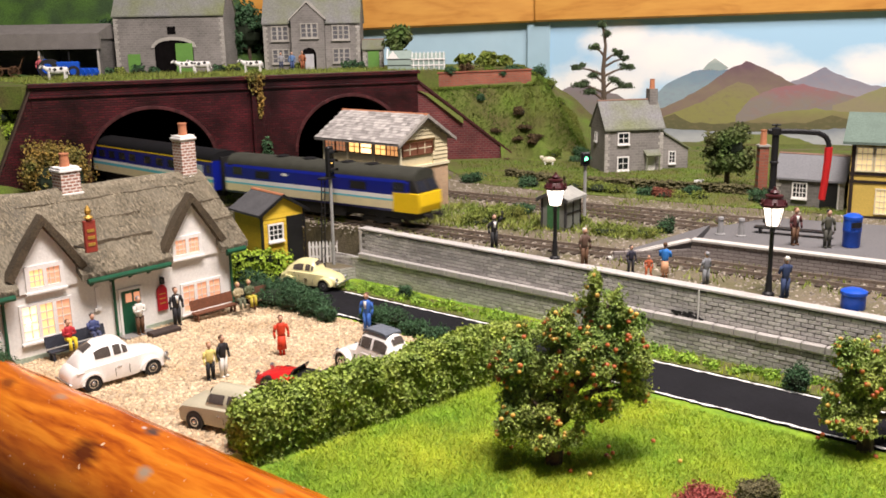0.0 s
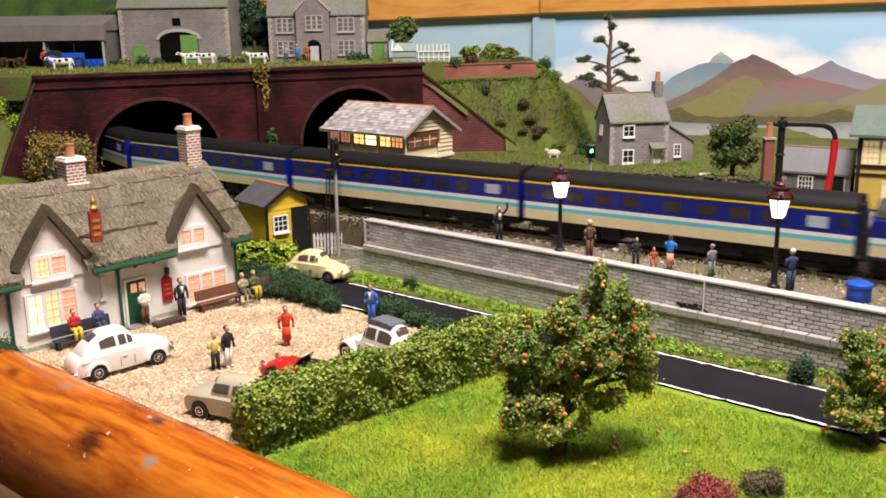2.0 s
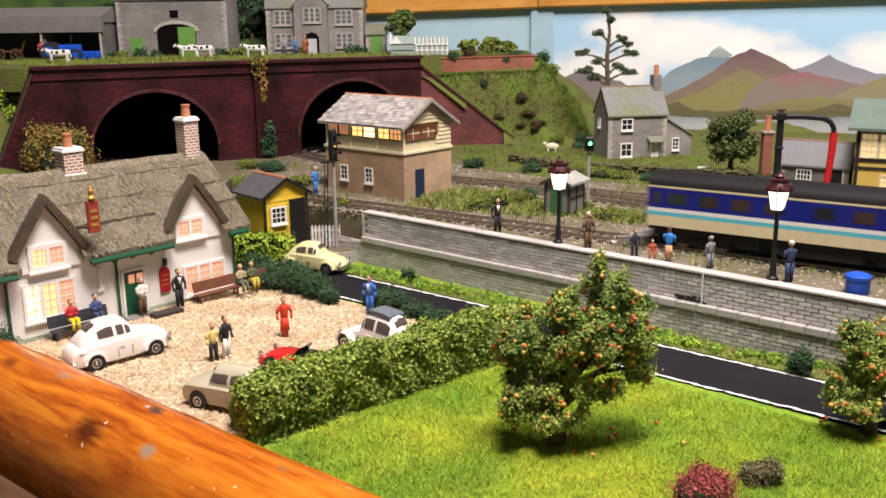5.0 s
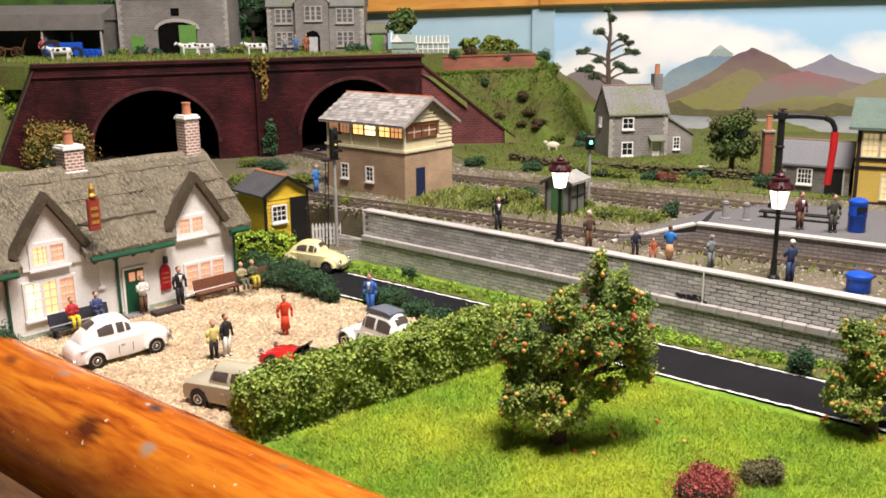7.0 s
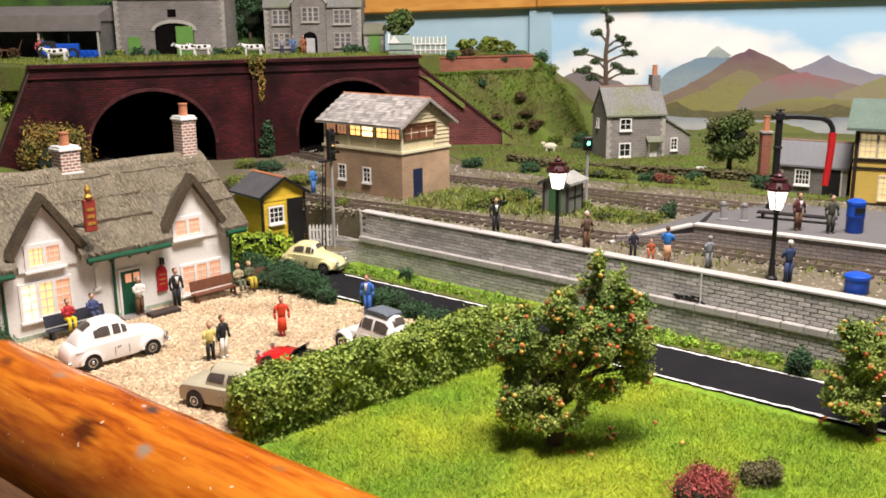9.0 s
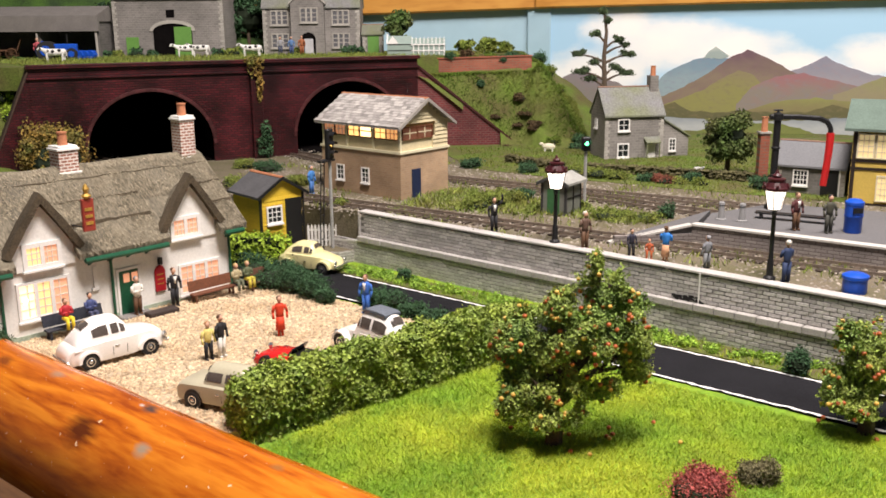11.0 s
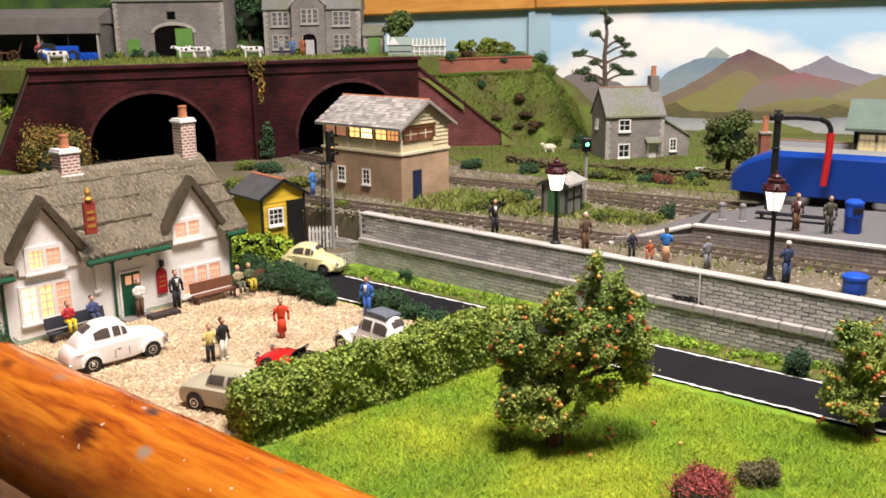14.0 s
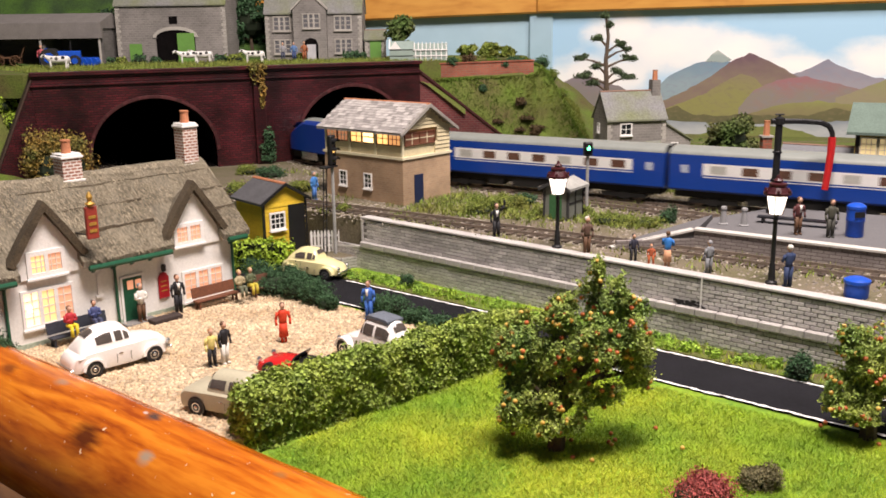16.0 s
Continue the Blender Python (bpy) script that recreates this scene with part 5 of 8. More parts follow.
# ---- hedge ----
hx, hy = HEDGE_A
HLEN = math.hypot(HEDGE_B[0] - hx, HEDGE_B[1] - hy)
hang = math.degrees(math.atan2(HEDGE_B[1] - hy, HEDGE_B[0] - hx))
hedge = thing("hedge", cm(hx, hy, -.6, hang), "clipped leafy green hedge beside the lawn", "hedge")
# A dark box inside the hedge paints the shade behind its leaves.
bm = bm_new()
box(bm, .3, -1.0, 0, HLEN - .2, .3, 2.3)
part("inner_growth", bm, LEAF_SHADE, hedge)
rng = np.random.default_rng(12)
n = 85000
hp = rng.uniform((0, -1.25, 0), (HLEN, .5, 2.6), (n, 3))
hn = np.zeros((n, 3))
face = rng.choice(4, n, p=(.36, .36, .14, .14))
for f, (ax, val, d) in enumerate(((1, -1.2, (0, -1, 0)), (2, 2.6, (0, 0, 1)), (0, 0.0, (-1, 0, 0)), (1, .45, (0, 1, 0)))):
    k = face == f
    hp[k, ax] = val + rng.normal(0, .12, k.sum())
    hn[k] = d
wob = np.array([noise.noise(Vector((p[0] * .8, p[1] * .8, p[2] * .8))) for p in hp])
hp += hn * wob[:, None] * .45 + rng.normal(0, .07, hp.shape)
o = new("foliage", leaves_mesh("foliage", hp, hn, 0.1, LEAF_HEDGE, rng, aspect=1.3))
o.parent = hedge

# ---- trains ----
T_BLUE = mat("dark_blue_livery", (0.005, 0.012, 0.2), 0.3, var=0.08, bump=0, spec=0.5)
T_BEIGE = mat("beige_livery", (0.66, 0.58, 0.36), 0.4, var=0.08, bump=0)
T_LIGHT = mat("light_blue_stripe", (0.1, 0.48, 0.6), 0.4, var=0.05, bump=0)
T_WHITE = mat("white_stripe", (0.75, 0.75, 0.72), 0.4, var=0.05, bump=0)
T_YELLOW = mat("warning_yellow", (0.75, 0.5, 0.01), 0.4, var=0.06, bump=0)
T_ROOF = mat("dark_train_roof", (0.006, 0.006, 0.007), 0.7, var=0.2, spec=0.25)
T_LROOF = mat("olive_grey_loco_roof", (0.045, 0.046, 0.036), 0.7, var=0.2, spec=0.25)
T_UNDER = mat("black_underframe", (0.012, 0.011, 0.01), 0.7, var=0.3)
T_GREYROOF = mat("pale_grey_train_roof", (0.22, 0.24, 0.22), 0.5, var=0.1)
T_PBLUE = mat("bright_blue_livery", (0.005, 0.045, 0.28), 0.28, var=0.06, bump=0, spec=0.5)
T_WIN = mat("train_window", (0.02, 0.022, 0.03), 0.1, var=0.1, bump=0, spec=0.7)
T_BLIND = mat("pale_window_blind", (0.45, 0.45, 0.4), 0.3, var=0.1, bump=0)
T_WINB = mat("train_window_brown", (0.12, 0.06, 0.04), 0.15, var=0.2, bump=0, spec=0.7)
T_PALE = mat("pale_panel_blue", (0.42, 0.47, 0.56), 0.4)
W2 = 1.42


def hull(bm, x0, x1, pts):
    prism(bm, pts, x0, x1, "x")


def side_band(bm, x0, x1, z0, z1, out=0.012, sides=(-1, 1)):
    for s in sides:
        box(bm, x0, s * W2 if s > 0 else -W2 - out, z0, x1, W2 + out if s > 0 else -W2, z1)


def bogie(e, x):
    bm = bm_new()
    for s in (-1, 1):
        box(bm, x - 1.9, s * .9 - .12, .28, x + 1.9, s * .9 + .12, .62)
        box(bm, x - .4, s * .95 - .1, .15, x + .4, s * .95 + .1, .7)
    box(bm, x - .5, -.9, .35, x + .5, .9, .75)
    b = part("bogie", bm, T_UNDER, e, "black bogie frame")
    for dx in (-1.2, 1.2):
        bm = bm_new()
        for s in (-1, 1):
            rod(bm, (x + dx, s * .68, .5), (x + dx, s * .86, .5), .5, 14)
        rod(bm, (x + dx, -.7, .5), (x + dx, .7, .5), .09, 6)
        part("wheelset", bm, RAILMETAL, b)


def shell(e, L, body, roof, z0=1.3, z1=3.84, top=4.62, ends=True):
    bm = bm_new()
    hull(bm, -L / 2, L / 2, [(-W2, z0 + .15), (-W2 + .12, z0), (W2 - .12, z0), (W2, z0 + .15), (W2, z1), (-W2, z1)])
    part("body", bm, body, e)
    bm = bm_new()
    arc = [(W2 * math.cos(a), z1 + (top - z1) * (1 - (1 - math.sin(a)) ** 1.25)) for a in [math.pi * i / 14 for i in range(15)]]
    hull(bm, -L / 2, L / 2, arc)
    part("roof", bm, roof, e, smooth=True)
    bm = bm_new()
    box(bm, -L / 2 + .3, -1.0, .7, L / 2 - .3, 1.0, z0 + .05)
    box(bm, -2.6, -1.2, .4, 2.2, 1.2, z0 + .05)
    for x in (-4.2, 3.6):
        box(bm, x - .7, -1.15, .45, x + .7, 1.15, z0 + .05)
    part("underframe", bm, T_UNDER, e)
    for x in (-L / 2 + 3.4, L / 2 - 3.4):
        bogie(e, x)


def band(e, name, mt, L, z0, z1, out, label="", x0=None, x1=None):
    bm = bm_new()
    side_band(bm, -L / 2 + .02 if x0 is None else x0, L / 2 - .02 if x1 is None else x1, z0, z1, out)
    part(name, bm, mt, e, label)


def gangway(e, L):
    for s in (-1, 1):
        bm = bm_new()
        x = s * L / 2
        box(bm, min(x, x + s * .22), -.62, .9, max(x, x + s * .22), .62, 4.1)
        part("gangway", bm, T_UNDER, e)


def side_windows(e, xs, w, z0, z1, out, glass):
    for x in xs:
        for side in (-1, 1):
            bm = bm_new()
            side_band(bm, x - w / 2, x + w / 2, z0, z1, out, (side,))
            part("window", bm, glass, e)


def coach(name, L, first):
    e = thing(name, cm(0, 0, 0), "dark blue and beige passenger coach with pale stripes", "railway coach", "coaches of the blue and beige train")
    shell(e, L, T_BLUE, T_ROOF)
    band(e, "lower_panel", T_BEIGE, L, 1.32, 2.0, .012, "beige lower side")
    band(e, "stripe", T_LIGHT, L, 2.0, 2.25, .014, "turquoise stripe")
    band(e, "stripe", T_WHITE, L, 2.25, 2.48, .014, "white stripe")
    if first:
        band(e, "stripe", T_YELLOW, L, 3.74, 3.86, .014, "yellow cantrail stripe")
    else:
        band(e, "stripe", T_BEIGE, L, 3.74, 3.86, .014, "cream cantrail stripe")
    side_windows(e, [-L / 2 + k for k in (1.9, 3.85, 5.8, 7.75, 10.5, 12.6, 14.6, 16.5)], 1.15, 2.78, 3.45, .02, T_WIN)
    for x in (-L / 2 + .62, L / 2 - .62):
        for side in (-1, 1):
            bm = bm_new()
            side_band(bm, x - .42, x + .42, 2.5, 3.7, .016, (side,))
            d = part("door", bm, T_BLUE, e)
            bm = bm_new()
            side_band(bm, x - .25, x + .25, 2.8, 3.45, .024, (side,))
            part("window", bm, T_WIN, d)
    for side in (-1, 1):
        bm = bm_new()
        side_band(bm, L / 2 - 2.6, L / 2 - 1.5, 2.75, 3.4, .026, (side,))
        part("pale_panel", bm, T_PALE, e, "frosted pale window")
    gangway(e, L)
    return e


def loco(L):
    e = thing("locomotive", cm(0, 0, 0), "blue and beige diesel locomotive with yellow nose", "locomotive")
    z0, z1, top = 1.25, 3.7, 4.5
    h = L / 2 - 1.0
    bm = bm_new()
    hull(bm, -h - .62, h, [(-W2 + .1, z0), (W2 - .1, z0), (W2, z0 + .2), (W2, z1 - .25), (W2 - .12, z1), (-W2 + .12, z1), (-W2, z1 - .25), (-W2, z0 + .2)])
    part("body", bm, T_BLUE, e)
    bm = bm_new()
    arc = [((W2 - .1) * math.cos(a), z1 - .03 + (top - z1) * (1 - (1 - math.sin(a)) ** 1.25)) for a in [math.pi * i / 14 for i in range(15)]]
    hull(bm, -h - .45, h + .45, arc)
    part("roof", bm, T_LROOF, e, "olive grey roof", smooth=True)
    for x in (-4.5, -1.5, 2.5, 5.0):
        bm = bm_new()
        lathe(bm, [(.55, 4.35), (.55, 4.52), (.45, 4.57)], 12, x, 0)
        part("roof_fan", bm, T_ROOF, e)
    for s in (-1, 1):
        bm = bm_new()
        b = h - 1.5 if s > 0 else h + .7
        out = [(s * b, z0), (s * (L / 2 - .1), z0), (s * (L / 2 + .05), 1.8), (s * (L / 2 - .05), 2.75), (s * b, 2.75)]
        prism(bm, out, -W2 - .016, W2 + .016, "y")
        part("nose", bm, T_YELLOW if s > 0 else T_UNDER, e, "yellow warning end" if s > 0 else "dark trailing end", bevel=.05)
        bm = bm_new()
        out = [(s * (h - .3), 2.76), (s * (L / 2 - .1), 2.76), (s * (L / 2 - .6), 3.72), (s * (h - .3), 3.72)]
        prism(bm, out, -W2 + .06, W2 - .06, "y")
        part("cab_front", bm, T_UNDER, e, "dark cab window surround", bevel=.05)
        for y in (-.62, .62):
            bm = bm_new()
            v = [bm.verts.new((s * (L / 2 - a + .03), y + b, c)) for a, b, c in ((.14, -.5, 2.85), (.14, .5, 2.85), (.54, .45, 3.6), (.54, -.45, 3.6))]
            bm.faces.new(v)
            part("windscreen", bm, T_WIN, e)
            bm = bm_new()
            rod(bm, (s * (L / 2 - .1), y, 1.05), (s * (L / 2 + .45), y, 1.05), .14, 8)
            rod(bm, (s * (L / 2 + .45), y, 1.05), (s * (L / 2 + .5), y, 1.05), .3, 10)
            part("buffer", bm, T_UNDER, e)
        bm = bm_new()
        side_band(bm, s * (h - .9) - .55, s * (h - .9) + .55, 2.85, 3.5, .02)
        part("cab_side_window", bm, T_WIN, e)
    band(e, "lower_panel", T_BEIGE, L, z0 + .2, 2.06, .012, "beige lower side", -h - .6, h - 1.45)
    band(e, "stripe", T_LIGHT, L, 2.06, 2.2, .014, "turquoise stripe", -h - .6, h - 1.45)
    band(e, "stripe", T_WHITE, L, 2.2, 2.5, .014, "white stripe", -h - .6, h - 1.45)
    bm = bm_new()
    side_band(bm, -3.4, -2.8, 3.1, 3.32, .02)
    part("number_bars", bm, T_WHITE, e)
    for x in (-5.6, 4.6):
        bm = bm_new()
        side_band(bm, x - .8, x + .8, 2.7, 3.3, .016)
        part("grille", bm, T_UNDER, e, "dark radiator grille")
    bm = bm_new()
    box(bm, -4.0, -1.25, .4, 3.0, 1.25, z0 + .05)
    part("fuel_tank", bm, T_UNDER, e)
    bm = bm_new()
    box(bm, -L / 2 + .6, -1.1, .7, L / 2 - .6, 1.1, z0 + .05)
    part("underframe", bm, T_UNDER, e)
    for x in (-L / 2 + 4, L / 2 - 4):
        bogie(e, x)
    return e


def pullman(L, power, z1=3.6, top=4.12):
    e = thing("power_car" if power else "pullman_coach", cm(0, 0, 0), "bright blue streamlined power car with white window band" if power else "bright blue coach with white window band", "railway coach", "coaches of the bright blue train")
    # forward is -x: the train runs nose first towards the tunnel
    if power:
        bm = bm_new()
        prev = None
        prof = []
        for i in range(13):
            x = -L / 2 + 3.2 * i / 12
            k = min(1, (i / 12)) ** .55
            zt = 2.0 + (top - 2.0) * k if i else 2.0
            w = W2 * (0.72 + .28 * k)
            prof.append((x, zt, w))
        prof.append((L / 2, top, W2))
        for x, zt, w in prof:
            zs = .8 + (z1 - .8) * (zt - .8) / (top - .8)
            ring = [bm.verts.new(p) for p in ((x, -w, .8), (x, -w, zs), (x, -w * .75, zs + (zt - zs) * .7), (x, 0, zt), (x, w * .75, zs + (zt - zs) * .7), (x, w, zs), (x, w, .8))]
            if prev:
                for k in range(7):
                    bm.faces.new((prev[k], ring[k], ring[(k + 1) % 7], prev[(k + 1) % 7]))
            else:
                bm.faces.new(ring)
            prev = ring
        bm.faces.new(prev[::-1])
        part("body", bm, T_PBLUE, e, smooth=True)
        bm = bm_new()
        arc = [((W2 - .25) * math.cos(a), 3.78 + (top - 3.74) * math.sin(a)) for a in [math.pi * i / 10 for i in range(11)]]
        hull(bm, -L / 2 + 2.9, L / 2, arc)
        part("roof", bm, T_GREYROOF, e, smooth=True)
        for y in (-.5, .5):
            bm = bm_new()
            v = [bm.verts.new(p) for p in ((-L / 2 + .34, y - .4, 3.02), (-L / 2 + .34, y + .4, 3.02), (-L / 2 + 1.15, y + .38, 3.62), (-L / 2 + 1.15, y - .38, 3.62))]
            bm.faces.new(v)
            part("windscreen", bm, T_WIN, e)
        bm = bm_new()
        ball(bm, (-L / 2 + .0, 0, 1.5), .12, .5, .3)
        part("nose_badge", bm, T_WHITE, e)
        bm = bm_new()
        box(bm, -L / 2 + .6, -1.0, .5, L / 2 - .3, 1.0, .85)
        part("underframe", bm, T_UNDER, e)
        for x in (-L / 2 + 4, L / 2 - 3.4):
            bogie(e, x)
        x0, x1, nwin = 2.5, L / 2 - 1.2, 3
        for x in (-L / 2 + 4.2, -L / 2 + 11.5):
            bm = bm_new()
            side_band(bm, x - 1.4, x + 1.4, .45, .75, .03)
            part("silver_trim", bm, CHROME, e)
    else:
        shell(e, L, T_PBLUE, T_GREYROOF, .8, z1, top)
        gangway(e, L)
        x0, x1, nwin = -L / 2 + 2.6, L / 2 - 2.6, 7
        for x in (-L / 2 + 1.2, L / 2 - 1.2):
            for side in (-1, 1):
                bm = bm_new()
                side_band(bm, x - .3, x + .3, 2.2, 2.8, .016, (side,))
                part("door_window", bm, T_PALE, e)
    band(e, "window_band", T_WHITE, L, 2.1, 2.98, .014, "white window band", x0, x1)
    band(e, "stripe", T_WHITE, L, 1.92, 1.98, .014, "", x0, x1)
    step = (x1 - x0) / nwin
    side_windows(e, [x0 + step * (i + .5) for i in range(nwin) if i % 4 in (1, 2, 3)], .5 * step, 2.22, 2.84, .022, T_WINB)
    side_windows(e, [x0 + step * (i + .5) for i in range(nwin) if i % 4 == 0], .5 * step, 2.22, 2.84, .022, T_BLIND)
    return e


LOCO_L, COACH_L, PULL_L = 21.1, 21.5, 22.0
engine = loco(LOCO_L - .3)
front_train = [(engine, LOCO_L / 2)]
for i in range(4):
    front_train.append((coach("passenger_coach", COACH_L - .45, i == 0 or i == 1), LOCO_L + COACH_L * (i + .5)))
rear_train = [(pullman(PULL_L - .4, True), PULL_L / 2)]
for i in range(3):
    rear_train.append((pullman(PULL_L - .4, False), PULL_L * (i + 1.5)))


def stretch(e, low, k):
    """Lower and heighten the coachwork above the bogies."""
    done = set()
    for o in e.children_recursive:
        if o.type == "MESH" and o.data.name not in done and not o.name.startswith(("bogie", "wheelset")):
            done.add(o.data.name)
            for v in o.data.vertices:
                if v.co.z > .0074:
                    v.co.z = low * U + (v.co.z - .0085) * k


for car, _ in rear_train:
    stretch(car, 1.3, 1.0)


def front_way(t):
    """Distance of the engine's nose along the front line: it slows down and stops far out of view."""
    k = min(max(t - 6.6, 0.0), 2.0)
    u = min(t, 6.6)
    return 0.7 + 25.6 * u - 0.16 * u * u + 23.5 * (k - k * k / 4)


def rear_way(t):
    """Distance of the power car's nose along the rear line: it waits, pulls away and runs in."""
    k = min(max(11.2 - t, 0.0), 2.0)
    return 25.4 - 24.4 * (max(t, 11.2) - 14.0) + 24.4 * (k - k * k / 4)


def motions():
    times = [k * 0.25 for k in range(65)]
    for train, line, way, sign in ((front_train, FL, front_way, -1), (rear_train, RL, rear_way, 1)):
        for car, back in train:
            rows = []
            for t in times:
                s = way(t) + sign * back
                a, b = line.at(s - 6), line.at(s + 6)
                c = (a + b) / 2
                rows.append((t, cm(c[0], c[1], RAILTOP, math.degrees(math.atan2(b[1] - a[1], b[0] - a[0])))))
            walk(car, rows)

# ---- trees and shrubs ----
BARK = mat("tree_bark", (0.11, 0.08, 0.055), 0.9, var=0.3, fine=12, bump=0.7)
APPLE_R = mat("red_apple", (0.36, 0.035, 0.02), 0.4, var=0.4, scale=3, second=(0.5, 0.16, 0.04))
APPLE_Y = mat("yellow_apple", (0.68, 0.52, 0.12), 0.35, var=0.2, scale=3, second=(0.62, 0.3, 0.06))


def limb(bm, pts, r0, r1):
    for i, (p, q) in enumerate(zip(pts, pts[1:])):
        n = len(pts) - 1
        rod(bm, p, q, r0 + (r1 - r0) * i / n, 7, r0 + (r1 - r0) * (i + 1) / n)


def apple_tree(x, y, blobs, trunk, seed, label, apples, n):
    """blobs: (dx, dy, z, r) over the foot."""
    e = thing("apple_tree", cm(x, y, -.55), label, "tree", "apple trees on the lawn")
    g = random.Random(seed)
    bm = bm_new()
    fork = trunk[-1]
    limb(bm, trunk, .42, .25)
    for b in blobs:
        mid = [(fork[k] + b[k]) / 2 + g.uniform(-.3, .3) for k in range(3)]
        limb(bm, [fork, mid, b[:3]], .17, .06)
    part("trunk", bm, BARK, e, "gnarled brown trunk")
    # leafy sprays that reach out of every bough
    nr = np.random.default_rng(seed)
    subs = []
    for dx, dy, z, r in blobs:
        for _ in range(8):
            v = Vector((g.gauss(0, 1), g.gauss(0, 1), g.gauss(0, 1))).normalized() * r * g.uniform(.45, .8)
            subs.append((dx + v[0], dy + v[1], z + v[2], r * g.uniform(.3, .5)))
    big = np.array([b for b in subs for _ in range(int(26 * b[3]) + 3)])
    dirs = nr.normal(size=(len(big), 3)) * (1, .9, .9)
    dirs /= np.linalg.norm(dirs, axis=1, keepdims=True)
    foot = big[:, :3] + dirs * big[:, 3:4] * nr.uniform(.1, .6, (len(big), 1))
    tip = big[:, :3] + dirs * big[:, 3:4] * nr.uniform(.75, 1.3, (len(big), 1)) + nr.normal(0, .14, dirs.shape)
    w = nr.integers(0, len(big), n)
    u = nr.uniform(0, 1, (n, 1)) ** .7
    pts = foot[w] + (tip[w] - foot[w]) * u + nr.normal(0, 1, (n, 3)) * (.05 + .13 * (1 - abs(2 * u - 1.2)))
    hollow = np.array([noise.noise(Vector((p[0] * .62, p[1] * .62 + 3.7, p[2] * .62))) for p in pts])
    thin = (hollow > -.27) & (pts[:, 2] > 1.15 + .5 * hollow)
    pts, w = pts[thin], w[thin]
    crown = new("crown", leaves_mesh("crown", pts, dirs[w] + (0, 0, .5), .083, LEAF_TREE, nr, aspect=1.0))
    crown.parent = e
    tagged(crown, "ragged olive-green leaf sprays")
    rng = np.random.default_rng(seed + 1)
    c = rng.choice(np.flatnonzero((u[thin, 0] > .6) & (pts[:, 2] > .9)), 6000)
    far = np.min(np.linalg.norm(pts[c][:, None] - np.array(blobs)[None, :, :3], axis=2) / np.array(blobs)[None, :, 3], axis=1)
    c = c[np.argsort(-far)[300:300 + 6 * apples]]
    c = rng.choice(c, apples, replace=False)
    p = pts[c] + dirs[w[c]] * .1
    meshes = []
    for m in (APPLE_R, APPLE_Y):
        bm = bm_new()
        ball(bm, (0, 0, 0), .108, .108, .1, 8, 6)
        meshes.append(finish(bm, "apple", m, smooth=True))
    for q in p:
        piece("apple", meshes[g.random() < .5], e, cm(*q))
    for _ in range(14 if apples > 60 else 0):
        a, r = g.uniform(0, 6.28), g.uniform(.8, 4.2)
        o = new("fallen_apple", meshes[g.random() < .25])
        px, py = x + 1.8 + r * math.cos(a) * 1.1, y + .6 + r * math.sin(a) * .5
        o.matrix_basis = cm(px, py, lawn_z(px, py) + .12)
        tagged(o, "small red and yellow apple fallen on the grass", "apple", "fallen apples")


apple_tree(4.9, 37.6, [(-1.0, -.2, 3.2, 1.6), (-2.2, .1, 3.2, .95), (-.5, .3, 5.1, 1.55), (1.2, -.3, 4.9, 1.5), (2.7, .1, 5.6, 1.35), (2.3, .2, 7.2, 1.2), (2.0, .2, 8.3, .5), (3.2, -.2, 3.7, .8), (.5, -.5, 2.7, 1.25), (-1.8, .3, 4.6, .95), (-2.0, -.3, 2.1, .9), (-.7, -.4, 1.9, 1.0), (1.6, -.2, 3.3, 1.1), (3.4, 0, 4.7, .9), (.3, 0, 6.0, .9)],
           [(0, 0, -.2), (.08, 0, .8), (-.1, .1, 1.7), (.2, 0, 2.6)], 31, "gnarled apple tree with red and yellow apples", 250, 110000)
apple_tree(18.9, 38.3, [(-1.2, -.2, 2.1, 1.2), (-.4, .2, 3.5, 1.3), (.9, 0, 3.0, 1.5), (-.8, 0, 4.6, .75), (1.2, .2, 4.7, 1.2), (2.2, 0, 2.1, 1.3), (-.3, -.4, 1.4, 1.1)],
           [(0, 0, -.2), (0, 0, .8), (.1, .1, 1.6)], 47, "apple tree heavy with red apples at the lane's end", 150, 42000)
for x, y, r, h, s, m, lab in ((9.9, 32.6, 1.5, 1.5, 61, LEAF_RED, "low shrub with crimson flowers on the lawn"), (12.6, 33.9, .85, 1.25, 62, mat("grey_green_shrub_leaf", (0.2, 0.18, 0.09), .8, var=.25, island=.4, bump=0), "grey-green shrub beside the crimson flowers")):
    bush(x, y, -.55, r, h, m, s, lab, 7000, .06, "flowering_shrub")

k = 70
for x, y, z, r, h in ((-11.3, 61.2, -.1, 1.6, 2.0), (-9.6, 60.0, -.1, 1.5, 2.0), (-8.3, 58.8, -.1, 1.3, 1.9), (-12.6, 63.0, -.1, 1.5, 2.1), (-10.4, 62.6, -.1, 1.5, 1.7), (-7.3, 57.4, -.1, .9, 1.3), (-2.9, 56.6, -.2, 1.2, 1.7), (-1.6, 54.8, -.3, 1.0, 1.2), (-0.2, 53.2, -.3, 1.1, 1.3), (1.4, 51.6, -.3, 1.1, 1.2), (2.7, 50.4, -.3, .9, 1.1),
                      (-24.3, 48.2, -.1, 1.5, 1.9), (-26.2, 47.0, -.1, 1.5, 2.1), (-2.4, 63.1, -.3, .55, 1.2), (18.4, 45.0, -.3, .8, 1.6), (-4.4, 57.9, -.3, .9, 1.1)):
    k += 1
    bush(x, y, z, r, h, LEAF_BUSH, k, "dark green bushy shrub", int(2600 * r), .075)
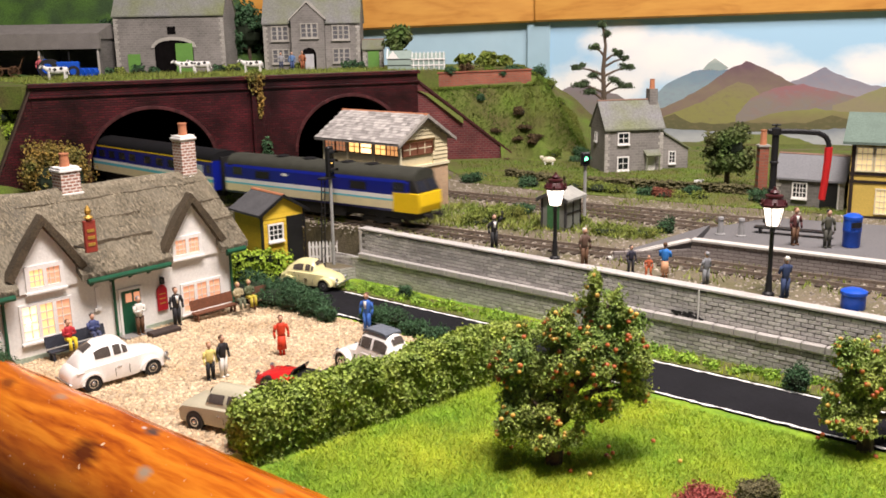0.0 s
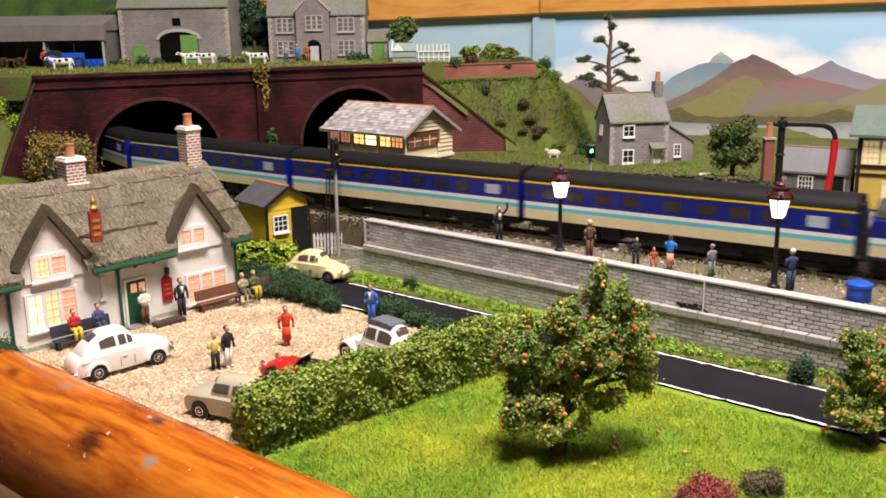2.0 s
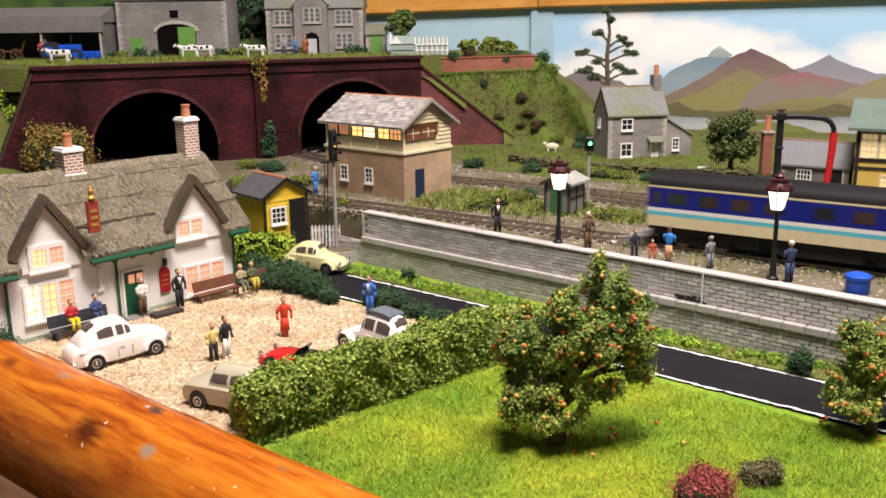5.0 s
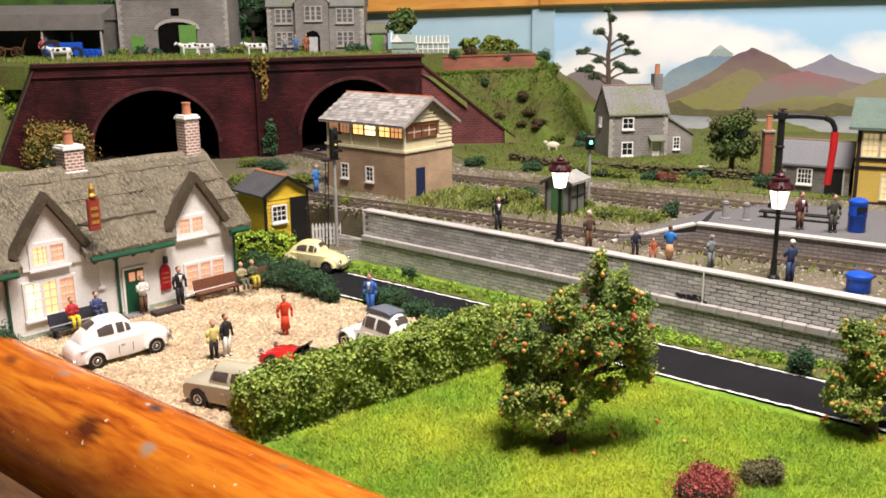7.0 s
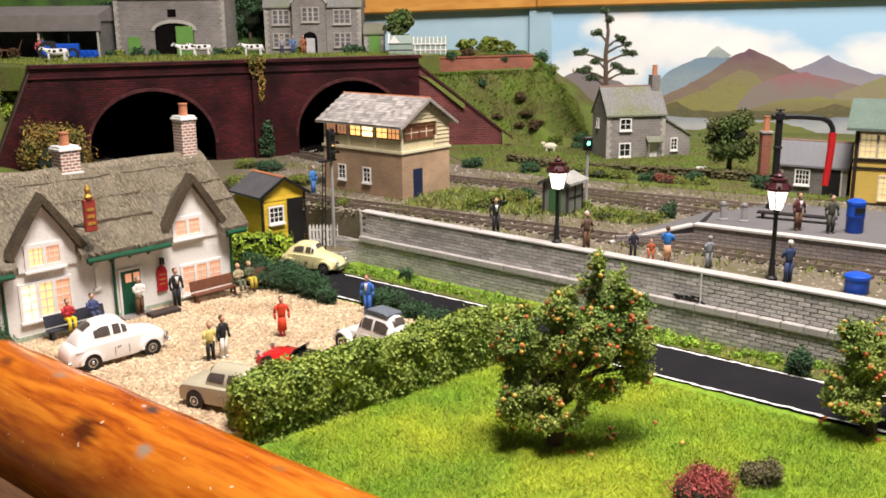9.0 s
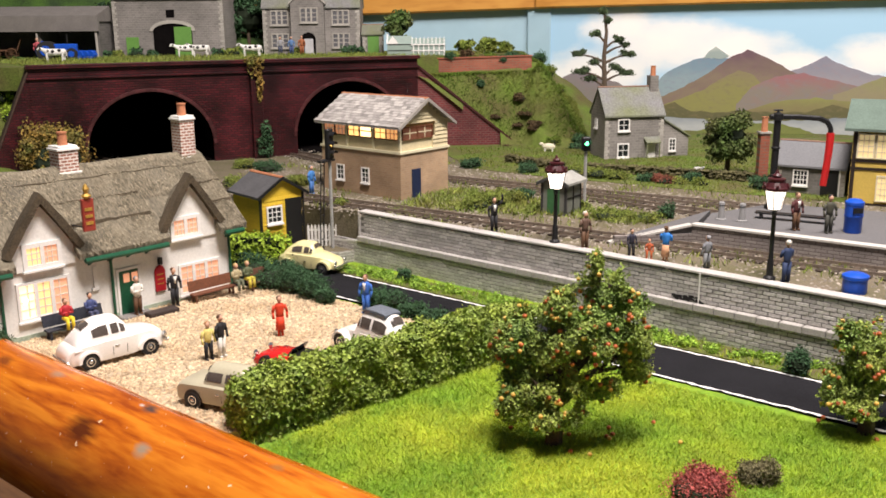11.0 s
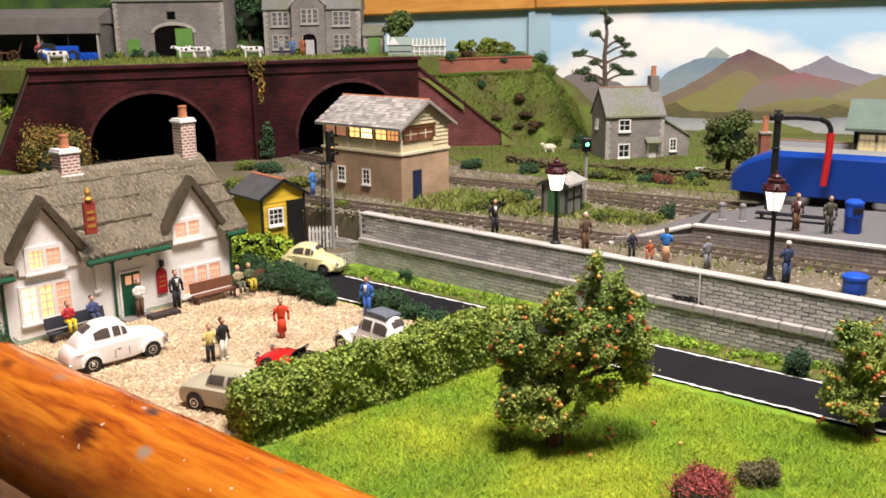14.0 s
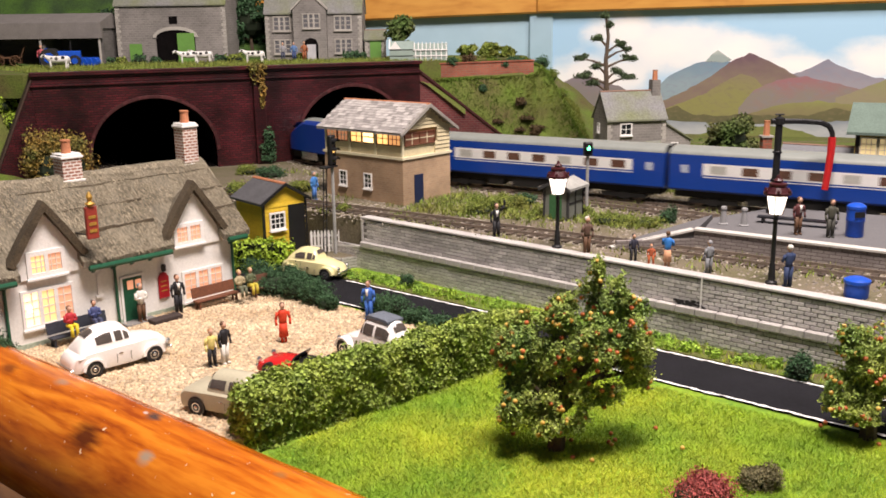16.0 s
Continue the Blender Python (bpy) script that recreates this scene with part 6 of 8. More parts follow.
hl = thing("low_hedge", cm(-15.7, 68.5, -.35, -11), "lime green leafy hedge before the yellow hut", "hedge")
# Dark box core: painted shade deep in the low hedge.
bm = bm_new()
box(bm, .2, -.4, 0, 4.0, .5, 2.2)
part("inner_growth", bm, LEAF_SHADE, hl)
foliage_part("foliage", [(i * .45 + .2, 0, 1.3 - .02 * i, .6, .6, 1.3) for i in range(10)], 3600, .16, LEAF_LIME, hl, 91)

# weeds and scrub on the railway ground and the hill
g = random.Random(5)
scrub = [(2.9, 70.8, 1.3, 1.1), (4.4, 72.0, 1.4, 1.3), (5.6, 73.2, 1.4, 1.4), (6.8, 74.3, 1.2, 1.2), (3.6, 73.4, 1.2, .9), (12.1, 66.4, 1.1, 1.0), (13.6, 66.2, 1.0, .7), (15.0, 65.6, 1.1, .8), (16.6, 66.6, .9, 1.5), (-7.6, 72.6, .8, .8),
         (-14.5, 79.5, 1.5, 1.3), (-12.4, 82.0, 1.4, 1.2), (-17.5, 80.5, 1.6, 1.4), (-16.5, 90, 1.6, 1.3), (-19, 92, 1.4, 1.2), (14.5, 84.0, 1.3, 1.5), (16.0, 83.2, 1.2, 1.2), (12.8, 85.5, 1.2, 1.3), (18.5, 82.2, 1.2, .9), (11.0, 70.6, .8, .7), (21.0, 80.6, 1.0, .8), (22.8, 79.8, .9, .9)]
for x, y, r, h in scrub:
    k += 1
    bush(x, y, DECK - .1, r, h, LEAF_FAR if k % 5 else LEAF_BUSH, k, "wild green scrub on the railway bank", int(1100 * r), .09, "scrub")
for x, y, r, h in ((19.9, 80.9, 1.2, .9),):
    bush(x, y, DECK - .05, r, h, mat("red_heather", (0.25, 0.08, 0.05), .8, var=.3, island=.4, bump=0), 190, "rusty red heather by the stone wall", 1500, .08, "heather")
for x, y, r, h in ((27.6, 77.5, 1.5, 1.4), (22.3, 82.0, 1.0, 1.0), (3.2, 91.0, 1.4, 1.2), (8.6, 87.5, 1.3, 1.2)):
    k += 1
    bush(x, y, DECK - .05, r, h, LEAF_BUSH, k, "dark green rounded bush", 1500, .09)
hillb = [(6.5, 113.5, 1.5), (9.0, 112.8, 1.6), (3.5, 111.5, 1.3), (12.0, 112.0, 1.8), (14.2, 110.5, 1.3), (7.6, 110.4, .9), (11.0, 107.6, 1.0), (5.0, 108.5, .8), (13.0, 104.5, 1.2), (15.5, 103.6, 1.4), (9.5, 109.0, 1.2), (16.5, 107.5, 1.5), (13.2, 114.5, 1.8), (1.6, 110.4, 1.2)]
for i, (x, y, r) in enumerate(hillb):
    k += 1
    bush(x, y, slope_z(x, y) - .15, r * .72, r * .95, (LEAF_HILL, LEAF_BUSH, LEAF_RUST, LEAF_BUSH)[i % 4], k, "scrubby bush on the hillside", 1300, .12)
for x, y, r in ((10.2, 108.6, 1.5), (11.3, 107.8, 1.2), (9.2, 108.2, .9), (6.6, 107.9, .8), (7.8, 106.6, .8)):
    k += 1
    bush(x, y, slope_z(x, y) - .3, r * .8, .5, LEAF_RUST, k, "brown dead bracken on the hillside", 1500, .1, "bracken")
for x, y in ((-38.0, 89.0), (-36.9, 87.4), (-35.3, 88.3), (-40.2, 91.5), (-36.3, 88.2), (-41.5, 94.0), (-38.6, 92.5)):
    k += 1
    e = bush(x, y, 3.0, 2.2, 5.6, LEAF_AUTUMN, k, "autumn-coloured bush beside the tunnel", 2400, .17)
for x, y in ((-43.0, 95.5), (-44.5, 92.0), (-47.5, 95.5), (-41.8, 97.6)):
    k += 1
    bush(x, y, 8.6 if y > 93 else 6, 1.8, 3.2, LEAF_LIME, k, "bright green bush on the bank", 600, .22)
for x, y in ((-41.4, 91.6), (-42.7, 91.9), (-43.6, 90.4), (-42.2, 93.2), (-44.4, 92.0)):
    k += 1
    bush(x, y, west_z(x, y) - .2, 1.3, 2.2, LEAF_LIME, k, "bright green bush beside the wing wall", 1800, .12)
# plants hanging on the portal
ivy = thing("climbing_plant", cm(*portal_at(-18.7, -.75), 0, PA), "straggling yellow-green plant hanging down the brickwork", "plant")
foliage_part("foliage", [(0, 0, 13.5, 1.0, .5, .4), (.1, .1, 12.6, .8, .3, .8), (.4, .1, 11.2, .35, .25, 1.0), (.3, .1, 9.9, .25, .2, .7)], 420, .2, LEAF_AUTUMN, ivy, 77)
ivy = thing("climbing_plant", cm(*portal_at(-18.0, -.85), 0, PA), "dark green creeper at the pier's foot", "plant")
foliage_part("foliage", [(0, 0, 4.8, .8, .4, 1.2), (.1, 0, 6.2, .5, .3, 1.0)], 420, .2, LEAF_BUSH, ivy, 78)


def small_tree(x, y, z, h, r, seed, material, label, n=1800, size=.28):
    e = thing("tree", cm(x, y, z), label, "tree")
    g = random.Random(seed)
    bm = bm_new()
    limb(bm, [(0, 0, -.3), (.1, 0, h * .25), (-.05, .05, h * .5)], .3, .16)
    B = []
    for i in range(13):
        a, zz = g.uniform(0, 6.28), g.uniform(.38, .92)
        w = r * (1.05 - abs(zz - .6) * 1.6)
        p = (w * .6 * math.cos(a), w * .6 * math.sin(a), h * zz)
        limb(bm, [(0, 0, h * .35), p], .1, .04)
        B.append((*p, r * g.uniform(.32, .48), r * g.uniform(.32, .48), h * g.uniform(.1, .15)))
    part("trunk", bm, BARK, e)
    # one dark ball paints the shade in the middle of the crown
    core_part("inner_growth", [(0, 0, h * .62, r * .7, r * .7, h * .26)], LEAF_SHADE, e, .8)
    foliage_part("crown", B, n, size, material, e, seed, inner=.4)
    return e


small_tree(26.2, 84.0, 3.2, 6.2, 2.7, 5, LEAF_ROUND, "round-headed green and russet tree", 5200, .17)
small_tree(-4.5, 117.0, HILLTOP, 5.6, 2.2, 6, LEAF_ROUND, "bushy green tree above the greenhouse")
for i, (x, y, h) in enumerate(((-24.4, 124.0, 8), (-26.0, 126, 9), (-23.0, 127, 7), (3.6, 118, 1.9), (6.2, 118.5, 2.1), (-41.5, 122, 7), (8.4, 119, 1.6))):
    small_tree(x, y, HILLTOP - .4, h, h * (.38 if h > 4 else .7), 20 + i, LEAF_FAR if h < 4 else LEAF_BUSH, "leafy green tree behind the farm" if h > 4 else "small light green tree above the wall", 1100, .32)
# pine with layered boughs
pine = thing("pine_tree", cm(18.4, 104.2, 5.6), "tall sparse pine with layered dark boughs", "tree")
bm = bm_new()
limb(bm, [(0, 0, 0), (.1, 0, 4), (-.1, 0, 8), (.1, 0, 10.5), (-.25, 0, 12.6)], .36, .12)
B = []
for z, dx, r in ((6.2, -2.6, 1.0), (6.0, 2.4, .9), (8.1, -3.0, .7), (8.0, 2.6, .85), (7.2, -1.2, .7), (9.6, 1.5, .6), (10.2, -1.1, .65), (11.6, .2, .55), (12.6, -.35, .55), (6.6, 1.2, .7), (5.4, -1.6, .9), (9.0, 2.2, .4)):
    limb(bm, [(0, 0, z - .9), (dx * .5, .1, z - .3), (dx, 0, z)], .16, .06)
    B += [(dx, 0, z, r, r * .8, .32), (dx * .8, .3, z + .25, r * .6, .5, .28), (dx * 1.1, -.3, z + .1, r * .5, .4, .25)]
part("trunk", bm, BARK, pine)
foliage_part("needles", B, 6500, .13, mat("pine_needles", (0.07, 0.11, 0.045), .8, var=.3, island=.5, bump=0), pine, 41, inner=.1)

# ---- street lamps ----
LAMPGLASS = glow("lit_lantern_glass", (1.0, 0.9, 0.75), 3.2)
MAROON = mat("maroon_paint", (0.055, 0.01, 0.013), 0.4)


def street_lamp(x, y, z, h):
    e = thing("street_lamp", cm(x, y, z), "black Victorian street lamp with a lit lantern", "street lamp", "platform lamps")
    bm = bm_new()
    lathe(bm, [(.34, 0), (.34, .25), (.2, .35), (.17, 1.2), (.13, 1.3), (.12, h - 2.0), (.16, h - 1.95), (.12, h - 1.8), (.2, h - 1.65)], 10)
    part("post", bm, BLACK, e, smooth=True)
    bm = bm_new()
    lathe(bm, [(.36, h - 1.62), (.58, h - .55)], 6)
    part("lantern", bm, LAMPGLASS, e, "glowing white lantern glass")
    bm = bm_new()
    for i in range(6):
        a = 6.2832 * i / 6
        rod(bm, (.37 * math.cos(a), .37 * math.sin(a), h - 1.64), (.59 * math.cos(a), .59 * math.sin(a), h - .53), .03, 4)
    part("lantern_frame", bm, MAROON, e)
    bm = bm_new()
    lathe(bm, [(.6, h - .62), (.74, h - .56), (.74, h - .44), (.62, h - .4), (.44, h - .12), (.48, h - .06), (.48, h + .04), (.2, h + .1), (.26, h + .2), (.12, h + .32), (.05, h + .5)], 12)
    for i in range(6):
        a = 6.2832 * i / 6 + .26
        ball(bm, (.68 * math.cos(a), .68 * math.sin(a), h - .36), .09, .09, .13, 6, 4)
    part("lantern_roof", bm, MAROON, e, "maroon lantern roof")
    return e


street_lamp(7.5, 58.6, DECK, 5.3)
street_lamp(18.2, 49.5, DECK, 5.7)

# ---- colour light signals ----
GREYM = mat("grey_post", (0.35, 0.35, 0.34), 0.6)


def signal(x, y, z, h, rz, glowmat, label, ladder, zl, n=3):
    e = thing("railway_signal", cm(x, y, z, rz), label, "signal")
    bm = bm_new()
    rod(bm, (0, 0, 0), (0, 0, h), .13, 8)
    part("post", bm, GREYM, e)
    bm = bm_new()
    box(bm, -.36, -.2, h, .36, .2, h + .25 + .68 * n)
    head = part("head", bm, BLACK, e, "black signal head", bevel=.08)
    for i in range(n):
        bm = bm_new()
        zc = h + .45 + i * .68
        for a in range(9):
            t0 = math.pi * a / 8
            if a:
                t1 = math.pi * (a - 1) / 8
                v = [bm.verts.new(p) for p in ((.27 * math.cos(t0), -.2, zc + .27 * math.sin(t0)), (.27 * math.cos(t1), -.2, zc + .27 * math.sin(t1)), (.27 * math.cos(t1), -.62, zc + .25 * math.sin(t1)), (.27 * math.cos(t0), -.62, zc + .25 * math.sin(t0)))]
                bm.faces.new(v)
        part("hood", bm, BLACK, head)
        bm = bm_new()
        ball(bm, (0, -.2, zc), .17, .06, .17)
        part("lens", bm, glowmat if i == zl else GLASS_DARK, head)
    bm = bm_new()
    box(bm, -1.2 if ladder else -.3, -.3, h - .12, .3, .35, h)
    part("bracket", bm, BLACK, e)
    if ladder:
        bm = bm_new()
        for s in (-.22, .22):
            rod(bm, (-1.3 + s, .1, 0), (-.8 + s, .1, h - .1), .045, 5)
        for i in range(11):
            f = (i + .5) / 11
            rod(bm, (-1.52 + .5 * f, .1, (h - .1) * f), (-1.08 + .5 * f, .1, (h - .1) * f), .035, 4)
        part("ladder", bm, BLACK, e, "black ladder")
    return e


# The first signal's amber glow paints a reflection on the lens, no lit lamp.
signal(-8.2, 70.3, .42, 6.9, 62, glow("amber_lens_glint", (1.0, 0.55, 0.1), 1.5), "black three-lamp signal on a grey post with ladder", True, 1)
signal(11.5, 72.2, DECK, 4.3, 10, glow("green_signal", (0.1, 1.0, 0.35), 6), "small black signal showing green", False, 0, 1)

# ---- water crane ----
crane = thing("water_crane", cm(23.5, 64.6, 4.35), "black railway water crane with a red leather bag", "water crane")
bm = bm_new()
lathe(bm, [(.5, 0), (.5, .25), (.28, .4), (.25, 2.2), (.33, 2.25), (.33, 2.4), (.25, 2.45), (.24, 4.2), (.32, 4.25), (.32, 4.35), (.24, 4.4), (.24, 6.2), (.36, 6.25), (.36, 6.65), (.16, 6.75)], 14)
part("column", bm, BLACK, crane, smooth=True)
bm = bm_new()
pts = [(-.55, 0, 6.45), (0, 0, 6.45), (1.5, 0, 6.42), (2.9, 0, 6.3), (3.45, 0, 6.05), (3.72, 0, 5.6), (3.75, 0, 5.2)]
limb(bm, pts, .19, .18)
part("arm", bm, BLACK, crane, smooth=True)
bm = bm_new()
limb(bm, [(3.75, 0, 5.3), (3.74, 0, 4.2), (3.66, 0, 3.0), (3.52, 0, 1.6)], .27, .23)
part("bag", bm, mat("red_leather_bag", (0.55, 0.015, 0.015), 0.55, var=.1), crane, "bright red hanging bag", smooth=True)
bm = bm_new()
rod(bm, (-.3, 0, 6.9), (.3, 0, 6.9), .07, 6)
rod(bm, (0, 0, 6.5), (0, 0, 6.95), .09, 6)
part("valve_wheel", bm, BLACK, crane)

# ---- yellow hut, fence, grey hut ----
YELB = mat("yellow_board", (0.62, 0.42, 0.03), 0.6, var=.12, rnd=.06)
ROOFG = mat("dark_grey_felt", (0.085, 0.085, 0.09), 0.85, var=.2)


def hut(name, m, w, d, h, rise, wall, roof, trim, label, boards=True, ridge=None, doorm=None):
    """A gabled hut: front gable faces -y, x across; ridge runs along y."""
    e = thing(name, m, label, "hut")
    bm = bm_new()
    prism(bm, [(0, -.5), (0, h), (w / 2, h + rise), (w, h), (w, -.5)], 0, d, "y")
    part("wall_shell", bm, wall, e)
    for sgn in (0, 1):
        bm = bm_new()
        x0, x1 = (-.35, w / 2) if not sgn else (w + .35, w / 2)
        zz = h - .35 * rise / (w / 2)
        prism(bm, [(x0, zz), (x1, h + rise), (x1, h + rise + .18), (x0, zz + .18)], -.3, d + .3, "y")
        part("roof_slope", bm, roof, e)
    if ridge:
        bm = bm_new()
        rod(bm, (w / 2, -.32, h + rise + .15), (w / 2, d + .32, h + rise + .15), .13, 6)
        part("ridge", bm, ridge, e)
    for x in (0, w):
        bm = bm_new()
        box(bm, x - .09, -.06, -.4, x + .09, .1, h)
        part("corner_post", bm, trim, e)
    bm = bm_new()
    prism(bm, [(-.35, h - .28), (w / 2, h + rise + .02), (w + .35, h - .28), (w + .35, h - .02), (w / 2, h + rise + .25), (-.35, h - .02)], -.36, -.26, "y")
    part("bargeboard", bm, trim, e)
    if boards:
        for i in range(int(h / .3)):
            z = i * .3
            bm = bm_new()
            prism(bm, [(-.07, z), (.02, z), (.02, z + .28), (-.02, z + .28)], .1, d - .1, "y")
            part("weatherboard", bm, wall, e)
            bm = bm_new()
            prism(bm, [(-.07, z), (.02, z), (.02, z + .28), (-.02, z + .28)], .1, w - .1, "y")
            part("weatherboard", bm, wall, e, m=cm(0, 0, 0, 90) @ cm(0, -w, 0))
    return e


yh = hut("yellow_hut", cm(-13.30, 68.65, .42, 40.8), 3.70, 4.1, 4.37, 1.1, YELB, ROOFG, BLACK, "yellow weatherboarded hut with dark roof", True, TERRA)
window(yh, .55, 1.65, 2.3, 3.4, 3, 3, GLASS_DARK, -.08, .12, bar=WHITE)
# A black slab on the wall paints the shade inside the hut.
bm = bm_new()
box(bm, 2.1, -.12, 0, 3.55, 0, 3.95)
part("doorway", bm, BLACK, yh, "open doorway, inner shade as a black panel")
bm = bm_new()
prism(bm, [(-18.5, 77), (-16.6, 70.8), (-11.6, 68.7), (-10.2, 69.6), (-7.6, 68.9), (-5.4, 70.2), (-8.4, 72.4), (-14.8, 77.4)], -1, .42, "z")
terrace = solid("hut_terrace", bm, EARTH, "earthy ledge below the hut with a grey brick front", "ground", kind="structure")
LOWBRICK = brick_mat("low_grey_brick", (0.5, 0.48, 0.46), (0.42, 0.4, 0.38), (0.2, 0.19, 0.18), 0.72, 0.235, 0.1, axis=2)
edge_line = [(-11.6, 68.7), (-10.2, 69.6), (-7.6, 68.9), (-5.4, 70.2)]
bm = bm_new()
for a, b in zip(edge_line, edge_line[1:]):
    v = [bm.verts.new(p) for p in ((a[0], a[1] - .08, -1), (b[0], b[1] - .08, -1), (b[0], b[1] - .08, .4), (a[0], a[1] - .08, .4), (a[0], a[1] + .02, .4), (b[0], b[1] + .02, .4))]
    bm.faces.new(v[:4])
    bm.faces.new((v[3], v[2], v[5], v[4]))
part("brick_front", bm, LOWBRICK, terrace, "low grey brick facing")
fence = thing("picket_fence", cm(-10.21, 70.89, .42, 3), "white picket fence beside the signal", "fence")
for i in range(12):
    bm = bm_new()
    x = i * .27
    prism(bm, [(x, 0), (x + .17, 0), (x + .17, 1.55), (x + .085, 1.75), (x, 1.55)], 0, .06, "y")
    part("picket", bm, WHITE, fence)
for z in (.4, 1.2):
    bm = bm_new()
    box(bm, 0, .06, z, 3.2, .12, z + .14)
    part("fence_rail", bm, WHITE, fence)
rr = random.Random(14)
rub = []
for _ in range(700):
    f, q = rr.random(), rr.random()
    ax, ay = wall_at(1.1 - 3.9 * f, 1.1 + 1.6 * q)
    rub.append((ax, ay, .45 + 2.9 * q * q + rr.uniform(-.1, .15)))
scatter_rocks("rubble_bank", rub, .24, mat("rubble_stone", (0.3, 0.23, 0.17), .95, var=.3, island=.5, bump=0), 15, "broken brown stones on the bank beside the wall", "rubble")
bm = bm_new()
prism(bm, [wall_at(1.25, 2.9), wall_at(1.25, 1.0), wall_at(-3.2, 1.0), (-12.6, 73.4)], 0, .5, "z")
for v in bm.verts:
    if v.co.z > .2 and (v.co.y > 71.2):
        v.co.z = 3.2
solid("earth_bank", bm, EARTH, "earthy bank rising behind the fence", "ground", kind="structure")
bm = bm_new()
prev = None
for i in range(15):
    f = i / 14
    p = wall_at(1.1 - 4.6 * f, .35 + .9 * max(0, f - .55) ** 1.5)
    ring = [bm.verts.new((p[0] + .5 * a, p[1] + a, 1.1 + b - .35 * f)) for a, b in ((-.13, 0), (.13, 0), (.13, .14), (-.13, .14))]
    if prev:
        for k in range(4):
            bm.faces.new((prev[k], ring[k], ring[(k + 1) % 4], prev[(k + 1) % 4]))
    prev = ring
solid("kerb", bm, WHITE, "thin pale kerb curving off the wall's end", "kerb", kind="structure")
GREYB = mat("grey_green_panel", (0.2, 0.21, 0.18), 0.7, var=.15)
gh2 = hut("lineside_hut", cm(7.75, 68.5, DECK, -35), 1.95, 2.5, 2.4, .4, GREYB, mat("pale_grey_roof", (0.36, 0.36, 0.33), .8), mat("dark_strip", (0.05, 0.05, 0.05), .7), "grey panelled lineside hut with shallow roof", False)
bm = bm_new()
box(bm, .45, -.06, 0, 1.45, 0, 1.9)
part("door", bm, mat("green_hut_door", (0.05, 0.16, 0.06), .6), gh2, "green door")
for y in (0.05, 1.15, 2.35):
    bm = bm_new()
    box(bm, 1.93, y, 0, 2.01, y + .1, 2.4)
    part("batten", bm, BLACK, gh2)
bm = bm_new()
box(bm, 1.93, 0, 1.2, 2.0, 2.5, 1.3)
part("batten", bm, BLACK, gh2)

# ---- stone buildings ----
STONE = brick_mat("grey_stone", (0.24, 0.225, 0.21), (0.19, 0.18, 0.165), (0.27, 0.25, 0.23), .55, .28, .12, stain=.25, axis=2)
STONE_D = brick_mat("dark_stone", (0.16, 0.15, 0.14), (0.12, 0.115, 0.105), (0.17, 0.16, 0.15), .55, .28, .12, stain=.3, axis=2)
QUOIN = mat("pale_quoin", (0.4, 0.38, 0.34), .85, var=.15, rnd=.15)
SLATER = mat("mossy_slate", (0.2, 0.2, 0.2), .85, var=.2, scale=.25, fine=5, second=(0.16, 0.18, 0.08), bump=.4)


def gabled(name, m, L, D, h, rise, wall, label, end_wall=True, category="house", over=.25, slates=None):
    """Long front along x facing -y, ridge along x."""
    e = thing(name, m, label, category)
    bm = bm_new()
    prism(bm, [(0, -.6), (0, h), (D / 2, h + rise), (D, h), (D, -.6)], 0, L, "x")
    part("wall", bm, wall, e)
    for sgn in (0, 1):
        bm = bm_new()
        y0 = -over if not sgn else D + over
        zz = h - over * rise / (D / 2)
        prism(bm, [(y0, zz), (D / 2, h + rise), (D / 2, h + rise + .16), (y0, zz + .16)], -.15, L + .15, "x")
        part("roof", bm, slates or SLATER, e, "plain grey slate roof" if slates else "slate roof tinged with moss")
    bm = bm_new()
    rod(bm, (-.15, D / 2, h + rise + .12), (L + .15, D / 2, h + rise + .12), .11, 6)
    part("ridge", bm, mat("ridge_red_grey", (0.25, 0.15, 0.11), .85), e)
    for x in (0, L):
        z = 0
        while z < h - .3:
            w = .5 if int(z / .33) % 2 else .32
            bm = bm_new()
            box(bm, x - (.04 if x == 0 else w), -.04, z, x + (w if x == 0 else .04), .1, z + .3)
            part("quoin", bm, QUOIN, e)
            z += .33
    return e


cot = gabled("cottage", cm(17.1, 95.2, 3.05, 11), 6.3, 4.2, 4.9, 2.5, STONE, "grey stone cottage with mossy slate roof")
for x0, z0, w, hh in ((1.45, 3.3, 1.05, 1.0), (1.45, .6, 1.05, 1.2)):
    window(cot, x0, x0 + w, z0, z0 + hh, 2, 2, GLASS_DARK, -.02, .12, bar=WHITE)
bm = bm_new()
box(bm, 4.5, -.08, 0, 5.5, 0, 1.85)
part("door", bm, WHITE, cot, "white front door")
bm = bm_new()
prism(bm, [(-.9, 1.9), (0.05, 2.4), (.05, 2.55), (-.95, 2.02)], 4.2, 5.8, "x")
for x in (4.3, 5.65):
    rod(bm, (x, -.8, 0), (x, -.8, 1.95), .06, 5)
part("porch", bm, SLATER, cot, "small slate porch")
bm = bm_new()
prism(bm, [(6.3, -.6), (9.4, -.6), (9.4, 2.4), (6.3, 4.3)], .5, 3.6, "y")
lean = part("lean_to", bm, STONE, cot)
bm = bm_new()
prism(bm, [(6.3, 4.3), (9.6, 2.3), (9.6, 2.45), (6.3, 4.46)], .3, 3.8, "y")
part("roof", bm, SLATER, lean)
window(cot, 7.3, 7.9, 1.0, 2.1, 2, 3, GLASS_DARK, .49, .1, bar=WHITE)
bm = bm_new()
box(bm, 5.4, 1.6, 6.6, 6.3, 2.6, 8.6)
chm = part("chimney", bm, STONE, cot)
bm = bm_new()
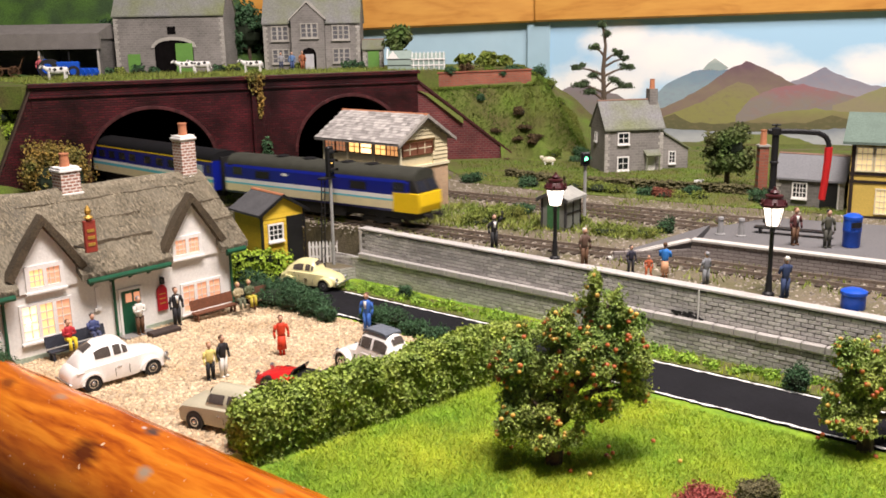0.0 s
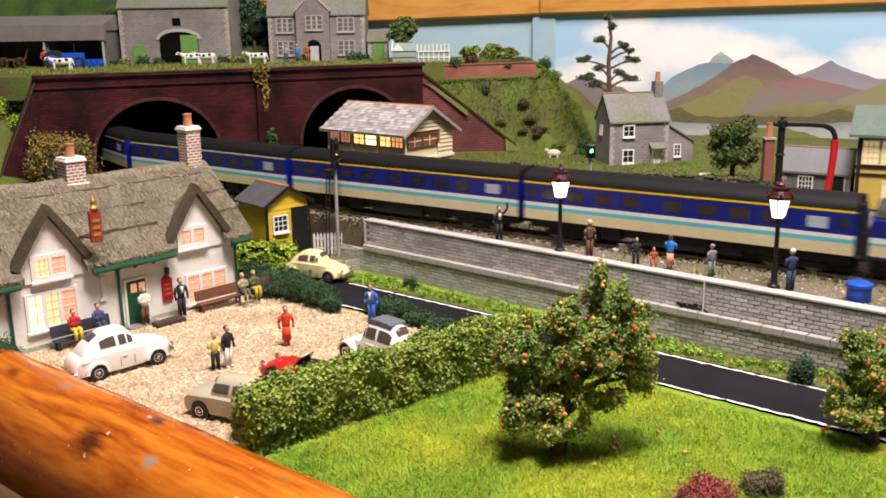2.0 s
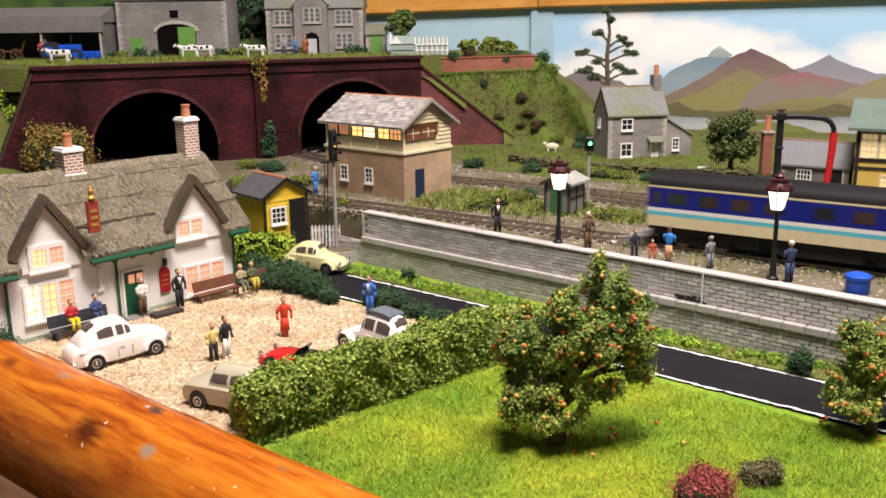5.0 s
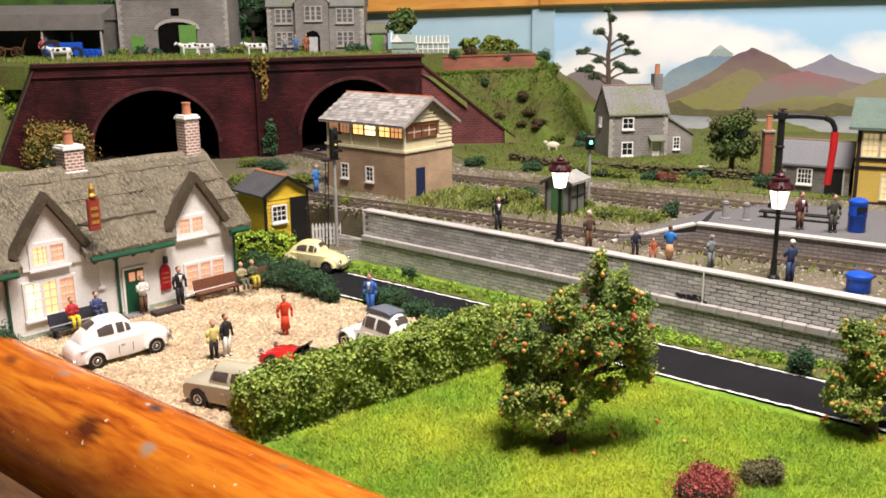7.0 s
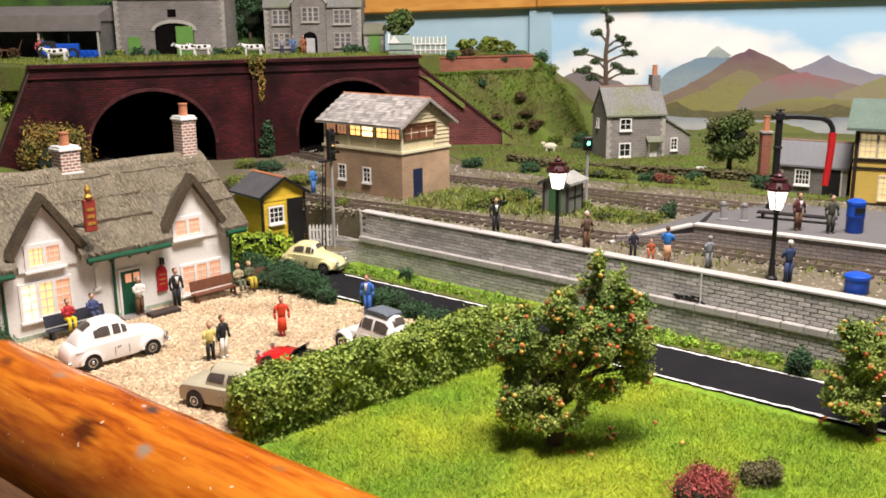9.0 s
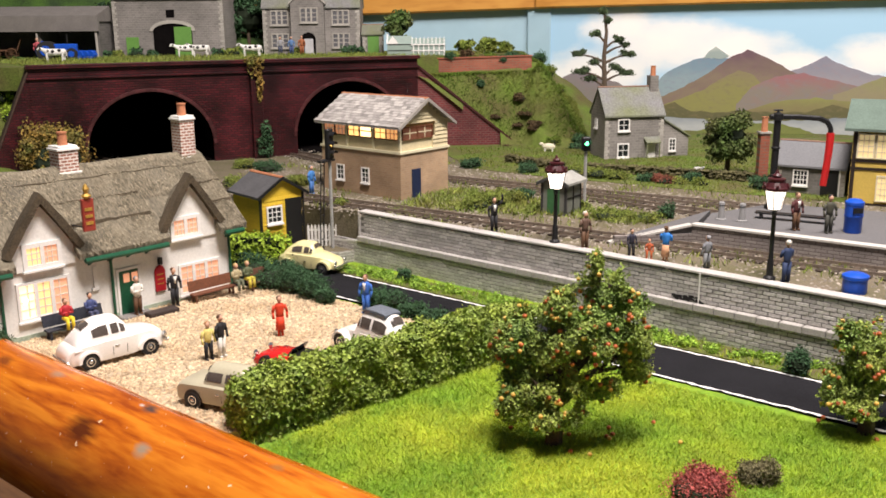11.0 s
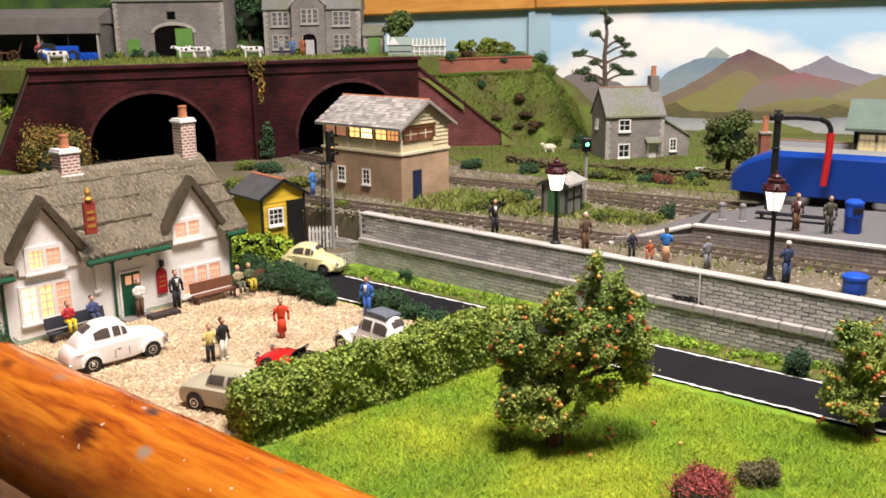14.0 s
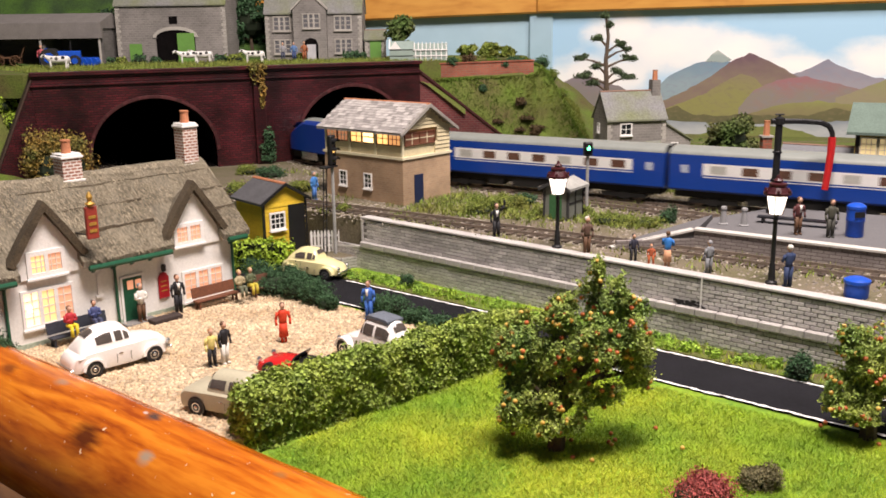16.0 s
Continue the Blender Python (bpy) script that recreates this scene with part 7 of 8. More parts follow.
lathe(bm, [(.3, 8.6), (.26, 9.5), (.3, 9.6)], 8, 5.85, 2.1)
part("chimney_pot", bm, TERRA, chm)
window(cot, 1.4, 1.9, 3.4, 4.2, 2, 2, GLASS_DARK, 0, .08, bar=WHITE, m=cm(0, 4.2, 0, -90))

# grey outbuilding and the timbered yellow building beyond the platform
YELW = mat("yellow_infill", (0.62, 0.45, 0.1), .7, var=.1, scale=.5)
TIMBER = mat("dark_timber", (0.025, 0.016, 0.012), .6)
GREENROOF = mat("green_grey_roof", (0.12, 0.17, 0.14), .8, var=.15)
ob = gabled("outbuilding", cm(27.9, 76.3, 3.3, -33), 5.4, 3.4, 2.5, 1.6, STONE_D, "low dark grey outbuilding with slate roof", category="shed", slates=mat("plain_grey_slate", (0.17, 0.175, 0.185), .8, var=.12, scale=.3, bump=.3))
window(ob, 1.5, 2.5, .9, 2.0, 4, 3, GLASS_DARK, -.02, .1, bar=WHITE)
# Solid black panel: the opening's inner shade is put into its colour.
bm = bm_new()
box(bm, 3.6, -.06, 0, 4.9, 0, 2.2)
part("doorway", bm, BLACK, ob, "open doorway, inner shade as a black panel")
bm = bm_new()
rod(bm, (5.0, -.08, 0), (5.0, -.08, 2.4), .06, 6)
part("drainpipe", bm, WHITE, ob)
rb = thing("brick_chimney", cm(27.6, 79.5, 3.2), "red brick chimney behind the outbuilding", "chimney")
bm = bm_new()
box(bm, 0, 0, 0, .8, .8, 4.6)
part("chimney_shaft", bm, REDWALL, rb)
bm = bm_new()
box(bm, -.1, -.1, 4.6, .9, .9, 4.75)
part("cap", bm, QUOIN, rb)
bm = bm_new()
lathe(bm, [(.3, 4.75), (.25, 5.9), (.3, 6.0)], 8, .4, .4)
part("pot", bm, TERRA, rb)
tb = thing("timbered_building", cm(31.7, 71.0, 3.3, -28), "yellow timber-framed building with lattice windows", "building")
bm = bm_new()
box(bm, 0, 0, -.5, 12, 6, 6.0)
part("wall", bm, YELW, tb)
for sgn in (0, 1):
    bm = bm_new()
    y0 = -.7 if not sgn else 6.7
    prism(bm, [(y0, 5.75), (3, 7.7), (3, 7.9), (y0, 5.95)], -.6, 12.6, "x")
    part("roof", bm, GREENROOF, tb, "green-grey tiled roof")
for x in (0.05, 3.0, 6.0, 9.0):
    bm = bm_new()
    box(bm, x, -.08, -.3, x + .28, .02, 6)
    part("timber", bm, TIMBER, tb)
for z in (0, 2.75, 3.35, 5.7):
    bm = bm_new()
    box(bm, 0, -.075, z, 12, .02, z + .22)
    part("timber", bm, TIMBER, tb)
LATT = glow("lit_lattice_window", (1.0, 0.8, 0.4), .35, (0.75, 0.6, 0.3))
for x in (.45, 1.75, 3.5, 4.9, 6.5, 7.8):
    window(tb, x, x + 1.05, 3.75, 5.45, 3, 4, LATT, -.06, .1, bar=CREAM, fr=CREAM, sill=False)
for x in (2.0, 4.8, 7.4):
    window(tb, x, x + .85, .5, 2.3, 3, 4, LATT, -.06, .1, bar=CREAM, fr=CREAM, sill=False)

# ---- farm on the hilltop ----
barn = gabled("barn", cm(-38.9, 115.8, HILLTOP, 0), 13.2, 7, 7.0, 4.2, STONE, "large grey stone barn with a tall arched doorway", category="barn")
# A flat black panel paints the shade inside the barn's open arch.
bm = bm_new()
prism(bm, [(4.7, 0), (9.4, 0), (9.4, 3.0)] + [(7.05 + 2.35 * math.cos(math.pi * i / 10), 3.0 + .9 * math.sin(math.pi * i / 10)) for i in range(1, 10)] + [(4.7, 3.0)], -.03, .1, "y")
part("doorway", bm, SOOT_AND_SHADE, barn, "arched barn doorway, inner shade painted black")
bm = bm_new()
for i in range(9):
    a0, a1 = math.pi * i / 9, math.pi * (i + 1) / 9
    prism(bm, [(7.05 + 2.35 * math.cos(a0), 3 + .9 * math.sin(a0)), (7.05 + 2.75 * math.cos(a0), 3 + 1.3 * math.sin(a0)), (7.05 + 2.75 * math.cos(a1), 3 + 1.3 * math.sin(a1)), (7.05 + 2.35 * math.cos(a1), 3 + .9 * math.sin(a1))], -.12, 0, "y")
part("arch_stones", bm, QUOIN, barn)
LGREEN = mat("light_green_door", (0.13, 0.3, 0.06), .6, var=.1)
bm = bm_new()
box(bm, 7.3, -.3, 0, 9.35, -.15, 3.5)
part("door", bm, LGREEN, barn, "light green open barn door")
bm = bm_new()
box(bm, 1.4, -.08, 0, 2.9, 0, 2.3)
part("door", bm, LGREEN, barn, "small light green door")
# The hole is a black patch: its inside shade is painted on.
bm = bm_new()
box(bm, 6.4, -.04, 4.6, 7.4, .05, 5.5)
part("pitching_hole", bm, SOOT_AND_SHADE, barn)
cart = thing("cart_shed", cm(-54.5, 112.0, HILLTOP, 0), "open-fronted grey cart shed with posts", "shed")
bm = bm_new()
box(bm, 0, 5.5, -.2, 15, 5.8, 4.2)
for x in (0, 7.9, 14.7):
    box(bm, x, .3, -.2, x + .3, 5.6, 4.2)
part("wall", bm, STONE_D, cart)
bm = bm_new()
prism(bm, [(-.5, 3.1), (-.5, 4.9), (4.0, 6.0), (6.2, 5.0), (6.2, 4.2), (0.2, 4.2), (0, 3.1)], -.3, 15.2, "x")
part("roof", bm, mat("grey_shed_roof", (0.2, 0.185, 0.17), .85, var=.15), cart)
for x in (.1, 7.9, 14.8):
    bm = bm_new()
    rod(bm, (x, -.2, -.2), (x, -.2, 3.2), .14, 6)
    part("post", bm, QUOIN, cart)
fh = gabled("farmhouse", cm(-21.6, 119.6, HILLTOP, 0), 12.0, 6.0, 5.9, 4.2, STONE, "grey stone farmhouse with gabled porch bay")
bm = bm_new()
prism(bm, [(3.6, -.4), (7.7, -.4), (7.7, 6.1), (5.65, 8.0), (3.6, 6.1)], -1.0, 3, "y")
bay = part("bay", bm, STONE, fh, "projecting gabled stone bay")
bm = bm_new()
prism(bm, [(3.4, 6.0), (5.65, 8.1), (7.9, 6.0), (7.9, 6.2), (5.65, 8.35), (3.4, 6.2)], -1.15, 3, "y")
part("coping", bm, QUOIN, bay)
# Black panel for the porch opening, with its inner shade as colour.
bm = bm_new()
prism(bm, [(4.8, 0), (6.6, 0), (6.6, 2.0), (6.3, 2.5), (5.7, 2.7), (5.1, 2.5), (4.8, 2.0)], -1.06, -.95, "y")
part("doorway", bm, SOOT_AND_SHADE, fh, "arched doorway, inner shade painted black")
bm = bm_new()
box(bm, 5.2, -1.1, 0, 6.3, -1.05, 1.9)
part("door", bm, mat("grey_white_door", (0.5, 0.5, 0.52), .6), fh)
for x0, z0, y in ((1.1, 3.7, 0), (1.1, .9, 0), (8.7, 3.7, 0), (8.7, .9, 0), (4.9, 4.0, -1.0)):
    window(fh, x0, x0 + 1.9, z0, z0 + 1.5, 3, 3, mat("grey_lead_glass", (0.12, 0.12, 0.13), .3, var=.1), y - .02, .16, bar=QUOIN, fr=QUOIN, lights=3)
annex = gabled("farm_annex", cm(-9.2, 119.0, HILLTOP, 0), 2.4, 3.6, 2.4, 1.0, STONE, "small stone annex with green door", category="shed")
bm = bm_new()
box(bm, .6, -.08, 0, 2.0, 0, 2.2)
part("door", bm, LGREEN, annex, "light green door")

# ---- greenhouse ----
ghs = thing("greenhouse", cm(-5.9, 111.8, HILLTOP - .15, 0), "small white-framed greenhouse above the tunnel wall", "greenhouse")
GGLASS = mat("greenhouse_glass", (0.3, 0.38, 0.34), .15, var=.1, bump=0, spec=.6)
bm = bm_new()
prism(bm, [(0, 0), (0, 1.5), (1.5, 2.4), (3.0, 1.5), (3.0, 0)], .1, 2.9, "x")
for nm in ("glazing",):
    part(nm, bm, GGLASS, ghs, m=cm(0, 0, 0, 0))
bm = bm_new()
box(bm, 2.9, .1, 0, 6.9, 2.9, 1.3)
prism(bm, [(0, 1.3), (1.5, 2.1), (3, 1.3)], 2.9, 6.9, "x")
part("glazing", bm, GGLASS, ghs)
bm = bm_new()
for i in range(12):
    x = .1 + i * .6
    box(bm, x, .02, 0, x + .12, .1, 1.5 if x < 2.9 else 1.35)
for z in (0, .65, 1.35):
    box(bm, .1, .0, z, 6.9, .08, z + .12)
prism(bm, [(0, 1.5), (1.5, 2.45), (3, 1.5), (3, 1.65), (1.5, 2.62), (0, 1.65)], 0, .15, "x")
prism(bm, [(.05, 1.5), (1.45, 1.5), (.75, 2.4)], -.05, .02, "y")
part("white_frame", bm, WHITE, ghs, "white painted glazing frame")
for i in range(9):
    bm = bm_new()
    x = 2.95 + i * .47
    prism(bm, [(-.12, 1.3), (1.5, 2.17), (1.5, 2.24), (-.12, 1.37)], x, x + .08, "x")
    part("glazing_bar", bm, WHITE, ghs)

# ---- walls on the hill ----
bm = bm_new()
box(bm, 0, 0, -1.2, 12.2, .5, 2.1)
box(bm, -.1, -.1, 2.1, 12.3, .6, 2.25)
solid("garden_wall", bm, REDWALL, "red brick garden wall along the hilltop", "wall", cm(-1.2, 109.9, 10.9, 1, 0, -1.2), kind="structure")
bm = bm_new()
box(bm, -14, 0, 0, 0, .5, 3.0)
solid("garden_wall", bm, REDWALL, "red brick wall on the western bank", "wall", cm(-42.0, 95.5, 9.4, 20), kind="structure")
DRY = mat("dry_stone", (0.11, 0.1, 0.045), .95, var=.35, fine=7, island=.3, bump=.6)
rk = []
gg = random.Random(9)
for i in range(900):
    f = gg.random()
    x0, y0 = (14.2 + 13.8 * f, 87.4 - 6.6 * f)
    rk.append((x0 + gg.uniform(-.25, .25), y0 + gg.uniform(-.25, .25), DECK + gg.uniform(-.1, .85)))
scatter_rocks("dry_stone_wall", rk, .3, DRY, 4, "mossy dry stone wall before the cottage", "wall")
rk = []
for i in range(500):
    f = gg.random()
    rk.append((7.0 + 5.0 * f + gg.uniform(-.25, .25), 94.5 - 6.5 * f + gg.uniform(-.25, .25), DECK + gg.uniform(-.1, .8)))
scatter_rocks("dry_stone_wall", rk, .3, DRY, 5, "mossy dry stone wall at the hill's foot", "wall")
gp = fill([(-3, 72), (2.5, 68.6), (8, 67.5), (13.5, 64), (16.5, 64.5), (13, 69), (8, 74), (2, 79.5), (-1, 77)], 9000, 60)
blades("lineside_grass", np.c_[gp, np.full(len(gp), DECK - .03)], .45, LEAF_FAR, 61, "rough grass between the running lines", lean=.6, w=.07)
dp = fill([(-14, 74), (-6, 69.5), (26, 42), (75, 36), (50, 60), (28, 78), (10, 90), (-6, 100), (-20, 92)], 34000, 55)
keepd = np.array([noise.noise(Vector((p[0] * .25, p[1] * .25, 3))) for p in dp])
scatter_rocks("loose_stones", np.c_[dp, np.full(len(dp), DECK)][keepd < 0.12], .13, BALLAST, 56, "loose stones beside the tracks", "stones")
blades("weed_grass", np.c_[dp, np.full(len(dp), DECK - .03)][keepd > 0.1], .42, LEAF_FAR, 57, "rough weeds between the tracks", w=.06)
cp = fill([(12, 92), (30, 80), (40, 84), (30, 112), (14, 104)], 16000, 58)
blades("meadow_grass", [(x, y, max(slope_z(x, y), DECK) - .03) for x, y in cp], .22, LEAF_HILL, 59, "green meadow before the cottage", w=.05)

# ---- cars ----
def loft(bm, rows):
    """Rows of equal rings of points, skinned and closed at both ends."""
    prev = None
    first = None
    for ring in rows:
        vs = [bm.verts.new(p) for p in ring]
        if prev:
            n = len(vs)
            for k in range(n):
                bm.faces.new((prev[k], vs[k], vs[(k + 1) % n], prev[(k + 1) % n]))
        else:
            first = vs
        prev = vs
    bm.faces.new(first[::-1])
    bm.faces.new(prev)


def body_ring(x, w, z0, z1, r=.25):
    return [(x, -w * .92, z0), (x, -w, z0 + (z1 - z0) * .35), (x, -w * .97, z1 - r * .55), (x, -w * .78, z1), (x, 0, z1 + .03), (x, w * .78, z1), (x, w * .97, z1 - r * .55), (x, w, z0 + (z1 - z0) * .35), (x, w * .92, z0)]


def car(name, m, paint, label, L, W, belt, roofz, cab, profile, wheelx, wr=.42, roofpaint=None, fenders=False, open_top=False, trim=CHROME, lamps=True):
    """profile: (x fraction, top z, half-width fraction) from tail (-) to nose (+); cab: x of tail-base, tail-top, nose-top, nose-base."""
    e = thing(name, m, label, "car", "parked cars")
    bm = bm_new()
    loft(bm, [body_ring(x * L / 2, W / 2 * k, .3, z) for x, z, k in profile])
    part("body", bm, paint, e, smooth=True)
    if not open_top:
        a, b, c, d = [v * L / 2 for v in cab]
        w0, zb = W / 2 * .89, belt - .3

        def rise(x):
            u = 1.0
            if x < b:
                u = max(0.0, (x - a) / (b - a))
            elif x > c:
                u = max(0.0, (d - x) / (d - c))
            u = u ** .72
            return max(.02, (roofz - zb) * (u * (1.6 - .6 * u) if u < 1 else 1.0) + .05 * math.sin(math.pi * (x - a) / (d - a)))

        def skin(x, z, s, out=0.0):
            """The cabin's side at height z; s: -1 or 1."""
            f = min(.999, max(0.0, (z - zb) / rise(x)))
            return (x, s * (w0 * (1 - f ** 2.15) ** (1 / 2.3) * (.92 + .08 * (1 - f)) + out), z)
        bm = bm_new()
        rows = []
        for i in range(17):
            x = a + (d - a) * i / 16
            h = rise(x)
            fs = (0, .3, .55, .75, .88, .96)
            rows.append([skin(x, zb + h * f, -1) for f in fs] + [(x, 0, zb + h)] + [skin(x, zb + h * f, 1) for f in fs[::-1]])
        loft(bm, rows)
        part("cabin", bm, paint, e, smooth=True)
        if roofpaint:
            bm = bm_new()
            loft(bm, [[(x, -w0 * .62, zb + rise(x) - .1), (x, -w0 * .6, zb + rise(x) + .03), (x, 0, zb + rise(x) + .06), (x, w0 * .6, zb + rise(x) + .03), (x, w0 * .62, zb + rise(x) - .1)] for x in [b - .1 + (c - b + .2) * i / 8 for i in range(9)]])
            part("roof_cloth", bm, roofpaint, e, "grey fabric roof", smooth=True)

        def sheet(nm, grid):
            bm = bm_new()
            prev = None
            for line in grid:
                vs = [bm.verts.new(p) for p in line]
                if prev:
                    for k in range(len(vs) - 1):
                        bm.faces.new((prev[k], vs[k], vs[k + 1], prev[k + 1]))
                prev = vs
            part(nm, bm, CARGLASS, e, smooth=True)
        mid = (b + c) / 2
        for s in (-1, 1):
            for x0, x1 in ((a + (b - a) * .66, mid - .12), (mid + .06, c + (d - c) * .02), (c + (d - c) * .12, c + (d - c) * .42)):
                lines = []
                for i in range(9):
                    x = x0 + (x1 - x0) * i / 8
                    zt = zb + rise(x) * .74
                    zl = min(belt + .32 * (roofz - belt - .3), zt - .02)
                    lines.append([skin(x, zl + (zt - zl) * q / 4, s, .02) for q in range(5)])
                sheet("side_window", lines)
        for x0, x1, nm, o in ((a, b, "rear_window", -1), (d, c, "windscreen", 1)):
            lines = []
            for i in range(6):
                x = x0 + (x1 - x0) * (.42 + .3 * i / 5)
                z = zb + rise(x)
                lines.append([(x + o * .035, w0 * .42 * q / 3, z + .02 - .05 * abs(q / 3) ** 2) for q in (-3, -2, -1, 0, 1, 2, 3)])
            sheet(nm, lines)
    for x in wheelx:
        for s in (-1, 1):
            bm = bm_new()
            rod(bm, (x, s * (W / 2 - .28), wr), (x, s * (W / 2 + .03), wr), wr, 16)
            t = part("wheel", bm, RUBBER, e, "black tyre", bevel=.04)
            bm = bm_new()
            rod(bm, (x, s * (W / 2 + .02), wr), (x, s * (W / 2 + .05), wr), wr * .6, 14)
            part("rim", bm, trim, t)
            bm = bm_new()
            rod(bm, (x, s * (W / 2 + .04), wr), (x, s * (W / 2 + .06), wr), wr * .45, 14)
            part("rim_well", bm, RUBBER, t, "dark ring inside the rim")
            bm = bm_new()
            ball(bm, (x, s * (W / 2 + .06), wr), wr * .27, .04, wr * .27, 8, 4)
            part("hub_cap", bm, trim, t)
            # black disc paints the shaded gap between tyre and bodywork
            bm = bm_new()
            rod(bm, (x, s * (W / 2 - .3), wr + .04), (x, s * (W / 2 + .012), wr + .04), wr + .09, 18)
            part("wheel_arch", bm, BLACK, e, "black disc painting the shaded gap round the wheel")
            if fenders:
                bm = bm_new()
                loft(bm, [[(x + (wr + .2) * math.cos(q), s * (W / 2 - .35), wr + (wr + .2) * math.sin(q)), (x + (wr + .2) * math.cos(q), s * (W / 2 + .08), wr + (wr + .14) * math.sin(q)), (x + (wr + .05) * math.cos(q), s * (W / 2 + .08), wr + (wr + .05) * math.sin(q)), (x + (wr + .05) * math.cos(q), s * (W / 2 - .35), wr + (wr + .05) * math.sin(q))] for q in [math.pi * i / 9 for i in range(10)]])
                part("fender", bm, paint, e, smooth=True)
    for s in (-1, 1):
        mid = (cab[1] + cab[2]) / 2 * L / 2
        for x in (mid - .02, cab[2] * L / 2 + .32):
            bm = bm_new()
            box(bm, x - .008, s * W / 2 - .03, .5, x + .008, s * W / 2 + .004, belt - .4)
            part("door_seam", bm, SEAM, e)
        bm = bm_new()
        box(bm, mid + .1, s * W / 2 - .03, belt - .42, mid + .32, s * W / 2 + .03, belt - .37)
        part("door_handle", bm, trim, e)
        bm = bm_new()
        x = s * (L / 2 + .02)
        box(bm, x - .08, -W / 2 * .85, .48, x + .08, W / 2 * .85, .62)
        part("bumper", bm, trim, e, bevel=.03)
    if lamps:
        for s in (-1, 1):
            bm = bm_new()
            ball(bm, (L / 2 - .05, s * W * .33, .85), .12, .17, .17)
            part("headlight", bm, CHROME, e)
    return e


SEAM = mat("door_gap", (0.2, 0.18, 0.15), .8)
CARGLASS = mat("car_window_glass", (0.09, 0.075, 0.065), .12, var=.15, bump=0, spec=.6)
P_WHITE = mat("white_car_paint", (0.86, 0.84, 0.8), .25, var=.04, bump=0, spec=.5)
P_CREAM = mat("pale_yellow_car_paint", (0.74, 0.68, 0.36), .25, var=.04, bump=0, spec=.5)
P_BEIGE = mat("olive_beige_car_paint", (0.46, 0.43, 0.31), .28, var=.05, bump=0, spec=.5)
P_RED = mat("red_car_paint", (0.55, 0.015, 0.015), .25, var=.05, bump=0, spec=.5)
GREYCLOTH = mat("grey_car_cloth", (0.12, 0.14, 0.17), .8)

car("saloon_car", cm(-17.65, 47.7, 0, 43.5), P_WHITE, "white rounded nineteen-fifties saloon on the gravel", 5.5, 2.25, 1.38, 2.42, (-.86, -.3, .02, .36),
    [(-1, .72, .6), (-.97, 1.0, .72), (-.88, 1.24, .82), (-.72, 1.36, .9), (-.45, 1.42, .98), (-.1, 1.46, 1), (.25, 1.44, .98), (.45, 1.42, .84), (.7, 1.36, .72), (.88, 1.22, .62), (.97, 1.0, .52), (1, .7, .46)], (-1.66, 1.66), .43, None, True)
car("beetle_car", cm(-9.4, 66.6, -.3, -24), P_CREAM, "pale yellow beetle-shaped car on the lane", 5.0, 2.0, 1.25, 2.12, (-.85, -.25, .12, .36),
    [(-1, .6, .6), (-.9, 1.05, .75), (-.6, 1.4, .9), (-.2, 1.4, .95), (.3, 1.35, .95), (.5, 1.28, .82), (.75, 1.12, .74), (.93, .85, .62), (1, .6, .5)], (-1.5, 1.5), .42, None, True)
car("family_saloon", cm(-9.8, 41.0, 0, 155), P_BEIGE, "beige angular saloon half hidden by the hedge", 4.8, 2.0, 1.25, 2.05, (-.62, -.46, .3, .44),
    [(-1, 1.05, .9), (-.95, 1.2, .96), (-.5, 1.28, 1), (.3, 1.28, 1), (.9, 1.22, .97), (1, 1.05, .93)], (-1.45, 1.45), .4)
car("vintage_car", cm(-3.55, 47.75, 0, 134), P_WHITE, "white vintage car with grey fabric roof", 4.9, 2.0, 1.4, 2.6, (-.98, -.62, .05, .3),
    [(-1, .8, .7), (-.95, 1.3, .82), (-.6, 1.5, .92), (0, 1.5, .92), (.3, 1.45, .8), (.75, 1.2, .6), (.98, .95, .45)], (-1.5, 1.65), .5, GREYCLOTH, True)
sp = car("sports_car", cm(-7.25, 45.3, 0, 152), P_RED, "low red open sports car with black interior", 4.6, 1.85, .95, 1.4, (-.5, -.3, .1, .25),
         [(-1, .75, .85), (-.9, .95, .95), (-.4, 1.0, 1), (.2, 1.0, 1), (.85, .85, .95), (1, .65, .85)], (-1.35, 1.4), .38, open_top=True)
bm = bm_new()
box(bm, -1.5, -.68, .98, .1, .68, 1.06)
part("cockpit", bm, BLACK, sp, "black open cockpit", bevel=.05)
bm = bm_new()
prism(bm, [(.1, 1.0), (.25, 1.0), (-.1, 1.42), (-.18, 1.42)], -.65, .65, "y")
part("windscreen", bm, GLASS_DARK, sp)
bm = bm_new()
box(bm, -1.7, -.7, 1.0, -1.2, .7, 1.28)
part("folded_hood", bm, BLACK, sp, bevel=.1)

# ---- painted model figures, each one plain mesh ----
SKIN = mat("painted_flesh", (0.55, 0.32, 0.22), .6, var=.05, bump=0)
COLLAR = mat("painted_white_shirt", (0.72, 0.7, 0.66), .6, var=.05, bump=0)
CLOTH = {}


def cloth(c):
    if c not in CLOTH:
        CLOTH[c] = mat("figure_paint_" + str(len(CLOTH)), c, .65, var=.12, fine=12, bump=.1)
    return CLOTH[c]


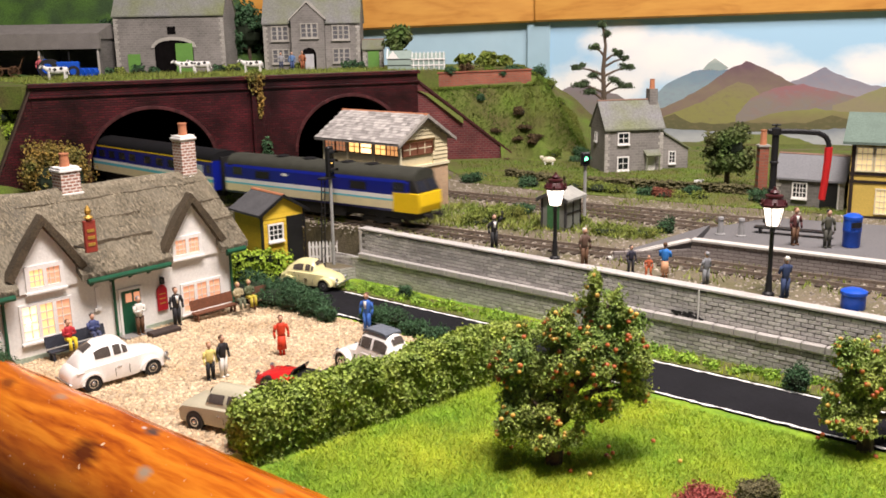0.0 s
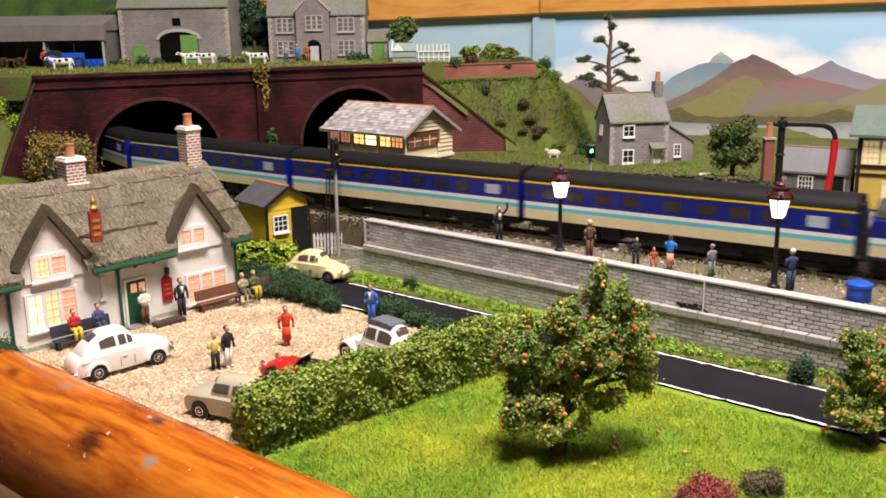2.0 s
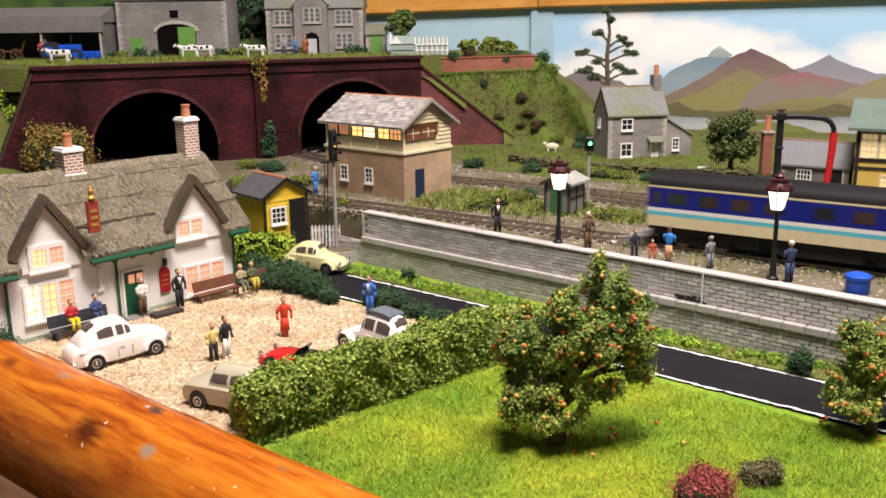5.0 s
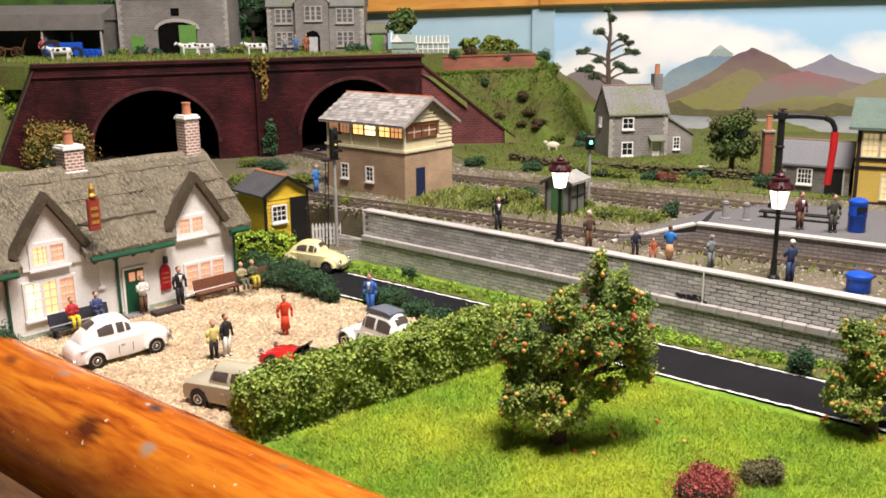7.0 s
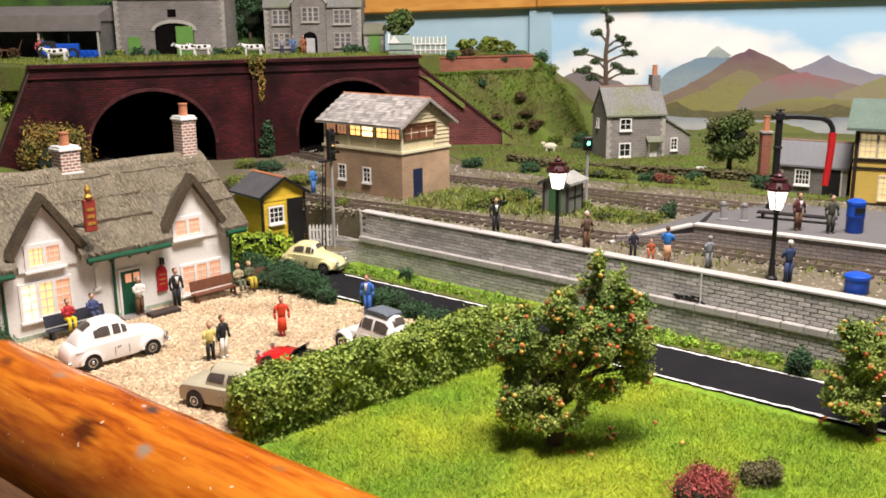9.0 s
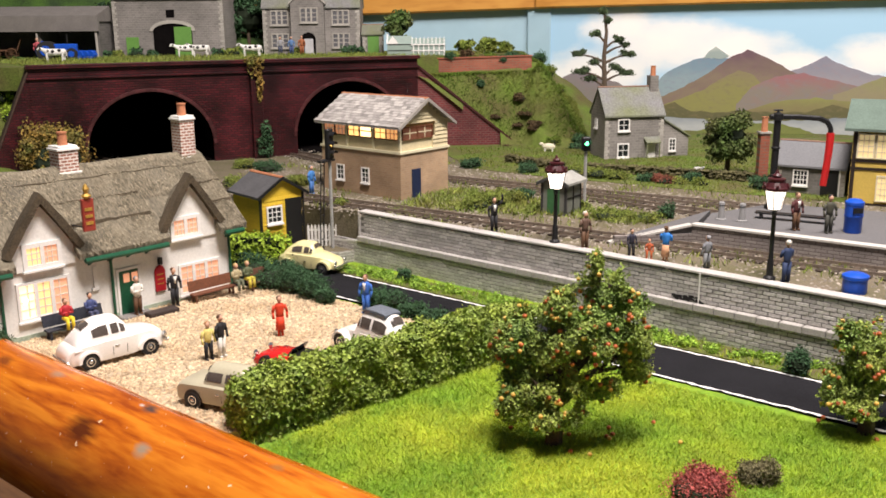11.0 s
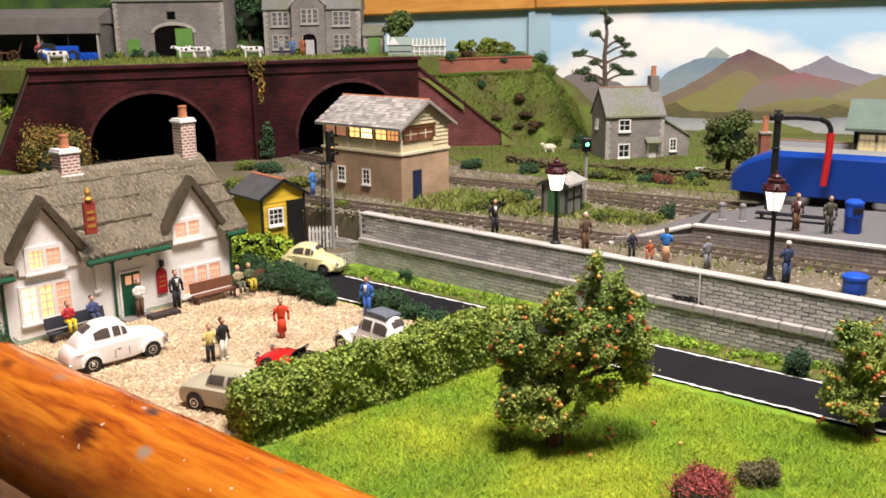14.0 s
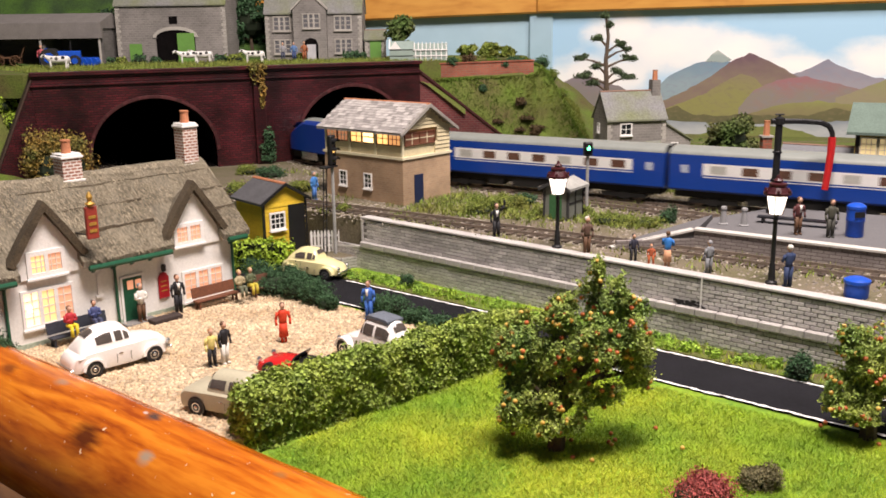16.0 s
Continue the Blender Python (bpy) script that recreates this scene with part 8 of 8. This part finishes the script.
def figure(x, y, z, rz, legs, torso, hair, label, h=2.3, skirt=False, sit=False, arm=None, group="model figures", shirt=False):
    bm = bm_new()
    k = h / 2.3
    marks = []

    def mark(i):
        bm.faces.ensure_lookup_table()
        marks.append((len(bm.faces), i))
    hip = 1.12 * k
    if sit:
        hip = .62
        for s in (-.13, .13):
            rod(bm, (s, .05, hip), (s * 1.2, -.48, hip + .02), .13, 7)
            rod(bm, (s * 1.2, -.48, hip), (s * 1.2, -.5, .05), .1, 7)
    elif skirt:
        lathe(bm, [(.28 * k, .35 * k), (.22 * k, hip)], 10, sy=.75)
        for s in (-.1, .1):
            rod(bm, (s, 0, 0), (s, 0, .4 * k), .07, 6)
    else:
        for s in (-.13, .13):
            rod(bm, (s * 1.15, 0, .06), (s, 0, hip), .1 * k, 7, .15 * k)
            ball(bm, (s * 1.2, -.08, .06), .09, .17, .07, 6, 4)
    mark(1)
    lathe(bm, [(.22 * k, hip - .05), (.22 * k, hip + .2 * k), (.29 * k, hip + .6 * k), (.22 * k, hip + .75 * k), (.09 * k, hip + .8 * k)], 10, sy=.65)
    for s in (-1, 1):
        sh = (s * .3 * k, 0, hip + .66 * k)
        if arm == "up" and s > 0:
            rod(bm, sh, (.55 * k, -.08, hip + 1.0 * k), .085 * k, 6)
            rod(bm, (.55 * k, -.08, hip + 1.0 * k), (.52 * k, -.12, hip + 1.42 * k), .075 * k, 6)
        elif arm == "folded" or sit:
            rod(bm, sh, (s * .36 * k, -.1, hip + .3 * k), .085 * k, 6)
            rod(bm, (s * .36 * k, -.1, hip + .3 * k), (s * .08, -.3 * k, hip + .38 * k), .075 * k, 6)
        else:
            rod(bm, sh, (s * .4 * k, -.02, hip + .28 * k), .085 * k, 6)
            rod(bm, (s * .4 * k, -.02, hip + .28 * k), (s * .38 * k, -.12, hip - .08), .07 * k, 6)
    mark(2)
    if shirt:
        prism(bm, [(-.1 * k, hip + .72 * k), (.1 * k, hip + .72 * k), (.04 * k, hip + .3 * k), (-.04 * k, hip + .3 * k)], -.2 * k, -.1 * k, "y")
        mark(5)
    rod(bm, (0, 0, hip + .76 * k), (0, 0, hip + .9 * k), .08 * k, 6)
    ball(bm, (0, -.02, hip + 1.02 * k), .145 * k, .16 * k, .18 * k, 8, 6)
    mark(3)
    ball(bm, (0, .03, hip + 1.08 * k), .155 * k, .16 * k, .15 * k, 8, 6)
    mark(4)
    bm.faces.ensure_lookup_table()
    lo = 0
    for hi, i in marks:
        for f in bm.faces[lo:hi]:
            f.material_index = i - 1
        lo = hi
    bmesh.ops.recalc_face_normals(bm, faces=bm.faces)
    bmesh.ops.scale(bm, vec=(U, U, U), verts=bm.verts)
    me = bpy.data.meshes.new("model_figure")
    bm.to_mesh(me)
    bm.free()
    me.polygons.foreach_set("use_smooth", [True] * len(me.polygons))
    for mt in (cloth(legs), cloth(torso), SKIN, cloth(hair), COLLAR):
        me.materials.append(mt)
    ob = new("model_figure", me)
    ob.matrix_basis = cm(x, y, z, rz)
    return tagged(ob, label, "figurine", group)


BK, NV, WH, GY, BR = (.015, .015, .018), (.03, .05, .12), (.7, .68, .62), (.2, .21, .22), (.12, .06, .03)
figure(-16.7, 56.7, 0.02, 45, BK, BK, BR, "painted figure in black suit and white shirt outside the inn", 2.5, shirt=True)
figure(-18.5, 55.0, 0.05, 50, BR, WH, GY, "painted figure in a white shirt carrying a tray", 2.4, arm="folded")
figure(-9.1, 50.9, 0, 20, (.62, .05, .015), (.62, .05, .015), BR, "painted figure in a long orange-red coat", 2.35, skirt=True)
figure(-12.3, 47.1, 0, 40, BK, (.7, .6, .2), (.4, .2, .08), "painted figure in a pale yellow jacket", 2.1)
figure(-11.7, 47.5, 0, 60, WH, BK, BR, "painted figure in black top and white trousers", 2.35)
figure(-4.5, 55.0, -.02, -25, (.04, .14, .5), (.04, .14, .5), BR, "painted figure in a bright blue suit", 2.45, shirt=True)
figure(-21.3, 51.0, .55, 47, (.7, .55, .03), (.45, .03, .04), BR, "seated painted figure in red top and yellow skirt", 2.2, sit=True)
figure(-20.3, 52.1, .55, 47, (.05, .06, .12), (.06, .08, .2), BK, "seated painted figure in dark blue on the bench", 2.2, sit=True)
figure(-13.2, 58.7, .5, 47, (.12, .13, .08), (.4, .34, .2), (.5, .35, .12), "seated painted figure in khaki on a wooden bench", 2.2, sit=True)
figure(-12.6, 59.3, .5, 47, (.5, .42, .05), (.1, .12, .06), (.4, .3, .12), "seated painted figure in green beside the bench's end", 2.2, sit=True)
D = DECK + .02
figure(3.8, 62.4, D, 15, BK, BK, BK, "painted figure in dark uniform waving beside the track", 2.35, arm="up", shirt=True)
figure(9.2, 57.2, D, 30, BR, (.12, .07, .05), (.6, .55, .5), "painted figure in a brown coat behind the wall", 2.4)
figure(11.7, 55.0, D, 20, BK, (.03, .03, .05), BK, "painted figure in a dark cap behind the wall", 1.75)
figure(12.6, 54.2, D, 0, (.5, .12, .04), (.5, .12, .05), (.4, .15, .05), "small painted figure in orange behind the wall", 1.3)
figure(13.5, 53.9, D, 150, (.65, .35, .2), (.03, .2, .6), BR, "painted figure in blue jacket and pale skirt", 2.15, skirt=True, arm="folded")
figure(15.5, 52.2, D, 210, GY, (.22, .23, .25), (.3, .3, .32), "painted figure in a grey hooded coat", 1.95)
figure(19.0, 49.2, D, 200, NV, NV, WH, "painted white-haired figure in navy", 2.35, arm="folded")
figure(22.6, 57.6, 4.36, 20, BR, (.1, .03, .03), BR, "painted figure in dark jacket and white shirt on the platform", 2.4, shirt=True)
figure(24.3, 56.7, 4.36, 10, (.05, .05, .04), (.07, .07, .05), BK, "painted figure in a dark coat on the platform", 2.4)
figure(-10.6, 77.2, DECK + .02, 60, (.05, .15, .4), (.05, .2, .5), GY, "painted figure in light blue overalls by the track", 2.4)
figure(-45.3, 108.6, HILLTOP, 10, (.05, .08, .3), (.5, .1, .12), (.5, .3, .2), "painted farm figure in red beside the tractor", 2.4)
figure(-19.2, 117.2, HILLTOP, 10, (.05, .06, .1), (.3, .3, .32), GY, "painted figure in grey before the farmhouse", 2.2)
figure(-17.9, 117.6, HILLTOP, 10, (.05, .08, .2), (.1, .2, .4), GY, "painted figure in blue before the farmhouse", 2.2)
figure(-16.6, 117.4, HILLTOP, 10, (.3, .1, .04), (.35, .12, .05), BR, "painted figure in rust brown by the farmhouse door", 2.3)

# ---- benches ----
def bench(m, L, wood, label):
    e = thing("bench", m, label, "bench", "inn benches")
    bm = bm_new()
    box(bm, 0, -.55, .5, L, 0, .62)
    part("seat", bm, wood, e, bevel=.02)
    bm = bm_new()
    prism(bm, [(-.02, .7), (.12, 1.35), (.2, 1.35), (.06, .7)], 0, L, "x")
    part("backrest", bm, wood, e)
    for x in (.15, L - .25):
        for y in (-.5, -.1):
            bm = bm_new()
            box(bm, x, y, 0, x + .12, y + .12, .5)
            part("leg", bm, wood, e)
    return e


bench(cm(-22.5, 50.6, -.02, 47), 3.6, mat("dark_blue_bench", (0.03, 0.035, 0.05), .6), "dark painted bench under the inn window")
bench(cm(-16.0, 57.5, -.02, 47), 3.2, mat("brown_bench_wood", (0.16, 0.06, 0.03), .6, var=.2), "brown wooden bench under the inn window")
bench(cm(-12.9, 60.2, -.02, 47), 1.6, mat("brown_bench_wood_b", (0.13, 0.06, 0.035), .6, var=.2), "short brown wooden bench by the shrubs")
bm = bm_new()
box(bm, 0, -.5, 0, 2.0, .3, .28)
solid("trough", bm, mat("dark_trough", (0.05, 0.035, 0.03), .8), "dark wooden trough by the inn door", "trough", cm(-17.9, 54.6, -.02, 47), bevel=.04)
# ---- platform things ----
BINB = mat("bright_blue_bin", (0.01, 0.08, 0.5), .35, var=.08)
bn = thing("litter_bin", cm(25.9, 56.9, 4.36), "bright blue domed litter bin on the platform", "bin")
bm = bm_new()
lathe(bm, [(.5, 0), (.53, .08), (.53, .95), (.57, 1.0), (.57, 1.12)], 16)
part("drum", bm, BINB, bn, smooth=True)
bm = bm_new()
lathe(bm, [(.55, 1.12), (.55, 1.75), (.58, 1.78), (.58, 1.95), (.35, 2.1), (.1, 2.15)], 16)
part("dome", bm, BINB, bn, smooth=True)
bm = bm_new()
box(bm, -.3, -.6, 1.3, .3, -.5, 1.65)
part("slot", bm, BLACK, bn)
bn = thing("blue_drum", cm(21.9, 47.2, DECK), "bright blue round drum behind the wall", "drum")
bm = bm_new()
lathe(bm, [(.6, 0), (.62, .1), (.62, .75), (.68, .8), (.68, .95), (.55, 1.02), (.4, 1.08), (.1, 1.1)], 18)
part("drum", bm, BINB, bn, smooth=True)
CONE = mat("grey_bollard", (0.28, 0.28, 0.28), .6, var=.1)
for x, y in ((18.9, 61.0), (20.1, 60.4)):
    bm = bm_new()
    lathe(bm, [(.34, 0), (.34, .08), (.24, .12), (.17, 1.0), (.22, 1.05), (.2, 1.2), (.06, 1.25)], 10)
    solid("bollard", bm, CONE, "grey tapered bollard on the platform", "bollard", cm(x, y, 4.35), group="platform bollards", smooth=True)
# Its seat and legs are added; only a dark flat rectangle is known here.
pb = thing("platform_bench", cm(21.4, 61.6, 4.35, -30), "low dark flat slab on short legs on the platform", "bench")
bm = bm_new()
box(bm, 0, -.35, .35, 5.0, .35, .45)
part("seat", bm, BLACK, pb)
for x in (.3, 2.4, 4.5):
    bm = bm_new()
    box(bm, x, -.3, 0, x + .15, .3, .35)
    part("leg", bm, BLACK, pb)
pipe = thing("wall_downpipe", cm(*wall_at(28.9, .42), 1.5, WA), "thin white pipe on the retaining wall", "pipe")
bm = bm_new()
rod(bm, (0, 0, 0), (0, 0, 1.9), .05, 6)
part("pipe", bm, WHITE, pipe)
bm = bm_new()
for i in range(24):
    a, b = R.uniform(-1.6, .2), R.uniform(.0, .3)
    ball(bm, (a, .0, .15 + b), R.uniform(.08, .22), .03, R.uniform(.05, .12), 6, 4)
part("black_stain", bm, BLACK, pipe, "black stain beside the pipe")

# ---- animals ----
COWW = mat("cow_white", (0.78, 0.77, 0.73), .5, var=.05, bump=0)


def cow(x, y, rz, turn=0, label="black and white model cow on the meadow"):
    e = thing("cow", cm(x, y, HILLTOP, rz), label, "cow", "cows on the meadow")
    bm = bm_new()
    loft(bm, [[(px, w * math.cos(q), z + hgt * math.sin(q)) for q in [6.2832 * i / 10 for i in range(10)]] for px, w, z, hgt in ((-1.45, .2, 1.35, .25), (-1.3, .42, 1.25, .42), (-.4, .48, 1.2, .5), (.5, .45, 1.22, .46), (1.1, .33, 1.35, .38), (1.45, .2, 1.6, .24), (1.75, .17, 1.72, .2), (2.05, .13, 1.55, .15))])
    part("body", bm, COWW, e, smooth=True)
    for px in (-1.15, .85):
        for s in (-.28, .28):
            bm = bm_new()
            rod(bm, (px, s, 1.1), (px + R.uniform(-.1, .1), s, 0), .15, 6, .1)
            part("leg", bm, COWW, e)
    for px, z, r in ((-.9, 1.45, .26), (-.1, 1.3, .3), (1.5, 1.7, .15), (.5, 1.4, .17)):
        for s in (-1, 1):
            bm = bm_new()
            ball(bm, (px + .1 * s, s * .36 if px < 1.2 else s * .13, z), r, .14 if px < 1.2 else .09, r * .8)
            part("patch", bm, BLACK, e)
    bm = bm_new()
    rod(bm, (-1.48, 0, 1.5), (-1.6, 0, .7), .05, 5)
    part("tail", bm, COWW, e)
    for s in (-1, 1):
        bm = bm_new()
        ball(bm, (1.6, s * .25, 1.85), .06, .15, .06)
        part("ear", bm, BLACK, e)
    e.scale = (.84, .84, .84)
    return e


cow(-41.0, 102.3, 184)
cow(-29.8, 113.0, 200)
cow(-28.2, 113.2, 176)
cow(-21.7, 111.5, 176)
e = thing("sheep", cm(12.1, 101.5, max(slope_z(12.1, 101.5), 3.1) - .05, 170), "small cream model sheep on the slope", "sheep")
bm = bm_new()
ball(bm, (0, 0, .75), .75, .36, .4, 10, 6)
ball(bm, (.8, 0, 1.05), .25, .17, .2)
part("body", bm, mat("sheep_cream", (0.7, 0.66, 0.5), .9, var=.15, fine=14, bump=.6), e)
for px in (-.4, .4):
    for s in (-.18, .18):
        bm = bm_new()
        rod(bm, (px, s, .6), (px, s, 0), .08, 5)
        part("leg", bm, COWW, e)
e = thing("sheep", cm(24.6, 87.5, 3.35, 10), "small white model sheep lying on the meadow", "sheep")
bm = bm_new()
ball(bm, (0, 0, .2), .55, .25, .22)
ball(bm, (.55, 0, .3), .16, .12, .12)
part("body", bm, COWW, e)

# ---- farm things ----
TRB = mat("tractor_blue", (0.01, 0.09, 0.55), .4)
tr = thing("tractor", cm(-43.2, 108.8, HILLTOP, 10) @ Matrix.Scale(1.3, 4), "bright blue farm tractor before the cart shed", "tractor")
bm = bm_new()
box(bm, -.2, -.35, .7, 1.7, .35, 1.35)
box(bm, -1.1, -.3, .6, -.2, .3, 1.0)
part("bonnet", bm, TRB, tr, bevel=.08)
bm = bm_new()
box(bm, -1.1, -.35, 1.0, -.6, .35, 1.2)
box(bm, -1.2, -.35, 1.0, -1.05, .35, 1.6)
part("seat", bm, TRB, tr)
for x, r in ((-.8, .8), (1.3, .5)):
    for s in (-1, 1):
        bm = bm_new()
        rod(bm, (x, s * .5, r), (x, s * .85, r), r, 14)
        w = part("wheel", bm, RUBBER, tr)
        bm = bm_new()
        rod(bm, (x, s * .84, r), (x, s * .9, r), r * .55, 10)
        part("rim", bm, TRB, w)
bm = bm_new()
rod(bm, (.9, 0, 1.3), (.9, 0, 2.2), .07, 6)
part("exhaust", bm, BLACK, tr)
im = thing("farm_implement", cm(-41.4, 109.0, HILLTOP, 10), "bright blue farm implement beside the tractor", "implement")
for i in range(4):
    bm = bm_new()
    rod(bm, (i * .6, -.4, .5), (i * .6 + .3, .4, .5), .45, 10)
    part("disc", bm, TRB, im)
bm = bm_new()
box(bm, -.3, -.1, .8, 2.4, .1, 1.0)
part("beam", bm, TRB, im)
CW = mat("cart_wood", (0.14, 0.07, 0.035), .8, var=.2)
ct = thing("hay_cart", cm(-51.0, 112.6, HILLTOP, 15), "brown wooden hay cart in the shed", "cart")
bm = bm_new()
box(bm, -1.4, -.6, .9, 1.4, .6, 1.05)
part("bed", bm, CW, ct)
for x in (-1.5, 1.5):
    bm = bm_new()
    prism(bm, [(x, 1.0), (x + .1, 1.0), (x * 1.35 + .1, 2.3), (x * 1.35, 2.3)], -.6, .6, "y")
    part("ladder_end", bm, CW, ct)
for x in (-.9, .9):
    for s in (-1, 1):
        bm = bm_new()
        for i in range(12):
            a0, a1 = 6.2832 * i / 12, 6.2832 * (i + 1) / 12
            rod(bm, (x + .6 * math.cos(a0), s * .75, .6 + .6 * math.sin(a0)), (x + .6 * math.cos(a1), s * .75, .6 + .6 * math.sin(a1)), .06, 4)
            if i % 2:
                rod(bm, (x, s * .75, .6), (x + .6 * math.cos(a0), s * .75, .6 + .6 * math.sin(a0)), .04, 4)
        part("wheel", bm, CW, ct)
for i, (x, y, r) in enumerate(((-38.0, 114.3, .9), (-36.0, 114.6, 1.1), (-34.2, 114.4, .9), (-24.5, 114.6, 1.2), (-26.2, 115.0, 1.0), (-11.0, 118.2, 1.2), (-17.4, 118.4, .9), (-39.5, 113.6, .9), (-9.6, 118.6, .9))):
    bush(x, y, HILLTOP - .05, r, r * 1.1, LEAF_BUSH if i % 3 else LEAF_FAR, 300 + i, "low green bush beside the farm wall", 300, .2)
tp = fill([portal_at(-40, 1.6), portal_at(-.5, 1.6), (6, 116), (-8, 118), (-40, 114), (-50, 106)], 16000, 71)
blades("hilltop_grass", np.c_[tp, np.full(len(tp), HILLTOP - .03)], .42, LEAF_FAR, 72, "grassy edge above the tunnel brickwork", w=.06)

wall_bricks()
sb_tiles()


motions()
